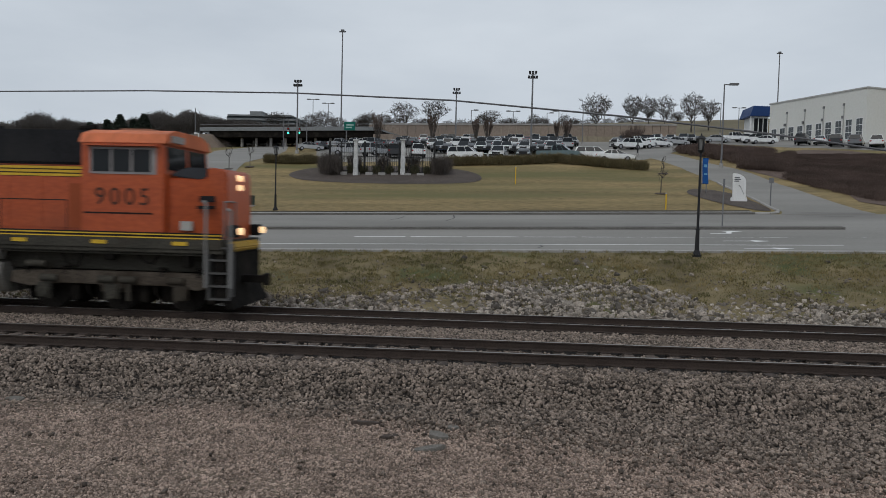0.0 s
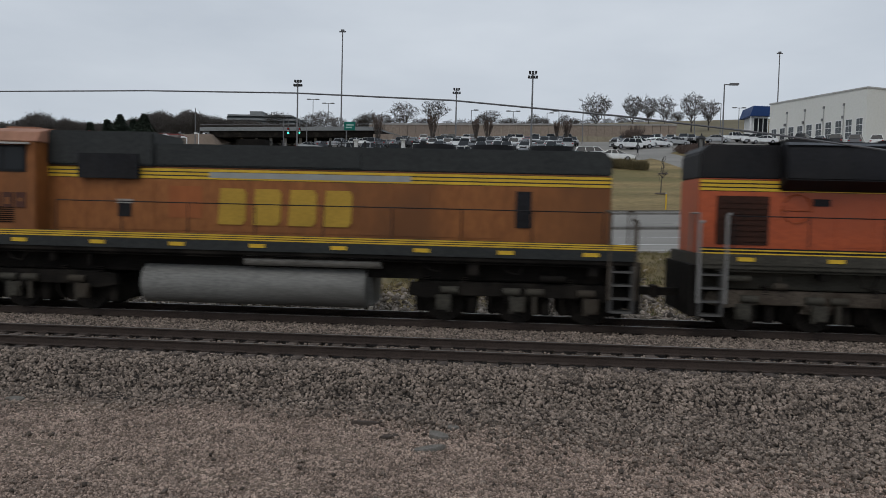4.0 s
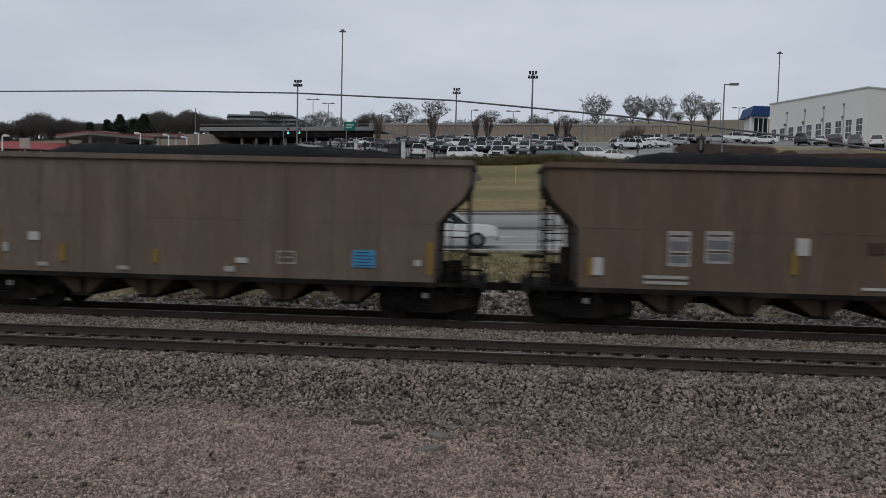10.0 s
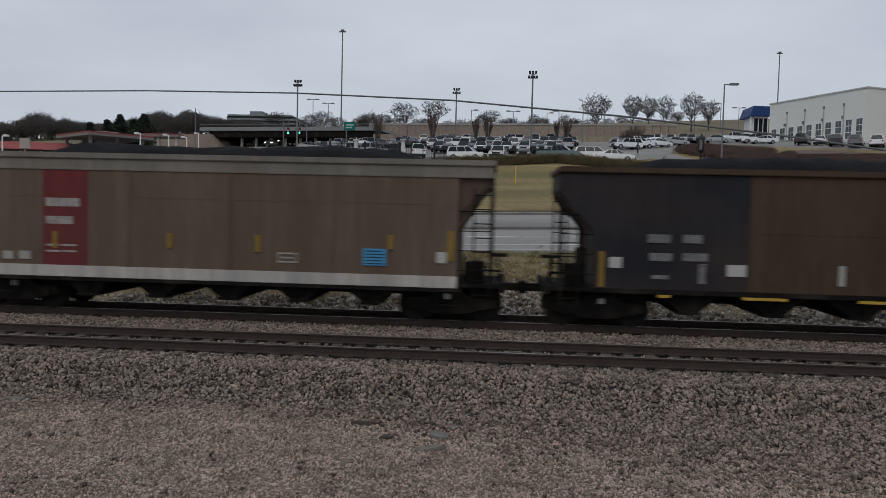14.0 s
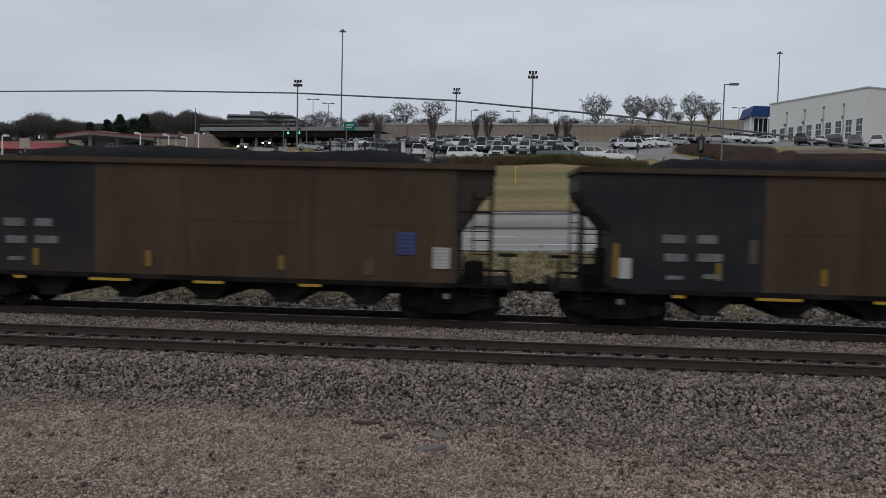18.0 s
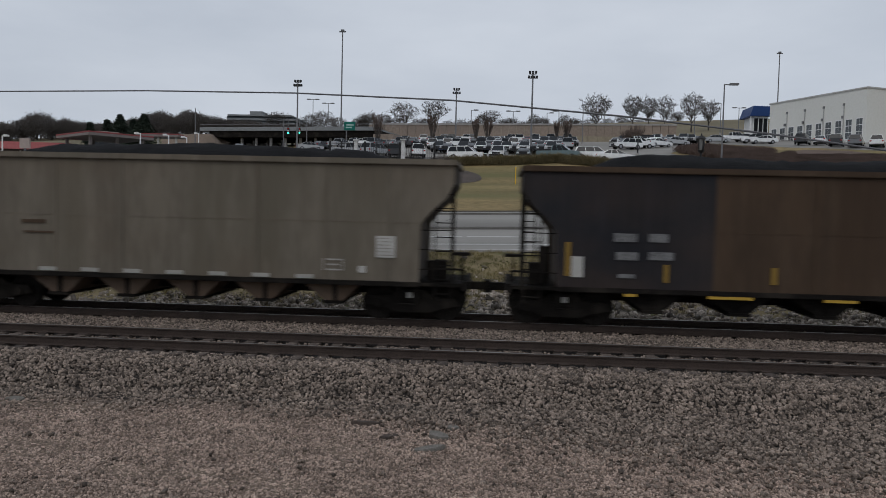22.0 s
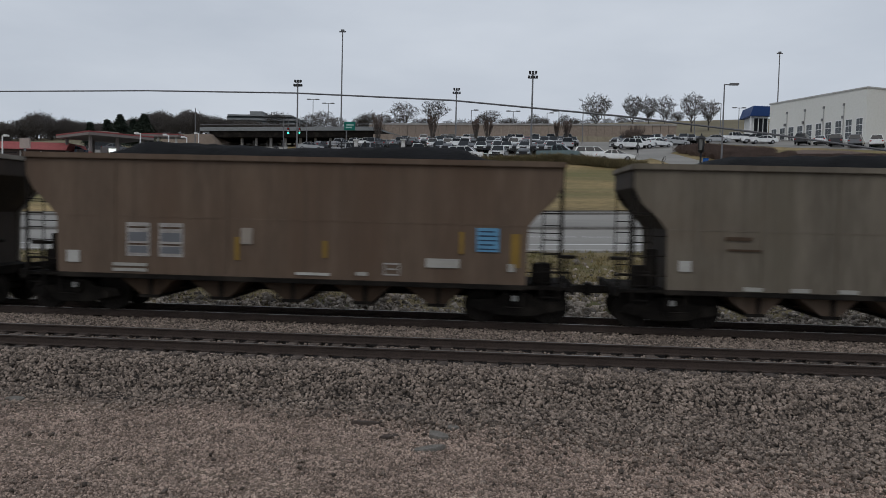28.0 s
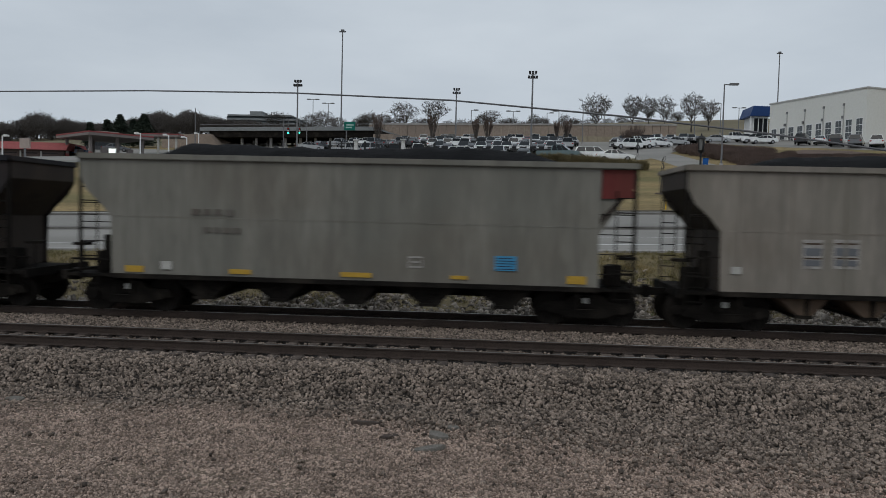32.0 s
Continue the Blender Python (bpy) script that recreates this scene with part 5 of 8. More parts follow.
SILVER = plain("dull_silver_stripe", (0.30, 0.31, 0.30), 0.5)
FADED = body_paint("faded_pink_orange", (0.33, 0.175, 0.115), (0.27, 0.14, 0.085))
PATCH = body_paint("patched_orange", (0.31, 0.105, 0.035), (0.25, 0.09, 0.035))
GRIME = mat("sooty_orange", (0.24, 0.052, 0.016), (0.36, 0.078, 0.022), 1.2, 0.6, 0, 0, 9, stretch=(1.6, 1, 0.3), big=0.6)
NUMBER_DARK = plain("worn_dark_number", (0.075, 0.03, 0.02), 0.7)
HEADLIGHT = glow("lit_headlight", (1.0, 0.66, 0.36), 1.0)
GRAB_GREY = plain("worn_white_handrail", (0.24, 0.235, 0.225), 0.6)


def slanted(parent, name, x, z, w, h, lean, y, material, thick):
    """One block of the wide italic lettering, drawn as a plain slab."""
    return part(name, Solid().prism([(x, z), (x + w, z), (x + w + lean, z + h), (x + lean, z + h)], y - thick, y), material, parent)


lead = locomotive("orange and black diesel locomotive with yellow stripes and lit headlights", -16.9, 21.2, ORANGE, LOCO_BLACK, True)
for k in range(4):
    x = -2.5 + k * 1.12
    slanted(lead, "emblem_block", x, 2.98, 0.98, 0.14, 0.075, -0.99, BLACK, 0.03)
    slanted(lead, "emblem_block", x + 0.11, 3.2, 0.98, 0.17, 0.075, -0.99, BLACK, 0.03)
part("emblem_stripe", Solid().prism([(-2.85, 2.62), (-2.55, 2.82), (1.6, 2.86), (0.2, 2.74)], -1.03, -0.995), BLACK, lead, "black tapering stripe")


def lettering(parent, text, x, z, size, y, material, name="road_number"):
    cu = bpy.data.curves.new(name, "FONT")
    cu.body, cu.size, cu.extrude, cu.align_x = text, size, 0.006, "CENTER"
    cu.space_character = 1.25
    tmp = bpy.data.objects.new(name, cu)
    scene.collection.objects.link(tmp)
    me = bpy.data.meshes.new_from_object(tmp.evaluated_get(bpy.context.evaluated_depsgraph_get()))
    bpy.data.objects.remove(tmp)
    me.materials.clear()
    part(name, me, material, parent, at=pose(x, y, z, 90, 0, 0))


lettering(lead, "9005", 7.14, 2.86, 0.64, -1.538, NUMBER_DARK)
ring = Solid()
for k in range(28):
    a0, a1 = k * math.tau / 28, (k + 1) * math.tau / 28
    if k % 7 != 5:
        ring.tube((-7.31 + 0.36 * math.cos(a0), -0.99, 3.16 + 0.36 * math.sin(a0)), (-7.31 + 0.36 * math.cos(a1), -0.99, 3.16 + 0.36 * math.sin(a1)), 0.025, n=5)
ring.tube((-7.66, -0.99, 3.12), (-6.96, -0.99, 3.12), 0.022, n=5)
part("round_emblem", ring, GRIME, lead, "sooty outline of a worn round emblem")
part("vent_plate", box(-6.92, -6.5, -1.0, -0.975, 3.24, 3.42), LOCO_BLACK, lead, "small black vent plate")
part("cab_stripe", box(6.1, 7.95, -1.54, -1.52, 2.62, 2.66), LOCO_BLACK, lead)
part("hood_grime", box(5.4, 5.98, -1.0, -0.985, 2.2, 3.4), GRIME, lead, "sooty hood panel")
part("data_plate", box(8.62, 8.92, -1.33, -1.2, 2.22, 2.46), SIGN_WHITE, lead, "white data plate")

trail = locomotive("faded yellow-orange and dark green diesel locomotive, cab to the rear", -37.95, 20.9, ORANGE_OLD, LOCO_GREEN, False, True)
for k in range(4):
    x = -1.25 + k * 0.95
    part("emblem_block", Solid().prism([(x, 2.4), (x + 0.64, 2.4), (x + 0.74, 2.52), (x + 0.76, 3.25), (x + 0.68, 3.36), (x + 0.06, 3.36)], -0.995, -0.95), YELLOW_OLD, trail)
for k in range(4):
    part("number_bar", box(-7.6 + 0.36 * k, -7.32 + 0.36 * k, -1.556, -1.53, 2.72, 3.12), NUMBER_DARK, trail, "dark worn road number")
    part("number_gap", box(-7.52 + 0.36 * k, -7.4 + 0.36 * k, -1.559, -1.53, 2.8 + 0.08 * (k % 2), 2.98), ORANGE_OLD, trail)
for k in range(3):
    part("nose_stripe", box(-9.35, -8.1, -1.32, -1.28, 2.58 + 0.12 * k, 2.62 + 0.12 * k), DULL_YELLOW, trail)

# ---- ground patches ----
plate("driveway", [(20.3, 56.02), (21.03, 57.75), (20.96, 60.25), (21.36, 65.75), (21.70, 77.00), (20.77, 85.75), (20.51, 99.50), (19.50, 110.00), (24.06, 117.00), (25.09, 108.75), (25.73, 94.00), (27.17, 84.00), (27.43, 73.50), (26.97, 62.75), (27.0, 56.02)], ASPHALT, "grey asphalt driveway up to the car park", "driveway", 0.02)
plate("side_street", [(-34.08, 77.75), (-50.46, 134.00), (-49.36, 160.50), (-44.77, 162.50), (-36.60, 130.75), (-31.42, 102.25), (-28.93, 83.75), (-26.09, 68.00), (-22.80, 55.00), (-28.41, 55.00)], ASPHALT, "pale grey side street running under the bridge", "road", 0.05)
plate("parking_lot", [(-21.60, 90.50), (-5.63, 95.50), (8.30, 94.75), (18.73, 99.50), (26.86, 116.50), (39.80, 146.00), (25.13, 158.25), (2.35, 169.00), (-28.62, 174.75), (-37.59, 157.25)], ASPHALT, "grey asphalt car park on the rise", "car park", 0.05)
plate("forecourt", [(-57.96, 85.75), (-45.09, 87.25), (-37.26, 89.75), (-54.49, 135.00), (-80.89, 156.50), (-106.11, 157.00)], ASPHALT, "grey forecourt of the filling station", "forecourt", 0.05)
plate("upper_lot", [(38.05, 143.25), (45.16, 121.75), (52.57, 115.75), (55.41, 113.75), (83.98, 172.75), (67.64, 182.75), (48.73, 179.00)], ASPHALT, "upper car park beside the white building", "car park", 0.042)
plate("mulch_bed", [(-22.84, 81.50), (-20.84, 78.00), (-17.06, 76.50), (-10.01, 75.50), (-2.74, 76.00), (-1.28, 78.50), (-2.29, 83.00), (-5.69, 86.00), (-12.89, 87.00), (-20.46, 85.75)], MULCH, "oval bed of dark mulch on the lawn", "mulch bed", 0.035, rounded=3)
plate("mulch_bed", [(16.6, 69.5), (17.4, 64.5), (18.7, 60.2), (19.9, 58.0), (20.70, 58.6), (20.88, 64.25), (20.6, 70.0), (18.4, 73.0)], MULCH, "dark mulch bed round the monument sign", "mulch bed", 0.035, rounded=2)
plate("mulch_bank", [(28.89, 79.75), (30.08, 75.00), (30.35, 68.50), (29.04, 63.50), (29.93, 61.00), (52.52, 107.75), (50.32, 114.25), (44.95, 116.75), (38.69, 108.25), (29.02, 93.50), (27.44, 86.75)], REDMULCH, "reddish-brown mulched bank", "mulch bed", 0.035)
arc = [(18.49, 56.15), (19.6, 56.3), (20.4, 57.0), (20.9, 58.3), (20.96, 60.25), (21.36, 65.75), (21.70, 77.00)]
s = Solid()
for a, b in zip(arc, arc[1:]):
    n = max(1, int(math.hypot(b[0] - a[0], b[1] - a[1]) / 1.5))
    for k in range(n):
        x0, y0, x1, y1 = a[0] + (b[0] - a[0]) * k / n, a[1] + (b[1] - a[1]) * k / n, a[0] + (b[0] - a[0]) * (k + 1) / n, a[1] + (b[1] - a[1]) * (k + 1) / n
        s.tube((x0, y0, land(x0, y0) + 0.02), (x1, y1, land(x1, y1) + 0.02), 0.13, n=8)
tagged(part("kerb", s, CONCRETE), "curved concrete kerb at the driveway mouth", "kerb", kind="structure")

# dark tar seams in the old asphalt
for k, (x0, y0, x1, y1) in enumerate([(21.4, 55.2, 24.6, 54.4), (22.2, 57.5, 26.2, 56.6), (-7.5, 52.0, -6.6, 54.6), (-3.4, 51.6, -3.1, 55.5), (8.2, 49.6, 11.4, 50.0), (2.0, 36.6, 2.2, 38.6)]):
    dx, dy = (y1 - y0), -(x1 - x0)
    w = 0.09 / math.hypot(dx, dy)
    mxx, myy = (x0 + x1) / 2 + dx * 0.08, (y0 + y1) / 2 + dy * 0.08
    plate("tar_seam", [(x0, y0), (mxx, myy), (x1, y1), (x1 + dx * w, y1 + dy * w), (mxx + dx * w, myy + dy * w), (x0 + dx * w, y0 + dy * w)], TAR, "dark tar-sealed crack in the asphalt", "road marking", 0.024)

# ---- foliage ----


def blades(name, rows, material, label, category, per=200, width=0.05, seed=1, kind="stuff", lean=0.45, spread=1.0):
    """Upright twigs and stems in clumps. rows: x, y, z, radius, height."""
    rng = np.random.default_rng(seed)
    r = np.repeat(np.array(rows, float), per, axis=0)
    n = len(r)
    ang, rad = rng.uniform(0, 6.283, n), np.sqrt(rng.uniform(0, 1, n)) * spread
    bx, by = r[:, 0] + np.cos(ang) * rad * r[:, 3] * 0.85, r[:, 1] + np.sin(ang) * rad * r[:, 3] * 0.85
    z0 = r[:, 2] + rng.uniform(0.0, 0.55, n) * r[:, 4]
    ln = r[:, 4] * rng.uniform(0.3, 0.55, n) * (1.15 - 0.45 * rad)
    tx, ty = bx + np.cos(ang) * rad * lean * ln + rng.normal(0, 0.2, n) * ln, by + np.sin(ang) * rad * lean * ln + rng.normal(0, 0.2, n) * ln
    a2 = rng.uniform(0, 3.1416, n)
    wx, wy = np.cos(a2) * width * 0.5, np.sin(a2) * width * 0.5
    v = np.stack([np.stack([bx - wx, by - wy, z0], 1), np.stack([bx + wx, by + wy, z0], 1), np.stack([tx, ty, z0 + ln], 1)], 1).reshape(-1, 3)
    me = bpy.data.meshes.new(name)
    me.from_pydata(v.tolist(), [], np.arange(3 * n).reshape(-1, 3).tolist())
    me.materials.append(material)
    return tagged(new(name, me), label, category, kind=kind)


def bush_core(x, y, r, h, material, name="shrub", label="bare brown shrub", seed=0, per=500, width=0.05, group=""):
    th = thing(name, label, "shrub", (x, y, land(x, y)), group=group)
    b = blades("twig_mass", [(0, 0, 0, r, h)], material, "dense bare twigs", "", per, width, seed)
    b.parent = th
    return th


def row_points(pts, gap):
    out = []
    for (x0, y0), (x1, y1) in zip(pts, pts[1:]):
        n = max(1, int(math.hypot(x1 - x0, y1 - y0) / gap))
        out += [(x0 + (x1 - x0) * k / n, y0 + (y1 - y0) * k / n) for k in range(n)]
    return out


def hedge(pts, h, material, label, seed, gap=0.55, r=0.55, per=520):
    rng = random.Random(seed)
    rows = []
    for x, y in row_points(pts, gap):
        for dy in (0, 0.7):
            rows.append((x + rng.uniform(-0.15, 0.15), y + dy, land(x, y), r, h * rng.uniform(0.85, 1.1)))
    ob = blades("hedge", rows, material, label, "hedge", per, 0.04, seed)
    return ob


hedge([(-5.47, 87.50), (1.32, 89.00), (7.19, 93.75)], 1.35, HEDGE, "clipped brown winter hedge along the car park", 1)
hedge([(7.19, 93.75), (11.54, 88.00), (16.63, 85.50)], 1.35, HEDGE, "clipped brown winter hedge along the car park", 2)
hedge([(-26.76, 88.00), (-23.54, 87.50), (-20.67, 88.00)], 1.3, HEDGE, "low brown hedge beside the side street", 3)


def mass(poly_rows, h, material, label, seed, n, per=120, width=0.055, r=0.9):
    """A drift of shrubs over a patch given by its corner pairs (left line, right line)."""
    rng = random.Random(seed)
    (ax, ay), (bx, by), (cx, cy), (dx, dy) = poly_rows
    rows = []
    for _ in range(n):
        u, v = rng.random(), rng.random()
        x = (ax * (1 - u) + bx * u) * (1 - v) + (dx * (1 - u) + cx * u) * v
        y = (ay * (1 - u) + by * u) * (1 - v) + (dy * (1 - u) + cy * u) * v
        rows.append((x, y, land(x, y), r, h * rng.uniform(0.85, 1.08)))
    return blades("shrub_drift", rows, material, label, "shrubs", per, width, seed)


mass([(27.26, 87.75), (31.15, 85.25), (39.83, 107.25), (31.24, 96.75)], 0.9, REDSHRUB, "drift of reddish-brown bare shrubs on the bank", 11, 360, 460, 0.022)
mass([(25.94, 114.25), (28.89, 93.50), (38.74, 111.00), (31.44, 121.50)], 1.1, REDSHRUB, "dark drift of bare shrubs below the upper car park", 12, 400, 460, 0.022)
mass([(29.45, 79.75), (30.78, 62.75), (43.70, 89.50), (33.86, 91.00)], 0.5, REDSHRUB, "low reddish-brown ground cover on the bank", 13, 620, 420, 0.022)
mass([(34.96, 94.00), (43.70, 89.50), (52.52, 107.75), (40.58, 107.25)], 0.35, REDSHRUB, "low brown ground cover near the building", 14, 440, 420, 0.022)
mass([(-18.9, 80.6), (-17.3, 80.6), (-17.4, 82.6), (-19.0, 82.6)], 2.5, SHRUB, "tall dark bare shrubs beside the fence", 15, 12, 300, 0.035)
mass([(-6.7, 80.75), (-5.4, 80.75), (-5.4, 82.8), (-6.8, 82.8)], 2.4, SHRUB, "tall dark bare shrubs beside the fence", 16, 9, 300, 0.035)

# tufts of grass over the bank beside the rails
rng = np.random.default_rng(21)
tx, ty = rng.uniform(-24, 24, 5200), rng.uniform(24.2, 34.7, 5200)
keep = rng.uniform(size=5200) < np.clip((ty - 23.5) / 6, 0.05, 0.95)
blades("grass_tufts", [(a, b, land(a, b), 0.22, 0.2) for a, b in zip(tx[keep], ty[keep])], GRASS_BLADE, "dry and greenish grass tufts on the bank", "grass", 26, 0.022, 22)


def tree_mesh(seed, height, width, clear=0.24, n=420, trunk=0.2, tip=0.024):
    """A leafless tree: branches reach from the trunk to points spread through a lobed crown, and thin out with the twigs that they carry."""
    rng = np.random.default_rng(seed)
    z0 = clear * height
    u = rng.normal(size=(n, 3))
    u /= np.linalg.norm(u, axis=1)[:, None]
    lobe = np.array([0.82 + 0.34 * noise.noise((2.1 * q[0] + 7.3 * seed, 2.1 * q[1], 2.1 * q[2])) for q in u])
    p = u * (rng.uniform(0.12, 1.0, n) ** 0.45 * lobe)[:, None]
    zc, rz = (z0 + height) / 2, (height - z0) / 2
    low = np.clip((p[:, 2] + 1.0) / 0.9, 0.45, 1.0)
    p = p * np.array([width / 2, width / 2, rz]) * np.stack([low, low, np.ones(n)], 1) + np.array([0, 0, zc])
    p = p[np.argsort(np.linalg.norm(p - np.array([0, 0, z0 * 0.8]), axis=1))]
    wob = rng.normal(0, 0.02 * height, 2)
    pts = [np.array([0, 0, -0.3]), np.array([wob[0] * 0.3, wob[1] * 0.3, z0 * 0.55]), np.array([wob[0], wob[1], z0])]
    par, dist = [-1, 0, 1], [0, z0 * 0.55, z0]
    tips = []
    for q in p:
        have = np.array(pts[1:])
        d = np.linalg.norm(have - q, axis=1)
        cost = d + 0.55 * np.array(dist[1:]) + 0.9 * np.clip(have[:, 2] - q[2] + 0.25 * d, 0, None)
        k = int(np.argmin(cost)) + 1
        m = max(1, int(d[k - 1] / (0.075 * height)))
        a, b = pts[k], q
        last = k
        for j in range(1, m + 1):
            f = j / m
            c = a + (b - a) * f + (rng.normal(0, 0.012 * height, 3) if j < m else 0)
            c[2] -= 0.04 * height * math.sin(math.pi * f) * (1 if m > 1 else 0)
            pts.append(c)
            par.append(last)
            dist.append(dist[last] + float(np.linalg.norm(c - pts[last])))
            last = len(pts) - 1
        tips.append(last)
    load = np.zeros(len(pts))
    for t in tips:
        k = t
        while k >= 0:
            load[k] += 1
            k = par[k]
    r = np.maximum(tip, trunk * (load / load[1]) ** 0.52)
    limbs = Solid()
    for k in range(1, len(pts)):
        limbs.tube(pts[par[k]], pts[k], min(r[par[k]], r[k] * 1.4), r[k], n=7 if r[k] > 0.09 else 4)
    vs = []
    for t in tips + [k for k in range(3, len(pts))]:
        q = pts[t]
        d = q - pts[par[t]]
        d = d / (np.linalg.norm(d) + 1e-6)
        for _ in range(7):
            nd = d + rng.normal(0, 0.55, 3) + np.array([0, 0, 0.15])
            nd /= np.linalg.norm(nd)
            w = rng.normal(size=3)
            w = w / np.linalg.norm(w) * tip * 0.8
            vs += [q - w, q + w, q + nd * height * rng.uniform(0.04, 0.1)]
    tm = bpy.data.meshes.new("twigs")
    tm.from_pydata([tuple(v) for v in vs], [], [(i, i + 1, i + 2) for i in range(0, len(vs), 3)])
    tm.materials.append(TWIGS)
    lm = limbs.mesh("limbs")
    lm.materials.append(BARK)
    return lm, tm


def bare_tree(label, seed, width, **kw):
    lm, tm = tree_mesh(seed, 10.0, width, **kw)
    th = thing("bare_tree", label, "tree", group="bare trees on the skyline")
    part("trunk", lm, None, th, "grey-brown trunk and limbs")
    part("crown", tm, None, th, "fine leafless twigs")
    return th


# templates ten metres high, from upright to broad
TREES = [bare_tree("leafless spreading tree on the skyline", 31 + k, w, clear=c) for k, (w, c) in enumerate([(7.6, 0.24), (8.6, 0.2), (6.2, 0.26), (9.4, 0.16), (7.0, 0.12), (8.2, 0.1)])]


def plant(k, x, y, top, turn=0, width=None):
    """Stands a copy of tree k; top is the height of its crown, width its spread."""
    z = land(x, y) - 0.3
    up = max(0.35, (top - z) / 10.0)
    side = width / (7.6, 8.6, 6.2, 9.4, 7.0, 8.2)[k] if width else up
    ob = copy_thing(TREES[k], pose(x, y, z, 0, 0, turn))
    ob.scale = (side, side, up)
    return ob


# which tree, place, height of the crown, its spread
SKYLINE = """
0 24.5 195 33.9 9.2
2 34.3 200 34.5 6.6
2 39.2 204 34.7 6.2
1 43.7 206 35.3 6.8
0 46.7 190 33.7 7.0
2 52.4 196 32.6 6.2
3 -68.9 235 33.3 10.4
4 -59.4 240 33.1 8.4
1 -54.5 236 33.7 8.9
4 -42.1 250 35.4 8.4
5 -35.9 240 33.8 7.0
3 -28.3 228 35.9 11.2
1 -19.3 232 37.1 10.8
4 -44.9 250 33.9 7.4
3 -2.6 245 36.0 9.3
4 11.6 255 36.2 5.4
5 22.2 260 37.0 5.2
4 24.6 255 35.1 4.9
5 15.3 270 37.0 6.5
4 -53.5 255 34.2 7.8
4 39.4 250 35.0 6.0
5 54.9 240 34.0 6.4
4 3.4 262 35.6 6.2
"""
for i, row in enumerate(SKYLINE.split("\n")[1:-1]):
    k, x, y, top, wide = (float(v) for v in row.split())
    plant(int(k), x, y, top, i * 47, wide)
# the wood behind the filling station, in three rows
WOOD_X = [-150, -142, -138, -132, -129, -125, -120, -114, -107, -97, -93, -88.6, -84, -78, -70, -60]
WOOD_TOP = [27.8, 26.0, 28.2, 30.2, 27.2, 28.0, 27.3, 26.8, 27.8, 30.8, 28.8, 31.2, 29.9, 28.8, 28.0, 27.0]
SR = random.Random(61)
for k in range(96):
    x = -152 + k * 0.98 + SR.uniform(-0.8, 0.8)
    y = (206, 215, 226)[k % 3] + SR.uniform(-4, 4)
    top = float(np.interp(x * 215 / y, WOOD_X, WOOD_TOP)) * SR.uniform(0.965, 1.0)
    plant(SR.choice((1, 3, 4, 5)), x, y, 2.88 + (top - 2.88) * y / 215, k * 53, SR.uniform(6.0, 9.5))
for k in range(44):
    x = -96 + k * 3.6 + SR.uniform(-1.2, 1.2)
    plant(SR.choice((4, 5)), x, 268 + SR.uniform(-8, 14), 36.6 + 0.022 * x + SR.uniform(-1.2, 0.7), k * 71, SR.uniform(5.5, 8.5))
for t in TREES:
    for o in (*t.children_recursive, t):
        bpy.data.objects.remove(o)

# continuous band of far woods along the skyline
WR = np.random.default_rng(8)
wood_v = []
for k in range(250):
    left = k < 110
    x = -152 + k * 0.86 + WR.uniform(-0.7, 0.7) if left else -62 + (k - 110) * 1.3 + WR.uniform(-1, 1)
    y = (222 if left else 286) + WR.uniform(-7, 7)
    z = land(x, y) - 0.4
    top = 2.88 + (float(np.interp(x * 215 / y, WOOD_X, WOOD_TOP)) - 4.2) * y / 215 if left else 35.4 + 0.02 * x
    h = max(1.6, (top - z) * WR.uniform(0.75, 1.08))
    n = 900 if left else 420
    u = WR.normal(size=(n, 3))
    u = u / np.linalg.norm(u, axis=1)[:, None] * WR.uniform(0.1, 1.0, (n, 1)) ** 0.4
    p = u * np.array([0.45, 0.45, 0.46]) * h + np.array([0, 0, 0.52 * h])
    d = p - np.array([0, 0, 0.1 * h])
    d = d / np.linalg.norm(d, axis=1)[:, None] + WR.normal(0, 0.3, (n, 3))
    w = WR.normal(size=(n, 3)) * 0.035
    tri = np.stack([p - w, p + w, p + d * h * WR.uniform(0.05, 0.13, (n, 1))], 1).reshape(-1, 3)
    limb = []
    for q in range(9):
        e = p[q] if q else np.array([0, 0, 0.9 * h])
        limb += [(-0.09, 0, 0.05 * h), (0.09, 0, 0.05 * h), tuple(e)]
    wood_v.append(np.concatenate([tri, np.array(limb)]) + np.array([x, y, z]))
wood_v = np.concatenate(wood_v)
me = bpy.data.meshes.new("far_woods")
me.from_pydata(wood_v.tolist(), [], np.arange(len(wood_v)).reshape(-1, 3).tolist())
me.materials.append(WOODS)
tagged(new("far_woods", me), "grey-brown leafless woods along the skyline, haze in their colour", "woods", kind="stuff")

# ---- places of the smaller things ----
# opaque grey that stands for sky light seen through the lantern
LANTERN = plain("skylit_lantern_grey", (0.2, 0.2, 0.195), 0.25)
BANNER = plain("blue_banner_cloth", (0.01, 0.085, 0.30), 0.8)
BANNER_MARK = plain("pale_banner_print", (0.15, 0.35, 0.55), 0.8)
CABLE = plain("grey_cable", (0.12, 0.12, 0.125), 0.6)
SIGN_INK = plain("dark_grey_ink", (0.10, 0.10, 0.11), 0.7)
UTILITY_GREEN = plain("utility_green", (0.030, 0.055, 0.048), 0.6)
WHITE_STONE = mat("pale_stone", (0.42, 0.42, 0.41), (0.66, 0.66, 0.65), 2, 0.8, 0.3, 0, 14)
RIM = plain("alloy_rim", (0.30, 0.30, 0.31), 0.35, 0.7)
LAMP_CLEAR = plain("clear_lamp", (0.55, 0.55, 0.55), 0.15)
LAMP_RED = plain("red_lamp", (0.30, 0.01, 0.01), 0.2)
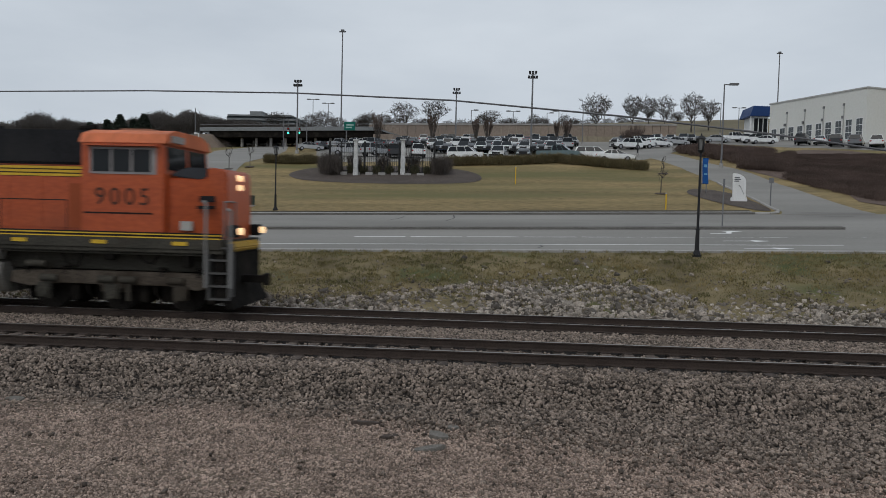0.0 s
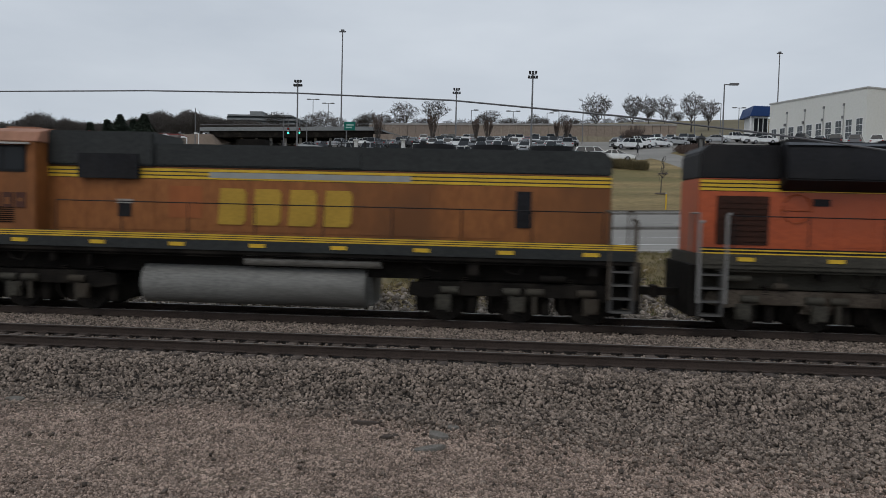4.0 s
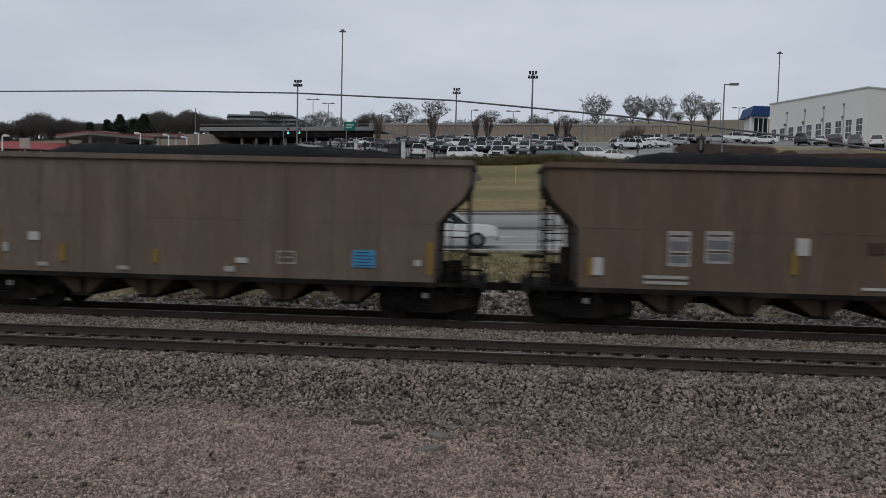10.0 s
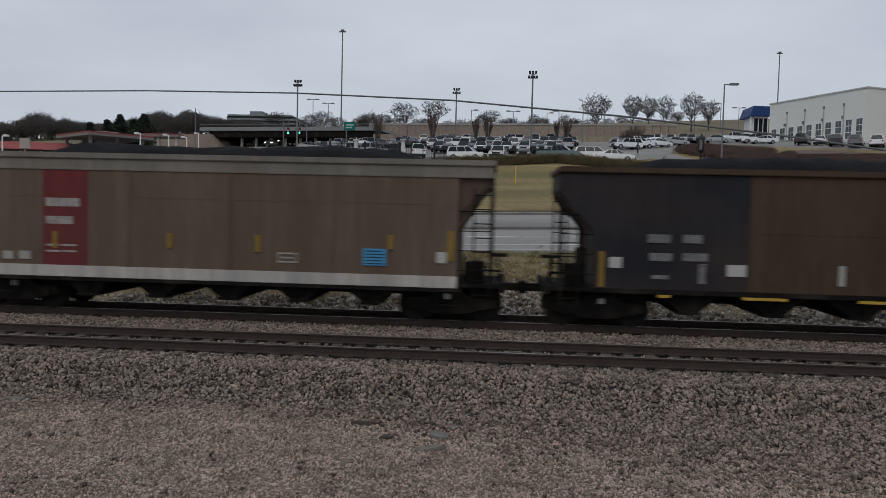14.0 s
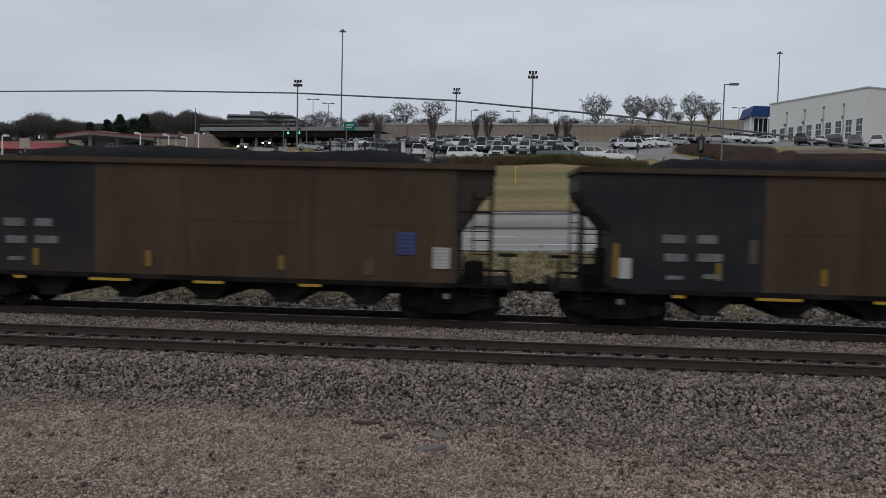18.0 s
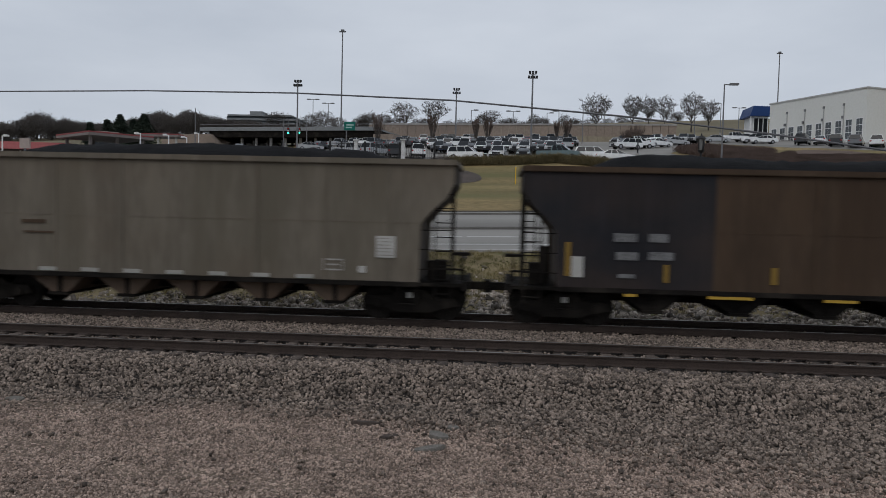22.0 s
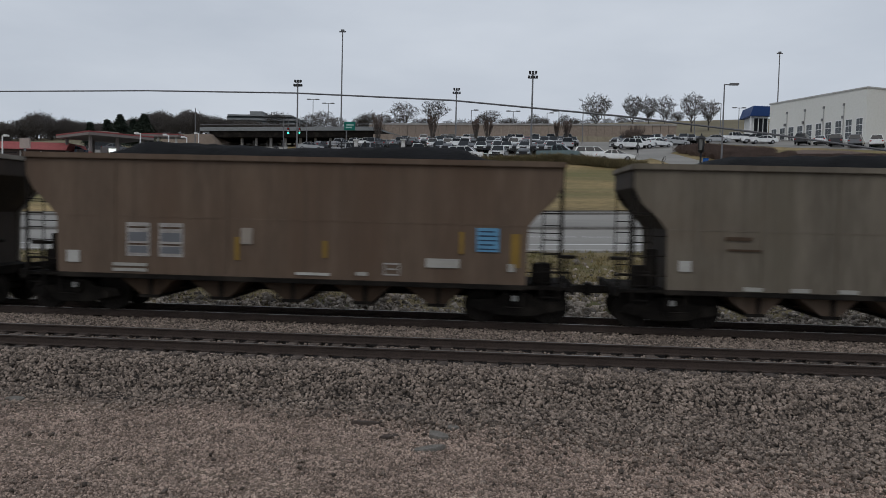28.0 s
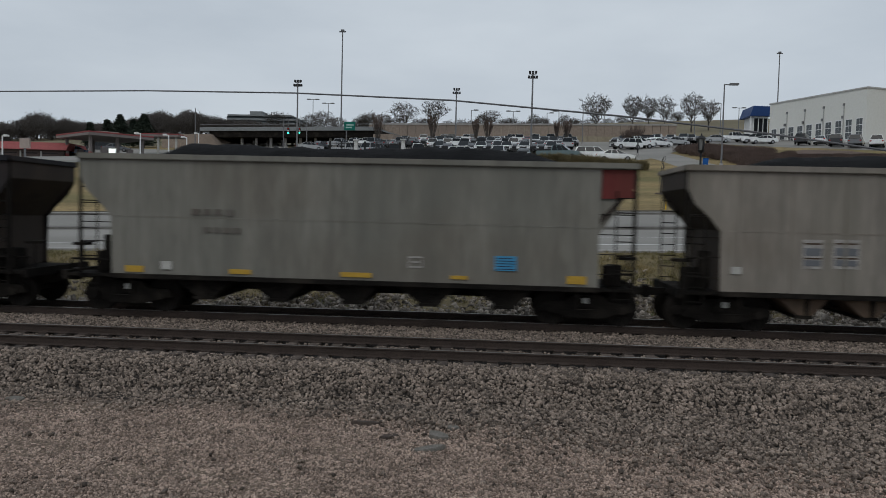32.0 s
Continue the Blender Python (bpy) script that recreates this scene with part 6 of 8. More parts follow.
CHROME = plain("chrome", (0.55, 0.55, 0.56), 0.2, 1.0)
FAR_LIGHT = glow("lit_car_headlight", (1.0, 0.85, 0.65), 6.0)
GREEN_LIGHT = glow("green_signal", (0.05, 0.9, 0.55), 2.5)
PRICE_WHITE = glow("lit_price_panel", (0.9, 0.95, 0.9), 0.9)
PRICE_GREEN = glow("lit_green_panel", (0.05, 0.75, 0.2), 0.9)


def car_paint(name, c):
    m = plain(name, c, 0.25)
    m.node_tree.nodes["Principled BSDF"].inputs["Coat Weight"].default_value = 0.6
    return m


CAR_WHITE, CAR_SILVER, CAR_GREY = car_paint("white_car_paint", (0.74, 0.75, 0.75)), car_paint("silver_car_paint", (0.36, 0.37, 0.38)), car_paint("grey_car_paint", (0.13, 0.135, 0.145))
CAR_BLACK, CAR_BLUE, CAR_RED = car_paint("black_car_paint", (0.012, 0.012, 0.014)), car_paint("blue_car_paint", (0.03, 0.06, 0.14)), car_paint("red_car_paint", (0.22, 0.02, 0.02))
CAR_GREEN = car_paint("grey_green_car_paint", (0.10, 0.15, 0.155))
HALL_WHITE = mat("white_cladding", (0.62, 0.62, 0.58), (0.67, 0.67, 0.635), 0.12, 0.7, 0, 0, 3)
HALL_GLASS = glass("hall_window_glass", (0.06, 0.068, 0.072), 0.6)
HALL_ROOF = plain("pale_roof_sheet", (0.42, 0.42, 0.41), 0.6)
BLUE_ROOF = plain("blue_metal_roof", (0.01, 0.042, 0.15), 0.5)
LOW_WALL = mat("pale_low_wall", (0.24, 0.205, 0.15), (0.31, 0.27, 0.20), 0.2, 0.9, 0, 0, 2.5)
BRIDGE_GREY = mat("bridge_concrete", (0.17, 0.18, 0.185), (0.25, 0.26, 0.26), 0.2, 0.9, 0, 0, 3)
PARKADE_DARK = plain("shaded_storey", (0.07, 0.08, 0.085), 0.8)
SIGN_GREEN = plain("highway_green", (0.0, 0.13, 0.10), 0.6)
LETTER_PALE = plain("pale_sign_print", (0.35, 0.5, 0.45), 0.6)
STATION_RED = plain("faded_station_red", (0.27, 0.07, 0.068), 0.75)
STATION_GREY = plain("station_grey", (0.20, 0.175, 0.165), 0.7)
STATION_DARK = mat("station_brick", (0.06, 0.045, 0.04), (0.11, 0.08, 0.07), 1.0, 0.9, 0, 0, 6)
STATION_PALE = plain("pale_sign_board", (0.36, 0.30, 0.27), 0.7)
SLAB_DARK = mat("dark_slab", (0.045, 0.034, 0.028), (0.09, 0.07, 0.058), 3, 0.9, 0.3, 0, 30)
SLAB_PALE = mat("pale_slab", (0.115, 0.105, 0.092), (0.2, 0.185, 0.165), 3, 0.9, 0.3, 0, 30)
picket_mesh = Solid().box(-0.012, 0.012, -0.012, 0.012, 0.2, 3.4).mesh("picket")
picket_mesh.materials.append(BLACK)

CONIFERS = [(-78.8, 150, 5.9, 1.5), (-77.1, 152, 6.9, 2.9), (-73.5, 155, 7.0, 3.2), (-86.7, 158, 5.4, 1.4), (-78.2, 160, 5.9, 2.0), (-74.9, 157, 6.2, 2.0)]
SAPLINGS = [(14.48, 68.75, 2.59), (17.69, 83.25, 1.98), (-29.90, 83.75, 3.14), (-28.01, 85.25, 2.94)]
LAMPS = [(8.81, 34.00, 5.32, True), (*(-17.38, 59.25), 5.10, False)]
POLES = [(*(-32.25, 121.50), 23.02, "flood"), (*(4.75, 111.00), 22.92, "flood"), (*(-7.6, 137.25), 24.60, "flood"),
         (*(25.45, 89.25), 18.10, "box", None, 1), (-46.46, 190.00, 30.22, "tee"), (-43.70, 195.00, 29.99, "tee"),
         (-38.25, 185.00, 46.30, "mast"), (80.9, 230.00, 51.57, "mast"), (-6.03, 170.00, 25.49, "box", None, 1), (3.26, 172.00, 25.64, "tee"),
         (*(16.01, 147.50), 23.88, "box", None, 1), (11.88, 190.00, 27.74, "box", None, 1), (14.77, 190.00, 28.19, "box", None, -1), (24.41, 180.00, 29.22, "box", None, 1),
         (42.48, 170.00, 29.01, "box", None, 1), (50.77, 180.00, 29.22, "box", None, -1), (57.87, 190.00, 29.66, "tee"), (-52.48, 130.00, 19.64, "bare"),
         (*(-43.96, 91.75), 11.64, "white", WHITE, -1), (*(-42.58, 96.75), 11.96, "white", WHITE, -1), (*(-42.25, 101.75), 12.17, "white", WHITE, -1), (*(-50.07, 125.50), 15.03, "white", WHITE, -1), (*(-58.19, 86.50), 10.58, "white", WHITE, 1),
         (*(18.94, 105.50), 13.83, "box", BLACK, 1)]
WIRE = [(-26.80, 34.00, 7.90), (-21.62, 32.00, 7.63), (-13.64, 29.00, 7.29), (-7.17, 26.50, 6.90), (-1.46, 24.00, 6.36), (3.39, 21.50, 5.63), (6.67, 19.50, 5.00), (8.77, 18.00, 4.51), (10.72, 16.60, 4.04)]
SIGNS = [(13.61, 47.00, 3.0, 0.12, 0.5, POLE_GREY, "slim sign post on the median kerb"), (*(21.25, 61.00), 2.2, 0.36, 0.4, POLE_GREY, "grey back of a traffic sign by the driveway"), (*(18.14, 69.50), 2.6, 0.1, 0.2, POLE_GREY, "slim metal post beside the lawn"), (*(18.39, 68.75), 2.6, 0.1, 0.2, POLE_GREY, "slim metal post beside the lawn")]
MONUMENT = (19.76, 64.00)
UTILITY = (-21.06, 61.75)
MARKERS = [(*(1.84, 75.75), 1.7), (*(12.90, 59.25), 1.2)]
FENCE = ((-17.95, 81.25), (-6.72, 81.75))
PILLARS = [(-15.02, 81.00), (-10.04, 81.50)]
PARKED = [("sedan", "silver", *(-32.18, 129.75), 20), ("pickup", "silver", *(-20.39, 106.25), 8), ("suv", "black", *(-13.54, 101.50), 95), ("suv", "white", *(-10.66, 101.50), 100), ("suv", "silver", *(-16.96, 106.25), 60),
          ("suv", "white", *(-3.80, 95.75), -18), ("suv", "white", *(0.14, 98.25), 262), ("sedan", "green", *(3.38, 98.50), 265), ("pickup", "green", *(7.84, 97.75), -22), ("suv", "white", *(12.17, 97.25), -12), ("sedan", "white", *(14.56, 95.50), -10),
          ("sedan", "white", *(26.25, 127.75), 30), ("pickup", "white", *(21.99, 124.25), 20), ("suv", "white", *(19.83, 120.25), 200), ("sedan", "silver", *(30.38, 134.00), 20), ("sedan", "silver", *(40.56, 145.75), 0), ("pickup", "white", *(44.44, 147.75), 5), ("suv", "white", *(45.79, 140.75), 170), ("sedan", "white", *(46.19, 137.50), 175), ("sedan", "black", *(47.29, 150.25), 5),
          ("suv", "black", *(50.21, 130.50), 60), ("sedan", "white", *(52.70, 129.50), 62), ("suv", "black", *(52.02, 122.00), 62), ("suv", "grey", *(53.95, 119.75), 60), ("suv", "white", *(56.41, 118.50), 62), ("sedan", "grey", *(-68.50, 133.75), 15), ("suv", "black", *(-72.30, 134.75), 190), ("sedan", "blue", *(-69.46, 122.25), 20)]
ROWS = [((-9.44, 116.00), (9.66, 110.75), 15, 265), ((-11.45, 128.75), (11.37, 120.50), 17, 88), ((-14.50, 144.75), (13.59, 134.00), 18, 268), ((-16.12, 160.75), (13.94, 148.25), 20, 90), ((-32.02, 134.00), (-14.46, 139.25), 11, 70), ((20.34, 137.25), (36.39, 140.75), 13, 250), ((-31.84, 152.50), (-16.37, 157.50), 9, 260)]
HALL = ((64.54, 140.00, 15.62), (55.54, 162.00, 15.62))
BLUEROOF = (55.1, 172.00, 25.2)
RETAIN = ((-28.40, 168.00), (38.28, 168.00), 21.66, 22.51)
RETAIN_LOW = ((3.03, 163.00), (30.75, 163.00), 19.35, 19.47)
BRIDGE = ((-54.94, 152.00, 18.60), (-24.62, 146.70, 18.10))
PARKADE = (-85.53, -63.19, 235, 27.34, 31.19)
HIGHWAY_SIGN = (-27.9, 143.00, 17.75, 19.35, 2.1)
SIGNALS = [(-38.26, 138.00, 16.94), (-36.17, 138.00, 16.97)]
CANOPY = (-61.7, 112.00, 13.85, 10.4, 12.4)
STORE = (-75.49, 118.00, 12.83)
PYLON = (-67.26, 105.00, 10.45, 11.89)
PRICE = (-55.90, 108.00, 9.27, 10.99)
SCRAPS = [(-1.98, 12.11, 0.55, 0.22, 0.05, 20), (-0.79, 11.57, 0.42, 0.25, 0.06, -30), (-0.91, 10.91, 0.5, 0.2, 0.05, 10), (-1.52, 11.46, 0.4, 0.15, 0.04, 40), (-5.00, 13.55, 0.32, 0.16, 0.06, 0), (-8.29, 12.66, 0.35, 0.2, 0.05, 15), (3.58, 13.40, 0.6, 0.14, 0.05, -10), (-0.60, 12.06, 0.3, 0.2, 0.05, 70), (-1.58, 12.51, 0.35, 0.12, 0.04, 15), (-1.19, 12.47, 0.4, 0.12, 0.04, -20)]
OLIVE = mat("olive_winter_leaves", (0.045, 0.045, 0.026), (0.105, 0.095, 0.055), 1.2, 0.95, 1.0, 0, 9, island=0.4)
VASE = mat("vase_shrub_twigs", (0.085, 0.062, 0.052), (0.17, 0.125, 0.105), 1.2, 0.95, 0, 0, 9, island=0.35)
VASES = [(-22.30, 141.50, 1.3, 5.95), (-11.81, 138.50, 1.2, 5.69), (-4.20, 147.50, 1.0, 4.96), (-2.02, 147.00, 1.2, 4.72), (10.87, 143.00, 0.9, 4.36), (12.59, 142.50, 1.0, 4.55), (20.70, 124.50, 1.3, 2.88), (21.99, 124.25, 1.5, 3.58)]


def conifer(x, y, h, r, seed):
    rng = random.Random(seed)
    th = thing("conifer", "dark green conifer behind the filling station", "tree", (x, y, land(x, y)), group="dark conifers")
    part("trunk", Solid().tube((0, 0, -0.2), (0, 0, h * 0.9), 0.2, 0.03, n=8), BARK, th)
    vs = []
    for _ in range(4200):
        k = rng.random() ** 0.8
        z = h * (0.08 + 0.92 * k)
        rad = 1.35 * r * (1 - k) ** 0.95 * (0.3 + 0.7 * rng.random()) * (0.75 + 0.25 * math.sin(k * 30 + seed + 2.2 * math.sin(rng.random() * 6.283))) + 0.06
        a = rng.uniform(0, 6.283)
        p = Vector((math.cos(a) * rad, math.sin(a) * rad, z))
        d = Vector((math.cos(a), math.sin(a), -0.25 + rng.gauss(0, 0.3))) * rng.uniform(0.3, 0.7)
        w = Vector((-math.sin(a), math.cos(a), rng.gauss(0, 0.6))) * rng.uniform(0.05, 0.13)
        vs += [p - w, p + w, p + d]
    me = bpy.data.meshes.new("needles")
    me.from_pydata(vs, [], [(i, i + 1, i + 2) for i in range(0, len(vs), 3)])
    part("needles", me, CONIFER, th)


for i, (x, y, h, r) in enumerate(CONIFERS):
    conifer(x, y, h, r, 70 + i)


def sapling(x, y, h, seed):
    th = thing("sapling", "young leafless tree in a ring of mulch", "tree", (x, y, land(x, y)), group="saplings on the lawn")
    lm, tm = tree_mesh(seed, h, h * 0.5, clear=0.4, n=26, trunk=0.045, tip=0.008)
    part("trunk", lm, None, th)
    part("crown", tm, None, th)
    part("mulch_ring", Solid().tube((0, 0, -0.05), (0, 0, 0.09), 0.6, 0.45, n=20), MULCH, th)


for i, (x, y, h) in enumerate(SAPLINGS):
    sapling(x, y, h, 90 + i)

# ---- street furniture ----


def lamp_post(x, y, h, banner):
    th = thing("street_lamp", "black ornamental street lamp" + (" with a blue banner" if banner else " beside the lawn"), "street lamp", (x, y, land(x, y)), group="ornamental street lamps")
    part("base", Solid().tube((0, 0, -0.1), (0, 0, 0.1), 0.22, n=12).tube((0, 0, 0.1), (0, 0, 0.28), 0.18, 0.12, n=12).tube((0, 0, 0.28), (0, 0, 1.15), 0.10, 0.08, n=12).tube((0, 0, 1.15), (0, 0, 1.22), 0.105, n=12), BLACK, th, "flared cast base", 0.01)
    part("pole", Solid().tube((0, 0, 1.2), (0, 0, h - 0.75), 0.058, 0.045, n=12), BLACK, th)
    part("collar", Solid().tube((0, 0, h - 0.8), (0, 0, h - 0.7), 0.09, 0.16, n=12), BLACK, th)
    lan = part("lantern_glass", Solid().tube((0, 0, h - 0.68), (0, 0, h - 0.22), 0.08, 0.16, n=8), LANTERN, th, "lantern glass, sky-lit inside painted as opaque grey")
    bars = Solid()
    for k in range(4):
        a = k * 1.5708 + 0.4
        bars.tube((0.10 * math.cos(a), 0.10 * math.sin(a), h - 0.7), (0.19 * math.cos(a), 0.19 * math.sin(a), h - 0.2), 0.022, n=5)
    part("lantern_frame", bars, BLACK, lan)
    part("lantern_cap", Solid().tube((0, 0, h - 0.2), (0, 0, h - 0.08), 0.23, 0.12, n=12).tube((0, 0, h - 0.08), (0, 0, h + 0.04), 0.05, 0.02, n=8), BLACK, lan)
    if banner:
        arm = Solid().tube((0, 0, h - 1.02), (0.36, 0, h - 1.02), 0.016, n=6).tube((0, 0, h - 2.14), (0.36, 0, h - 2.14), 0.016, n=6)
        part("banner_arm", arm, BLACK, th)
        b = part("banner", Solid().prism([(0.09, h - 1.03), (0.34, h - 1.03), (0.32, h - 1.5), (0.38, h - 2.13), (0.12, h - 2.13), (0.10, h - 1.6)], -0.008, 0.008), BANNER, th, "blue cloth banner")
        part("banner_mark", Solid().box(0.15, 0.29, -0.013, -0.009, h - 1.42, h - 1.3).box(0.17, 0.31, -0.013, -0.009, h - 1.75, h - 1.68), BANNER_MARK, b, "pale blue emblem")
    return th


for row in LAMPS:
    lamp_post(*row)


def light_pole(x, y, top, kind_, material=None, arm=1):
    """A car park or road lighting column up to the height top."""
    z = land(x, y)
    h = top - z
    m = material or POLE_GREY
    words = {"flood": "tall grey pole with a cluster of floodlights", "box": "car park light pole with a shoebox lamp", "tee": "double-headed car park light pole", "mast": "very tall slender lighting mast", "bare": "bare slender grey pole", "white": "white filling station light pole"}[kind_]
    th = thing("light_pole", words, "light pole", (x, y, z), group="lighting columns")
    r = 0.16 if kind_ in ("flood", "mast") else 0.11
    if kind_ == "mast":
        r = 0.2
    part("pole", Solid().tube((0, 0, -0.3), (0, 0, h), r, r * 0.65, n=10), m, th)
    part("footing", Solid().tube((0, 0, -0.3), (0, 0, 0.5), r * 2.0, n=12), CONCRETE, th, "round concrete footing")
    if kind_ == "flood":
        s = Solid().box(-0.65, 0.65, -0.05, 0.05, h - 0.68, h - 0.58).box(-0.5, 0.5, -0.05, 0.05, h - 0.1, h - 0.0)
        part("crossarm", s, m, th)
        for dx, dz in ((-0.55, -0.6), (-0.18, -0.6), (0.2, -0.6), (0.58, -0.6), (-0.42, 0.05), (0.02, 0.05), (0.45, 0.05)):
            part("floodlight", Solid().prism([(-0.18, -0.08), (0.14, -0.2), (0.2, 0.0), (0.1, 0.2), (-0.14, 0.18)], dx - 0.15, dx + 0.15, "x"), BLACK, th, "", 0.02, at=(0, 0, h + dz + 0.15))
    elif kind_ == "bare":
        part("cap", Solid().tube((0, 0, h), (0, 0, h + 0.1), 0.1, n=8), m, th)
    elif kind_ == "mast":
        part("lamp_ring", Solid().tube((0, 0, h - 0.3), (0, 0, h), 0.45, n=12).box(-0.8, 0.8, -0.15, 0.15, h - 0.6, h - 0.3), m, th)
    else:
        sides = (-1, 1) if kind_ == "tee" else (arm,)
        for sd in sides:
            reach = 0.62 if kind_ == "white" else 1.35
            a, b = sorted((0.0, sd * reach))
            part("lamp_arm", Solid().box(a, b, -0.05, 0.05, h - 0.12, h - 0.02), m, th)
            c, half = sd * reach * 0.8, reach * 0.36
            part("lamp_head", Solid().box(c - half, c + half, -0.25, 0.25, h - 0.12, h + 0.1), m, th, "", 0.02)
    return th


for row in POLES:
    light_pole(*row)

# wire over the railway
s = Solid()
for a, b in zip(WIRE, WIRE[1:]):
    s.tube(a, b, 0.028, n=6)
tagged(part("overhead_cable", s, CABLE), "thick grey overhead cable strung across the view", "cable")


def sign_post(x, y, h, w, hh, material, label):
    th = thing("sign_post", label, "sign", (x, y, land(x, y)))
    part("post", box(-0.035, 0.035, -0.03, 0.03, -0.1, h), POLE_GREY, th)
    part("sign_plate", box(-w / 2, w / 2, -0.045, -0.03, h - hh, h), material, th, "", 0.004)


for row in SIGNS:
    sign_post(*row)

x, y = MONUMENT
ms = thing("monument_sign", "white curved monument sign with dark strokes", "sign", (x, y, land(x, y)), turn=-12)
part("plinth", box(-0.62, 0.62, -0.32, 0.32, -0.1, 0.3), WHITE, ms, "", 0.02)
part("panel", Solid().prism([(-0.5, 0.3), (0.52, 0.3), (0.5, 1.72), (0.36, 1.95), (0.1, 2.14), (-0.2, 2.24), (-0.52, 2.26)], -0.22, 0.22), WHITE, ms, "", 0.03)
for z, w in ((1.86, 0.42), (1.72, 0.5), (1.58, 0.36)):
    part("lettering_bar", box(-0.4, -0.4 + w, -0.232, -0.22, z, z + 0.08), SIGN_INK, ms, "dark grey lettering")
part("swoosh", Solid().prism([(-0.1, 1.3), (0.05, 1.25), (0.3, 0.75), (0.38, 0.5), (0.3, 0.68), (0.1, 1.1)], -0.232, -0.22), SIGN_INK, ms, "curved grey stroke")

x, y = UTILITY
ub = thing("utility_cabinet", "dark green utility cabinet on the lawn", "cabinet", (x, y, land(x, y)))
part("body", box(-1.05, 1.05, -0.5, 0.5, -0.1, 0.75), UTILITY_GREEN, ub, "", 0.03)
part("lid", box(-1.1, 1.1, -0.55, 0.55, 0.75, 0.83), UTILITY_GREEN, ub, "", 0.02)
part("pad", box(-1.3, 1.3, -0.7, 0.7, -0.15, 0.04), CONCRETE, ub)

for x, y, h in MARKERS:
    mk = thing("marker_post", "thin yellow plastic marker post in the lawn", "marker post", (x, y, land(x, y)), group="yellow marker posts")
    part("post", box(-0.05, 0.05, -0.03, 0.03, -0.1, h), YELLOW, mk, "", 0.01)
    part("cap", box(-0.052, 0.052, -0.032, 0.032, h, h + 0.08), SIGN_WHITE, mk)

# iron fence with two white stone pillars in the mulch bed
(fx0, fy0), (fx1, fy1) = FENCE
fz = land((fx0 + fx1) / 2, fy0)
fence = thing("iron_fence", "black iron fence round the planting bed", "fence", (0, 0, 0))
n = 9
for k in range(n + 1):
    x = fx0 + (fx1 - fx0) * k / n
    y = fy0 + (fy1 - fy0) * k / n
    w = 0.085 if k in (0, 3, 6, n) else 0.04
    part("post", box(x - w, x + w, y - w, y + w, land(x, y) - 0.1, fz + 3.5), BLACK, fence)
for z in (0.35, 1.9, 3.25):
    part("rail", Solid().tube((fx0, fy0, fz + z), (fx1, fy1, fz + z), 0.035, n=6), BLACK, fence)
for k in range(6 * n):
    x = fx0 + (fx1 - fx0) * (k + 0.5) / (6 * n)
    part("picket", picket_mesh, None, fence, at=(x, fy0 + (fy1 - fy0) * (k + 0.5) / (6 * n), fz))
for x, y in PILLARS:
    pl = thing("stone_pillar", "white stacked stone pillar in the fence", "pillar", (x, y - 0.3, land(x, y)), group="white stone pillars")
    hgt = 3.6
    for k in range(6):
        w = 0.25 - 0.03 * (k % 2) - 0.008 * k
        part("stone_block", box(-w, w, -w, w, -0.1 + k * hgt / 6, (k + 1) * hgt / 6 - 0.02), WHITE_STONE, pl, "", 0.03)
    part("cap", box(-0.3, 0.3, -0.3, 0.3, hgt - 0.02, hgt + 0.12), WHITE_STONE, pl, "", 0.03)
for k in range(8):
    x = fx0 + 0.9 + (fx1 - fx0 - 1.6) * k / 7
    bush_core(x, fy0 + 0.35, 0.5, 1.15, OLIVE, "clipped_bush", "small clipped olive-brown bush before the fence", 200 + k, 420, 0.05, "bushes before the fence")
    if k < 7:
        part("paving_slab", box(x + 0.32, x + 1.05, fy0 - 0.5, fy0 - 0.2, fz - 0.15, fz + 0.2), CONCRETE, fence, "pale low kerb stone")
for k in range(3):
    bush_core(fx0 + 2.4 + 3.2 * k, fy0 + 1.6, 0.9, 2.3, SHRUB, "upright_shrub", "dark upright bare shrub behind the fence", 230 + k, 520, 0.045, "shrubs behind the fence")

# ---- vehicles ----


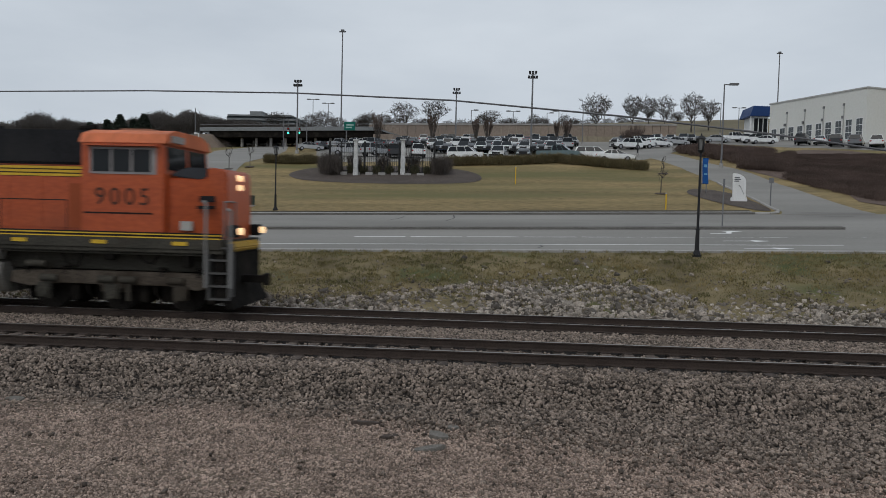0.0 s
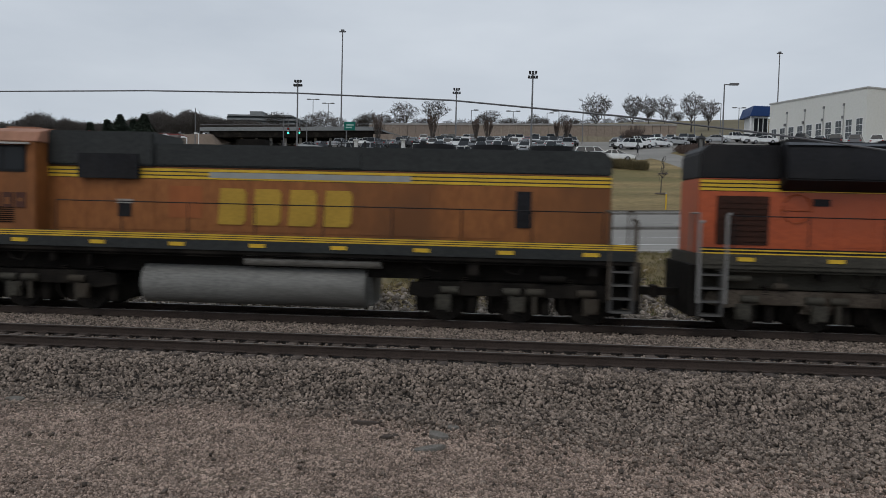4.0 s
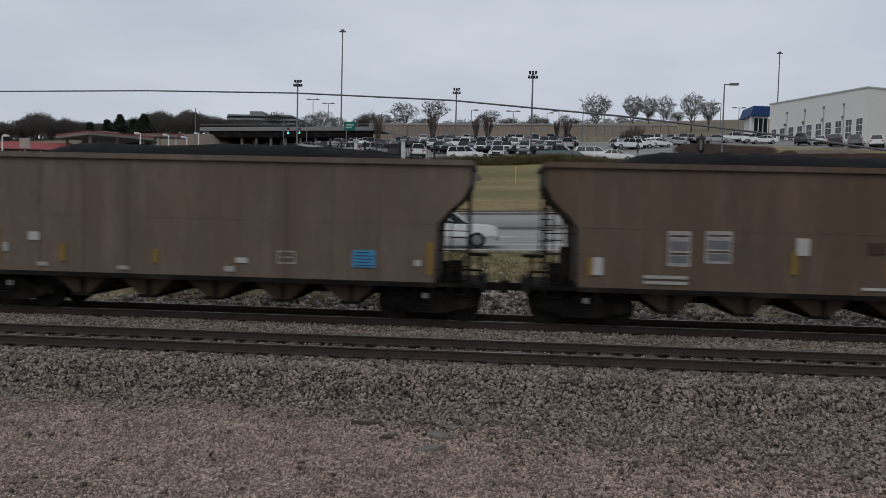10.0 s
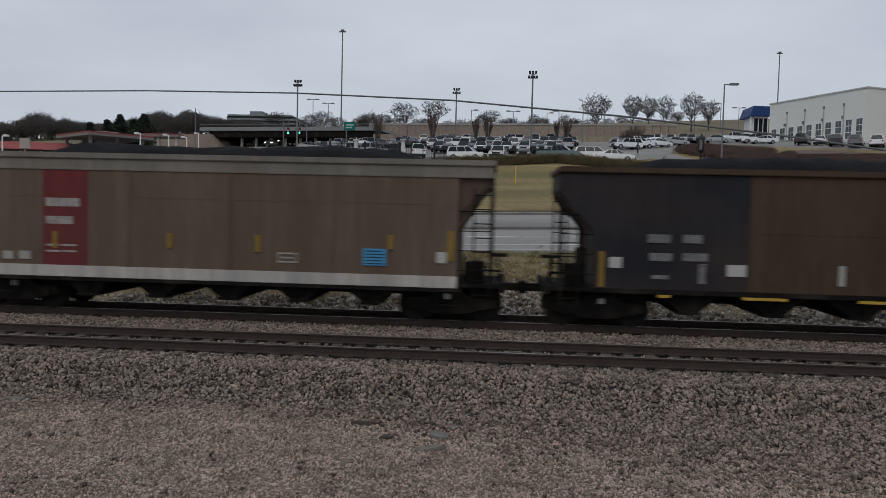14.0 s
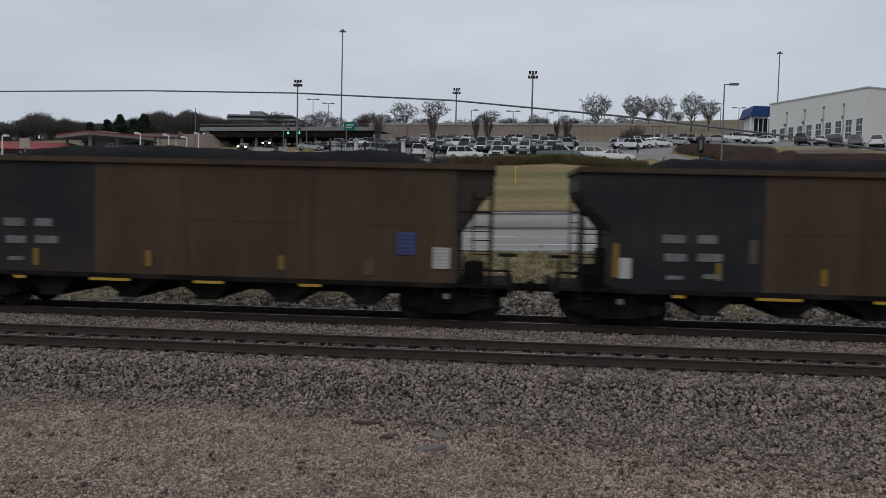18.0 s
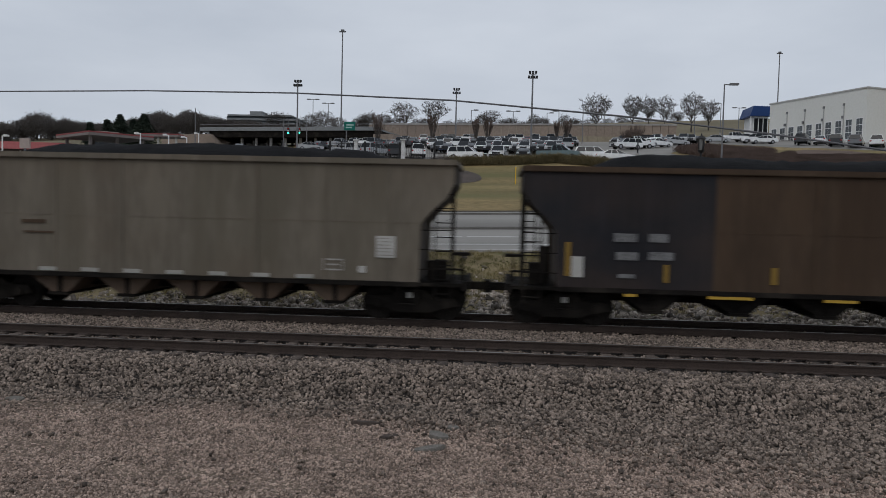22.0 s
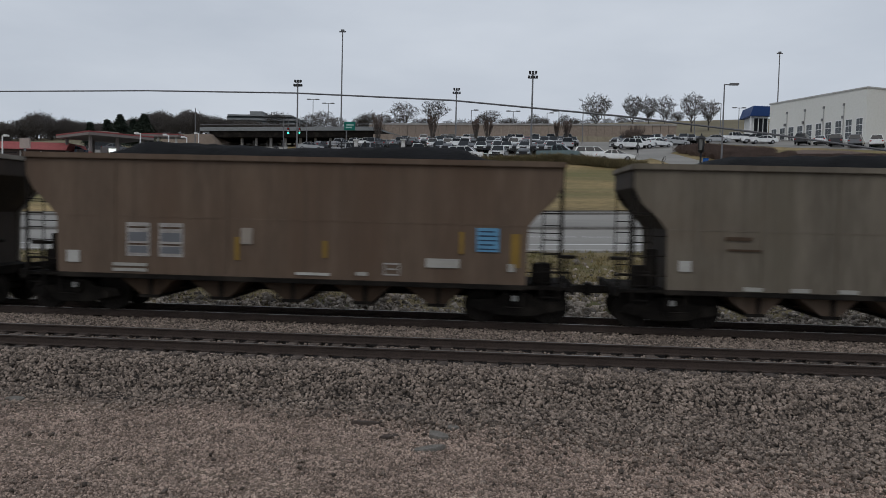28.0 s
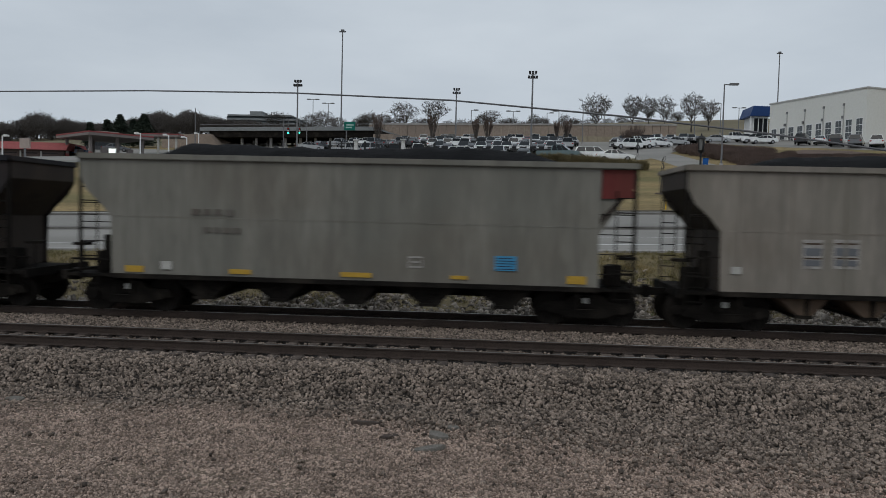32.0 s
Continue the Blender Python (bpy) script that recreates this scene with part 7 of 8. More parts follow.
def car_parts(label, shape, paint, name="parked_car", group="cars in the car park"):
    """A car along +x, its wheels on z = 0. shape: sedan, suv, pickup or van."""
    th = thing(name, label, "pickup truck" if shape == "pickup" else "car", group=group)
    L, H, W = {"sedan": (4.7, 1.45, 0.9), "suv": (4.8, 1.75, 0.95), "pickup": (5.7, 1.88, 0.98), "van": (5.3, 2.0, 1.0)}[shape]
    h = L / 2
    low = {"sedan": [(-h, 0.45), (-h + 0.05, 0.95), (-h + 0.9, 1.0), (h - 1.2, 0.95), (h - 0.25, 0.8), (h, 0.6), (h, 0.32), (-h, 0.32)],
           "suv": [(-h, 0.5), (-h + 0.02, 1.1), (h - 1.25, 1.1), (h - 0.2, 0.98), (h, 0.8), (h, 0.38), (-h, 0.38)],
           "pickup": [(-h, 0.6), (-h, 1.18), (h - 1.5, 1.18), (h - 0.3, 1.1), (h, 0.95), (h, 0.5), (-h, 0.5)],
           "van": [(-h, 0.5), (-h, 1.2), (h - 0.9, 1.2), (h - 0.2, 1.0), (h, 0.8), (h, 0.4), (-h, 0.4)]}[shape]
    cab = {"sedan": [(-h + 0.75, 0.98), (-h + 1.4, H - 0.04), (-h + 1.9, H), (h - 2.1, H), (h - 1.15, 0.96)],
           "suv": [(-h + 0.05, 1.09), (-h + 0.3, H - 0.05), (-h + 0.7, H), (h - 2.0, H), (h - 1.15, 1.09)],
           "pickup": [(-h + 2.0, 1.17), (-h + 2.1, H - 0.05), (-h + 2.35, H), (h - 2.3, H), (h - 1.4, 1.17)],
           "van": [(-h + 0.02, 1.19), (-h + 0.15, H - 0.04), (-h + 0.4, H), (h - 1.5, H), (h - 0.8, 1.19)]}[shape]
    body = part("body", Solid().prism(low, -W, W), paint, th, "", 0.06)
    # glasshouse leans in towards the roof
    def lean(z):
        return W - 0.1 - 0.2 * max(0.0, (z - cab[0][1]) / (H - cab[0][1]))

    n = len(cab)
    part("cabin_glass", Solid().add([(x, -lean(z), z) for x, z in cab] + [(x, lean(z), z) for x, z in cab], [tuple(range(n)), tuple(range(2 * n - 1, n - 1, -1))] + [(i, i + n, (i + 1) % n + n, (i + 1) % n) for i in range(n)]), GLASS_CAR, th, "dark tinted windows", 0.02)
    tops = [p for p in cab if p[1] > H - 0.1]
    part("roof", Solid().prism([(tops[0][0] + 0.02, H - 0.05), (tops[0][0] + 0.1, H + 0.012), (tops[-1][0] - 0.1, H + 0.012), (tops[-1][0] + 0.02, H - 0.05)], -W + 0.27, W - 0.27), paint, th, "", 0.02)
    mids = [(tops[0][0] + (tops[-1][0] - tops[0][0]) * u, cab[0][0] + (cab[-1][0] - cab[0][0]) * (0.12 + 0.72 * u)) for u in (0.36, 0.78)]
    lines = [(cab[-2], cab[-1], 0.03), (cab[1], cab[0], 0.07 if shape != "van" else 0.5)] + [((a, H), (b, cab[0][1]), 0.028) for a, b in mids]
    for (xa, za), (xb, zb), wdt in lines:
        for sd in (-1, 1):
            ya, yb = sd * (lean(za) + 0.012), sd * (lean(zb) + 0.012)
            part("pillar", Solid().add([(xa - wdt, ya, za), (xa + wdt, ya, za), (xb + wdt, yb, zb), (xb - wdt, yb, zb), (xa - wdt, ya - sd * 0.06, za), (xa + wdt, ya - sd * 0.06, za), (xb + wdt, yb - sd * 0.06, zb), (xb - wdt, yb - sd * 0.06, zb)], [(0, 1, 2, 3), (7, 6, 5, 4), (0, 4, 5, 1), (1, 5, 6, 2), (2, 6, 7, 3), (3, 7, 4, 0)]), paint, th)
    if shape == "pickup":
        part("load_bed", box(-h + 0.12, -h + 1.9, -W + 0.1, W - 0.1, 1.185, 1.2), BLACK, th)
    r = 0.39 if shape in ("pickup", "suv") else 0.33
    for x in (-h + 0.95, h - 0.95):
        for sd in (-1, 1):
            w = part("wheel", Solid().tube((0, -0.11, 0), (0, 0.11, 0), r, n=22), RUBBER, th, "", 0.02, at=(x, sd * (W - 0.1), r))
            part("rim", Solid().tube((0, sd * 0.10, 0), (0, sd * 0.125, 0), r * 0.62, r * 0.55, n=16), RIM, w, "grey alloy rim")
    for sd in (-1, 1):
        part("headlight", box(h - 0.14, h + 0.015, sd * (W - 0.3) - 0.2, sd * (W - 0.3) + 0.2, 0.62 if shape == "sedan" else 0.78, 0.76 if shape == "sedan" else 0.98), LAMP_CLEAR, th, "", 0.02)
        part("tail_light", box(-h - 0.012, -h + 0.1, sd * (W - 0.18) - 0.12, sd * (W - 0.18) + 0.12, 0.72, 0.92), LAMP_RED, th, "", 0.02)
    part("bumper", box(h - 0.1, h + 0.05, -W + 0.05, W - 0.05, 0.36, 0.55), BLACK if shape != "pickup" else CHROME, th, "", 0.02)
    part("grille", box(h - 0.05, h + 0.02, -0.5, 0.5, 0.58, 0.85), BLACK, th)
    return th


PAINTS = {"white": CAR_WHITE, "silver": CAR_SILVER, "grey": CAR_GREY, "black": CAR_BLACK, "blue": CAR_BLUE, "red": CAR_RED, "green": CAR_GREEN}
MODELS = {}
for shape, paint in [("suv", "white"), ("sedan", "white"), ("pickup", "white"), ("sedan", "silver"), ("suv", "silver"), ("pickup", "green"), ("sedan", "black"), ("suv", "black"), ("sedan", "blue"), ("suv", "grey"), ("sedan", "grey"), ("sedan", "red"), ("pickup", "silver"), ("sedan", "green"), ("van", "white")]:
    MODELS[(shape, paint)] = car_parts("parked %s %s on the asphalt" % (paint, {"suv": "sport utility car", "sedan": "saloon car", "pickup": "pickup truck", "van": "panel van"}[shape]), shape, PAINTS[paint])


def park(shape, paint, x, y, turn, lift=0.06):
    return copy_thing(MODELS[(shape, paint)], pose(x, y, land(x, y) + lift, math.degrees(math.atan(land(x, y + 1) - land(x, y))) * 0, 0, turn))


for row in PARKED:
    park(*row)
RNG = random.Random(17)
KINDS = list(MODELS)[:14]
WEIGHT = [6, 5, 2, 6, 5, 1, 3, 2, 2, 3, 3, 1, 2, 2]
for (x0, y0), (x1, y1), count, turn in ROWS:
    for k in range(count):
        if RNG.random() < 0.08:
            continue
        u = (k + 0.5) / count
        shape, paint = RNG.choices(KINDS, WEIGHT)[0]
        park(shape, paint, x0 + (x1 - x0) * u, y0 + (y1 - y0) * u + RNG.uniform(-0.3, 0.3), turn + RNG.uniform(-3, 3))
for t in MODELS.values():
    for o in (*t.children_recursive, t):
        bpy.data.objects.remove(o)

pickup = car_parts("white pickup truck driving along the road", "pickup", CAR_WHITE, "pickup_truck", "moving vehicles")
far_cars = [car_parts("distant car with lit headlights coming from under the bridge", "sedan", PAINTS[c], "moving_car", "moving vehicles") for c in ("grey", "black")]
for c in far_cars:
    for sd in (-1, 1):
        part("lit_headlight", box(2.37, 2.42, sd * 0.62 - 0.17, sd * 0.62 + 0.17, 0.6, 0.8), FAR_LIGHT, c, "lit headlight")

# ---- buildings ----


def building_frame(p0, p1):
    """Axes of a facade that runs from p0 to p1."""
    a = math.degrees(math.atan2(p1[1] - p0[1], p1[0] - p0[0]))
    return math.hypot(p1[0] - p0[0], p1[1] - p0[1]), a


(px, py, pz), (qx, qy, qz) = HALL
flen, fang = building_frame((px, py), (qx, qy))
hall = thing("white_hall", "white clad hall with a row of dark windows", "building", (px, py, pz), turn=fang)
flen /= 1.217
hall.scale = (1.217, 1.217, 1.217)
# facade along local +x, the hall behind it on local -y
H0 = 8.85
part("wall", box(0, flen, -0.3, 0.0, -3.0, H0), HALL_WHITE, hall)
part("wall", box(0, 0.3, -30, -0.3, -3.0, H0), HALL_WHITE, hall, "white end wall")
part("wall", box(flen - 0.3, flen, -30, -0.3, -3.0, H0), HALL_WHITE, hall)
part("wall", box(0, flen, -30.3, -30, -3.0, H0), HALL_WHITE, hall)
part("roof", box(-0.12, flen + 0.12, -30.4, 0.12, H0, H0 + 0.22), HALL_ROOF, hall, "pale grey roof edge")
n = 10
for k in range(n):
    x = flen * (0.025 + 0.098 * k)
    w = part("window", box(x, x + 1.26, -0.02, 0.05, 1.7, 4.75), WHITE, hall, "window in a white surround")
    for i in range(2):
        for j in range(3):
            part("pane", box(x + 0.09 + i * 0.55, x + 0.6 + i * 0.55, 0.05, 0.062, 1.8 + j * 0.96, 2.68 + j * 0.96), HALL_GLASS, w)
for k in (1, 3, 5, 7):
    x = flen * (0.025 + 0.098 * k + 0.083)
    part("downpipe", box(x - 0.05, x + 0.05, 0.0, 0.12, -0.5, 6.8), HALL_ROOF, hall, "grey downpipe")
    part("rain_head", box(x - 0.12, x + 0.12, 0.0, 0.2, 6.8, 7.15), POLE_GREY, hall)
for k in (2, 4, 6, 8):
    x = flen * (0.1 * k + 0.01)
    part("wall_lamp", box(x - 0.12, x + 0.12, 0.0, 0.3, 4.9, 5.3), POLE_GREY, hall)

x, y, z = BLUEROOF
br = thing("entrance_pavilion", "glazed white pavilion with a blue gabled roof", "building", (x, y, z))
part("roof", Solid().prism([(-0.8, 0.0), (-0.1, 2.2), (3.6, 2.1), (3.6, 0.0)], -1.5, 6), BLUE_ROOF, br, "blue metal roof", 0.05)
part("wall", box(0.2, 3.4, -0.6, 5.5, -7.0, 0.0), WHITE, br)
for k in range(3):
    part("window", box(0.4 + 1.0 * k, 1.2 + 1.0 * k, -0.64, -0.6, -6.5, -0.4), GLASS, br)
part("post", box(-0.5, -0.25, -0.9, -0.5, -7.0, 0.0), WHITE, br)

# retaining wall along the higher road
(wx0, wy0), (wx1, wy1), wtop0, wtop1 = RETAIN
rw = thing("retaining_wall", "long tan concrete retaining wall", "wall", kind="structure")
n = 39
for k in range(n):
    a, b = k / n, (k + 1) / n
    x0, x1 = wx0 + (wx1 - wx0) * a, wx0 + (wx1 - wx0) * b - 0.08
    y0 = wy0 + (wy1 - wy0) * a
    part("wall_panel", box(x0, x1, y0, y0 + 0.6, land(x0, y0) - 2.0, wtop0 + (wtop1 - wtop0) * a), TAN_WALL, rw)
part("coping", Solid().add([(wx0, wy0 - 0.15, wtop0), (wx1, wy1 - 0.15, wtop1), (wx1, wy1 + 0.75, wtop1), (wx0, wy0 + 0.75, wtop0), (wx0, wy0 - 0.15, wtop0 + 0.35), (wx1, wy1 - 0.15, wtop1 + 0.35), (wx1, wy1 + 0.75, wtop1 + 0.35), (wx0, wy0 + 0.75, wtop0 + 0.35)],
     [(0, 3, 2, 1), (4, 5, 6, 7), (0, 1, 5, 4), (1, 2, 6, 5), (2, 3, 7, 6), (3, 0, 4, 7)]), CONCRETE, rw)
(wx0, wy0), (wx1, wy1), wtop0, wtop1 = RETAIN_LOW
for k in range(14):
    a, b = k / 14, (k + 1) / 14
    x0, x1 = wx0 + (wx1 - wx0) * a, wx0 + (wx1 - wx0) * b - 0.08
    part("wall_panel", box(x0, x1, wy0, wy0 + 0.5, land(x0, wy0) - 1.5, wtop0 + (wtop1 - wtop0) * a), LOW_WALL, rw)

# road bridge
(bx0, by0, bz0), (bx1, by1, bz1) = BRIDGE
bl, ba = building_frame((bx0, by0), (bx1, by1))
bridge = thing("road_bridge", "grey concrete road bridge on many columns", "bridge", (bx0, by0, bz0), turn=ba)
part("deck", box(-6, bl + 2, 0, 14, -0.42, -0.1), BRIDGE_GREY, bridge, "pale concrete deck edge")
part("girder", box(-4, bl + 2, 0.35, 13.5, -1.7, -0.42), STEEL_DARK, bridge, "dark steel girders")
part("parapet", box(-6, bl + 2, 0.0, 0.3, -0.1, 0.32), BRIDGE_GREY, bridge)
part("railing", Solid().tube((-6, 0.15, 0.85), (bl + 2, 0.15, 0.85), 0.05, n=6), POLE_GREY, bridge)
for k in range(9):
    x = 2.5 + k * (bl - 5) / 8
    for y in (2, 7, 12):
        part("column", Solid().tube((x, y, -9), (x, y, -1.7), 0.3, n=12), CONCRETE, bridge)
part("abutment", Solid().prism([(-14, -8), (-14, -1.2), (-3, -1.2), (2.5, -8)], -1, 13), TAN_WALL, bridge, "sloped tan concrete abutment")
part("abutment", box(bl + 1, bl + 5, -1, 13, -9, -1.2), TAN_WALL, bridge)
for x0, x1 in ((-6.0, 4.5), (16.5, bl + 1)):
    part("back_wall", box(x0, x1, 14.2, 14.8, -9, -0.8), BRIDGE_GREY, bridge, "shaded concrete wall under the deck")

x0, x1, y, z0, z1 = PARKADE
pk = thing("parking_structure", "long grey multi-storey car park", "building")
for k in range(3):
    h = (z1 - z0) / 3
    part("parapet", box(x0 + k * 0.4, x1, y, y + 22, z0 + k * h, z0 + k * h + h * 0.5), BRIDGE_GREY, pk, "pale concrete parapet")
    part("open_storey", box(x0 + 0.6, x1 - 0.4, y + 0.5, y + 21, z0 + k * h + h * 0.5, z0 + (k + 1) * h), PARKADE_DARK, pk, "shaded open storey")
part("roof_slab", box(x0 + 1, x1 - 1, y, y + 22, z1, z1 + 0.5), BRIDGE_GREY, pk)
part("stair_tower", box((x0 * 2 + x1) / 3, (x0 * 2 + x1) / 3 + 4, y + 2, y + 8, z1 + 0.5, z1 + 1.8), BRIDGE_GREY, pk)

# green highway sign
x, y, z0, z1, w = HIGHWAY_SIGN
hs = thing("highway_sign", "green highway sign on a post", "sign", (x, y, z0))
part("sign_plate", box(-w / 2, w / 2, -0.06, 0.06, 0, z1 - z0), SIGN_GREEN, hs, "", 0.02)
part("lettering_bar", box(-w * 0.3, w * 0.35, -0.075, -0.06, (z1 - z0) * 0.55, (z1 - z0) * 0.7), LETTER_PALE, hs)
part("lettering_bar", box(-w * 0.35, w * 0.2, -0.075, -0.06, (z1 - z0) * 0.25, (z1 - z0) * 0.4), LETTER_PALE, hs)
part("post", Solid().tube((-w * 0.3, 0.15, land(x, y) - z0 - 0.5), (-w * 0.3, 0.15, z1 - z0), 0.12, n=8), POLE_GREY, hs)

# traffic signals
for x, y, z in SIGNALS:
    ts = thing("traffic_signal", "traffic signal showing green", "traffic light", (x, y, z), group="traffic signals")
    part("housing", box(-0.2, 0.2, -0.1, 0.1, -0.6, 0.6), BLACK, ts, "", 0.03)
    for k, m in enumerate((LAMP_RED, LAMP_CLEAR, GREEN_LIGHT)):
        part("lens", Solid().tube((0, -0.15, 0.38 - k * 0.38), (0, -0.1, 0.38 - k * 0.38), 0.14, n=14), m, ts)
    part("hanger", Solid().tube((0, 0.05, 0.9), (0, 0.05, 2.0), 0.06, n=6).tube((0, 0.05, 2.0), (3.4 if x == SIGNALS[0][0] else -3.0, 0.05, 2.0), 0.07, n=6).tube((3.4 if x == SIGNALS[0][0] else -3.0, 0.05, land(x, y) - z - 0.3), (3.4 if x == SIGNALS[0][0] else -3.0, 0.05, 2.0), 0.1, n=8), POLE_GREY, ts, "signal mast and arm")

# filling station
x, y, ztop_, long_, deep_ = CANOPY
zg = land(x, y)
cn = thing("station_canopy", "red-edged filling station canopy on columns", "canopy", (x, y, zg), turn=52)
zt = ztop_ - zg
part("fascia", box(0, long_, 0, deep_, zt - 0.22, zt), STATION_RED, cn, "thin faded red edge", 0.03)
part("fascia_band", box(0.03, long_ - 0.03, 0.03, deep_ - 0.03, zt - 0.62, zt - 0.22), STATION_GREY, cn, "grey fascia band", 0.03)
part("roof_unit", box(long_ * 0.3, long_ * 0.62, deep_ * 0.3, deep_ * 0.7, zt, zt + 0.45), STATION_PALE, cn, "low pale roof unit")
for u in (0.1, 0.5, 0.9):
    for v in (0.15, 0.85):
        dx, dy = long_ * u, deep_ * v
        part("column", box(dx - 0.2, dx + 0.2, dy - 0.2, dy + 0.2, -1.5, zt - 0.62), STATION_GREY, cn)
        part("column_base", box(dx - 0.24, dx + 0.24, dy - 0.24, dy + 0.24, -1.5, 0.9), STATION_RED, cn, "dull red column base")
for u in (0.3, 0.7):
    for v in (0.15, 0.85):
        dx, dy = long_ * u, deep_ * v
        part("fuel_pump", box(dx - 0.45, dx + 0.45, dy - 0.3, dy + 0.3, -1.3, 1.7), STATION_GREY, cn, "", 0.04)
x, y, ztop_ = STORE
zg = land(x, y)
st = thing("station_shop", "low filling station shop with a red roof", "building", (x, y, zg), turn=8)
part("wall", box(-8, 6, 0, 8, -0.5, ztop_ - zg - 1.6), STATION_DARK, st)
part("roof", Solid().prism([(-0.8, ztop_ - zg - 1.6), (0.6, ztop_ - zg - 0.35), (7.0, ztop_ - zg - 0.35), (8.4, ztop_ - zg - 1.6)], -8.6, 6.6, "x"), STATION_RED, st, "red sloped roof")
for k in range(4):
    part("window", box(-7 + 3.2 * k, -4.6 + 3.2 * k, -0.05, 0.02, 0.6, ztop_ - zg - 2.1), GLASS, st)
    part("door_frame", box(-7.3 + 3.2 * k, -7.05 + 3.2 * k, -0.1, 0.02, 0, ztop_ - zg - 1.8), SIGN_WHITE, st)
x, y, z0, z1 = PYLON
pyl = thing("pylon_sign", "square pale sign board on a post", "sign", (x, y, land(x, y)))
part("sign_board", box(-0.75, 0.75, -0.15, 0.15, z0 - land(x, y), z1 - land(x, y)), STATION_PALE, pyl, "", 0.03)
part("post", box(-0.12, 0.12, -0.1, 0.1, -0.2, z0 - land(x, y)), POLE_GREY, pyl)
x, y, z0, z1 = PRICE
prc = thing("price_sign", "price sign with a lit white and green panel", "sign", (x, y, land(x, y)))
part("frame", box(-0.6, 0.6, -0.12, 0.12, -0.1, z1 - land(x, y)), SIGN_WHITE, prc, "", 0.03)
part("price_panel", box(-0.5, 0.5, -0.14, -0.12, z0 + 0.75 - land(x, y), z1 - 0.15 - land(x, y)), PRICE_WHITE, prc, "lit white panel")
part("price_panel", box(-0.5, 0.5, -0.14, -0.12, z0 - land(x, y), z0 + 0.65 - land(x, y)), PRICE_GREEN, prc, "lit green panel")

lc = thing("station_canopy", "low pale canopy beside the filling station", "canopy", (-56.74, 126.00, 12.50), turn=4)
lz = 14.68 - 12.50
part("fascia", box(-3.6, 3.6, -2, 2, lz - 0.5, lz), STATION_GREY, lc, "dull pinkish-grey fascia", 0.04)
part("fascia_edge", box(-3.63, 3.63, -2.03, 2.03, lz - 0.12, lz + 0.05), STATION_RED, lc, "thin red edge")
for dx in (-3.0, 0, 3.0):
    part("column", box(dx - 0.15, dx + 0.15, -1.5, -1.2, -3.0, lz - 0.5), SIGN_WHITE, lc)

# flat stones and scraps in the gravel
for i, (x, y, w, d, hgt, turn) in enumerate(SCRAPS):
    rngs = random.Random(300 + i)
    poly = [(math.cos(a) * w * rngs.uniform(0.4, 0.6), math.sin(a) * d * rngs.uniform(0.4, 0.6)) for a in (0.2, 1.1, 2.0, 3.0, 4.2, 5.3)]
    sc = part("stone_slab", Solid().prism(poly, -0.02, hgt, "z"), SLAB_PALE if i in (1, 2, 5, 7) else SLAB_DARK, None, "", 0.01, at=pose(x, y, -0.6, rngs.uniform(-8, 8), rngs.uniform(-8, 8), turn))
    tagged(sc, "broken flat stone slab lying in the gravel", "stone", group="slabs in the gravel")

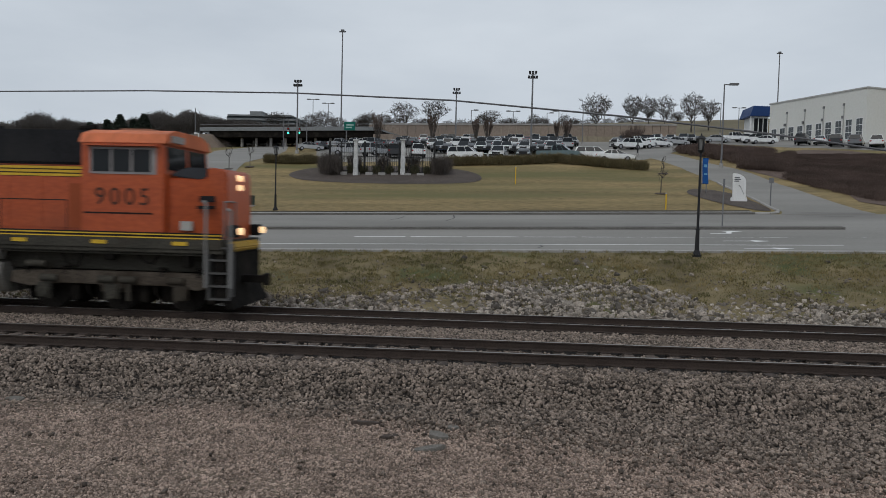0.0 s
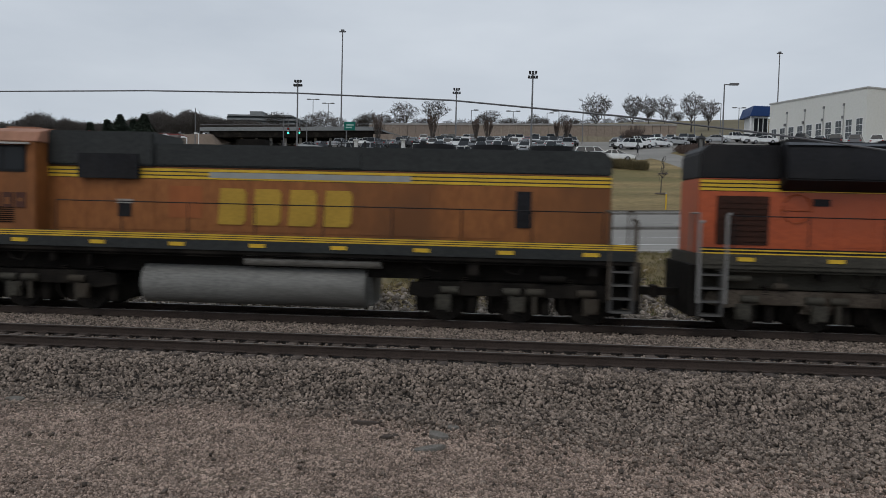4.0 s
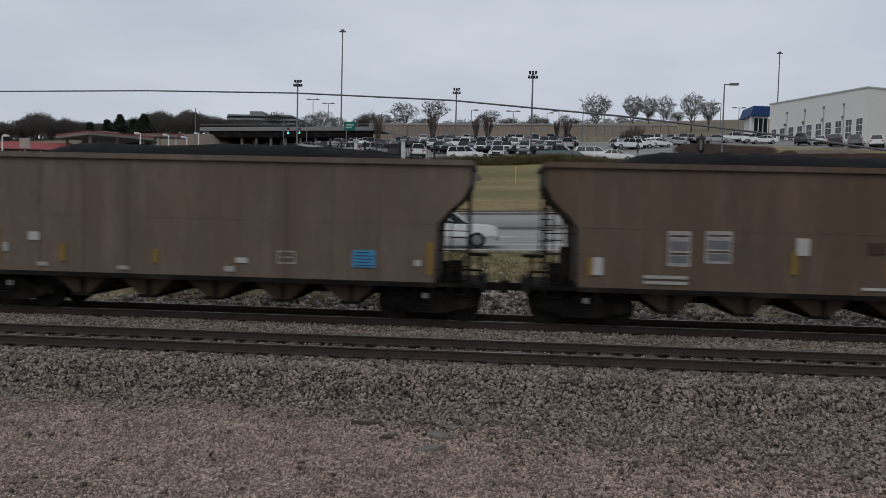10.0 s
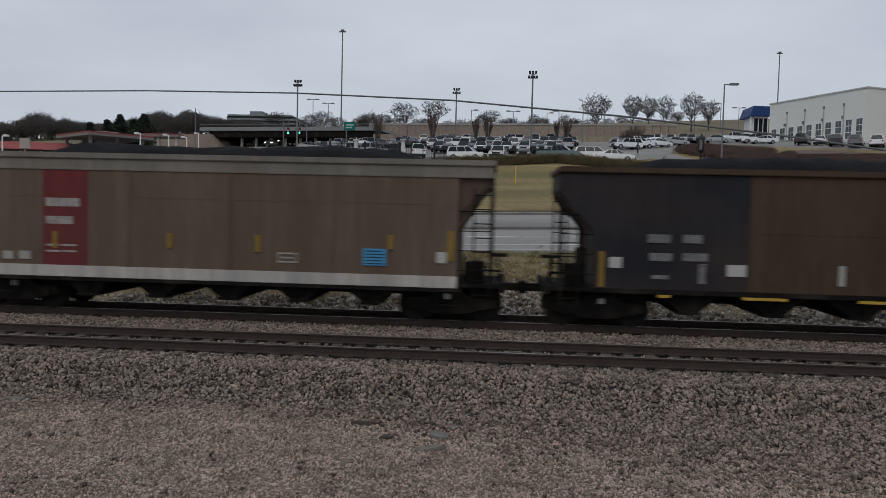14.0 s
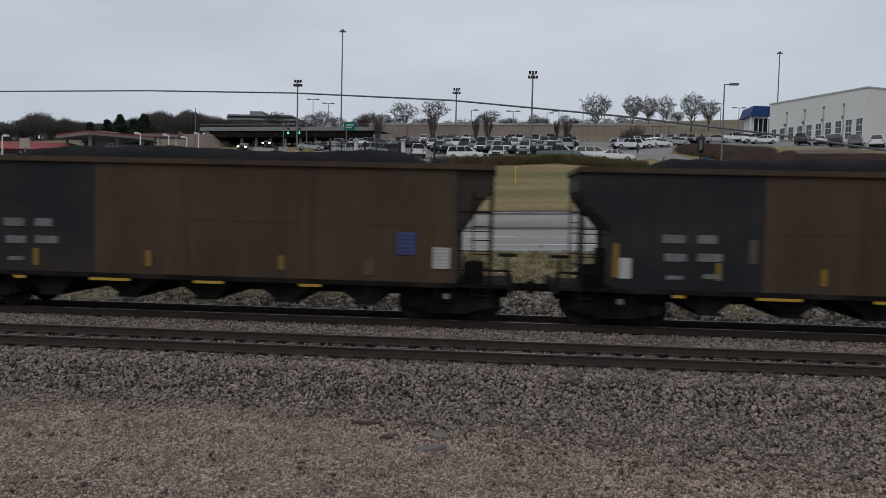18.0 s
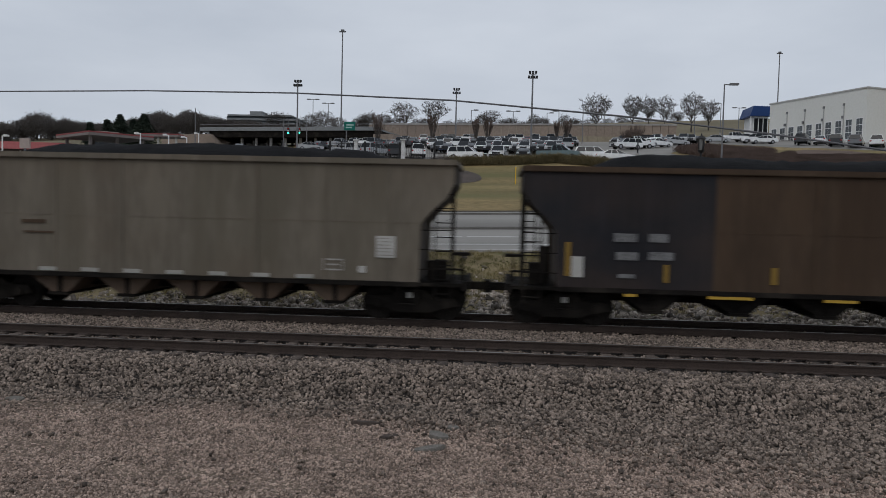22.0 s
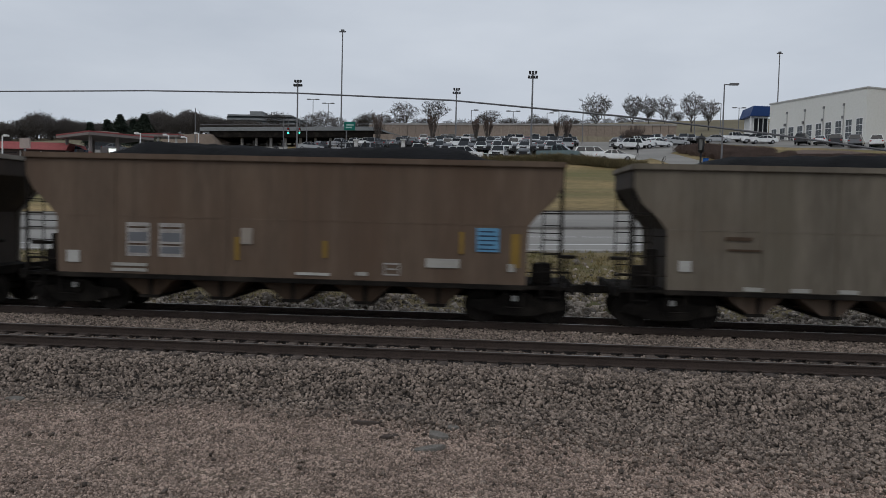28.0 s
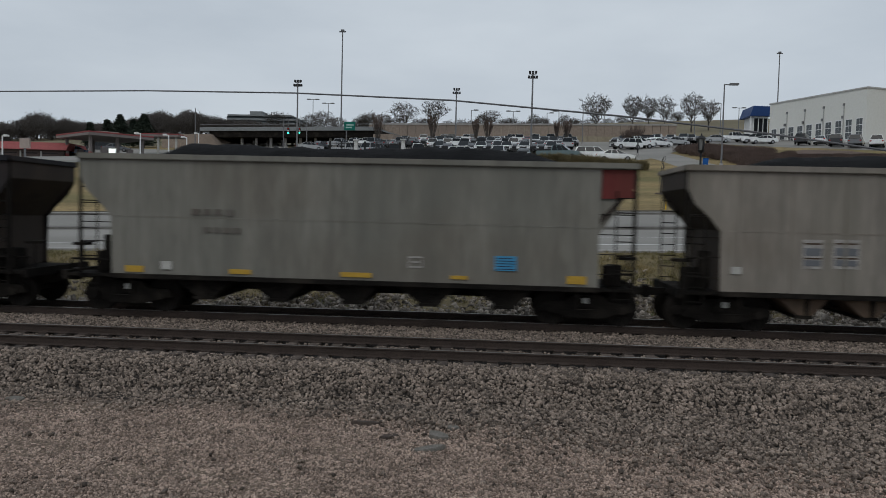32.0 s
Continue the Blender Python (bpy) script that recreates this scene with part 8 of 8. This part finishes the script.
# vase-shaped bare shrubs standing in the car park
for i, (x, y, r, h) in enumerate(VASES):
    th = thing("vase_shrub", "upright reddish-brown leafless shrub in the car park", "shrub", (x, y, land(x, y)), group="upright shrubs in the car park")
    vr = random.Random(400 + i)
    stems, twigs = Solid(), []
    for _ in range(34):
        a, q = vr.uniform(0, 6.283), vr.uniform(0.1, 1.0) ** 0.6
        top = Vector((math.cos(a) * r * q, math.sin(a) * r * q, h * (1.0 - 0.25 * q * vr.random())))
        mid_ = Vector((top.x * 0.45, top.y * 0.45, top.z * 0.55))
        stems.tube((top.x * 0.05, top.y * 0.05, -0.1), mid_, 0.05, 0.03, n=4)
        stems.tube(mid_, top, 0.03, 0.012, n=4)
        for _ in range(46):
            f = vr.uniform(0.1, 1.0)
            p = mid_.lerp(top, f)
            d = Vector((vr.gauss(0, 0.35), vr.gauss(0, 0.35), 1.0)) * h * vr.uniform(0.05, 0.13)
            w = Vector((vr.gauss(0, 1), vr.gauss(0, 1), 0)).normalized() * 0.022
            twigs += [p - w, p + w, p + d]
    me = bpy.data.meshes.new("twig_mass")
    me.from_pydata(twigs, [], [(k, k + 1, k + 2) for k in range(0, len(twigs), 3)])
    part("twig_mass", me, VASE, th, "reddish bare twigs")
    part("stems", stems, BARK, th)


# ---- movement ----
def rolled(t):
    return float(np.interp(t, [p[0] for p in TRAVEL], [p[1] for p in TRAVEL]))


def motions():
    walk(cam, [(0.0, VIEW), (32.0, VIEW)], EXPOSURES)
    for car, mid in TRAIN:
        walk(car, [(t, pose(mid + d, TRACK_Y, 0)) for t, d in TRAVEL])

    # wheels roll without slipping
    for ob, x, r in WHEELS:
        turn = math.degrees(1.0 / r)
        n = int(TRAVEL[-1][1] * turn / 78) + 1
        rows = []
        for k in range(n + 1):
            t = 32.0 * k / n
            rows.append((t, pose(x, 0, r, 0, rolled(t) * turn, 0)))
        walk(ob, rows)
    # white pickup in the near lane
    rows = []
    for t in range(0, 33):
        x = PICKUP_X + 11.9 * (t - 9.0)
        z = land(x, 37.0)
        rows.append((t, pose(x, 37.0, z + 0.012, 0, -math.degrees(math.atan((land(x + 1, 37.0) - land(x - 1, 37.0)) / 2)), 0)))
    walk(pickup, rows)
    # cars coming down the side street
    for c, shift in zip(far_cars, (0.0, 3.6)):
        rows = []
        for i, (t, (x, y)) in enumerate(STREET):
            (xa, ya), (xb, yb) = STREET[max(0, i - 1)][1], STREET[min(len(STREET) - 1, i + 1)][1]
            rows.append((t + shift if 0 < t < 30 else t, pose(x, y, land(x, y) + 0.06, 0, 0, math.degrees(math.atan2(yb - ya, xb - xa)))))
        walk(c, rows)


PICKUP_X = -11.79 - 2.85
STREET = [(0.0, (-46.22, 167.75)), (11.0, (-45.32, 159.25)), (15.0, (-44.50, 144.75)), (19.0, (-43.91, 124.25)), (23.0, (-33.38, 87.25)), (26.0, (-32.47, 80.50)), (32.0, (-32.06, 78.00))]
motions()
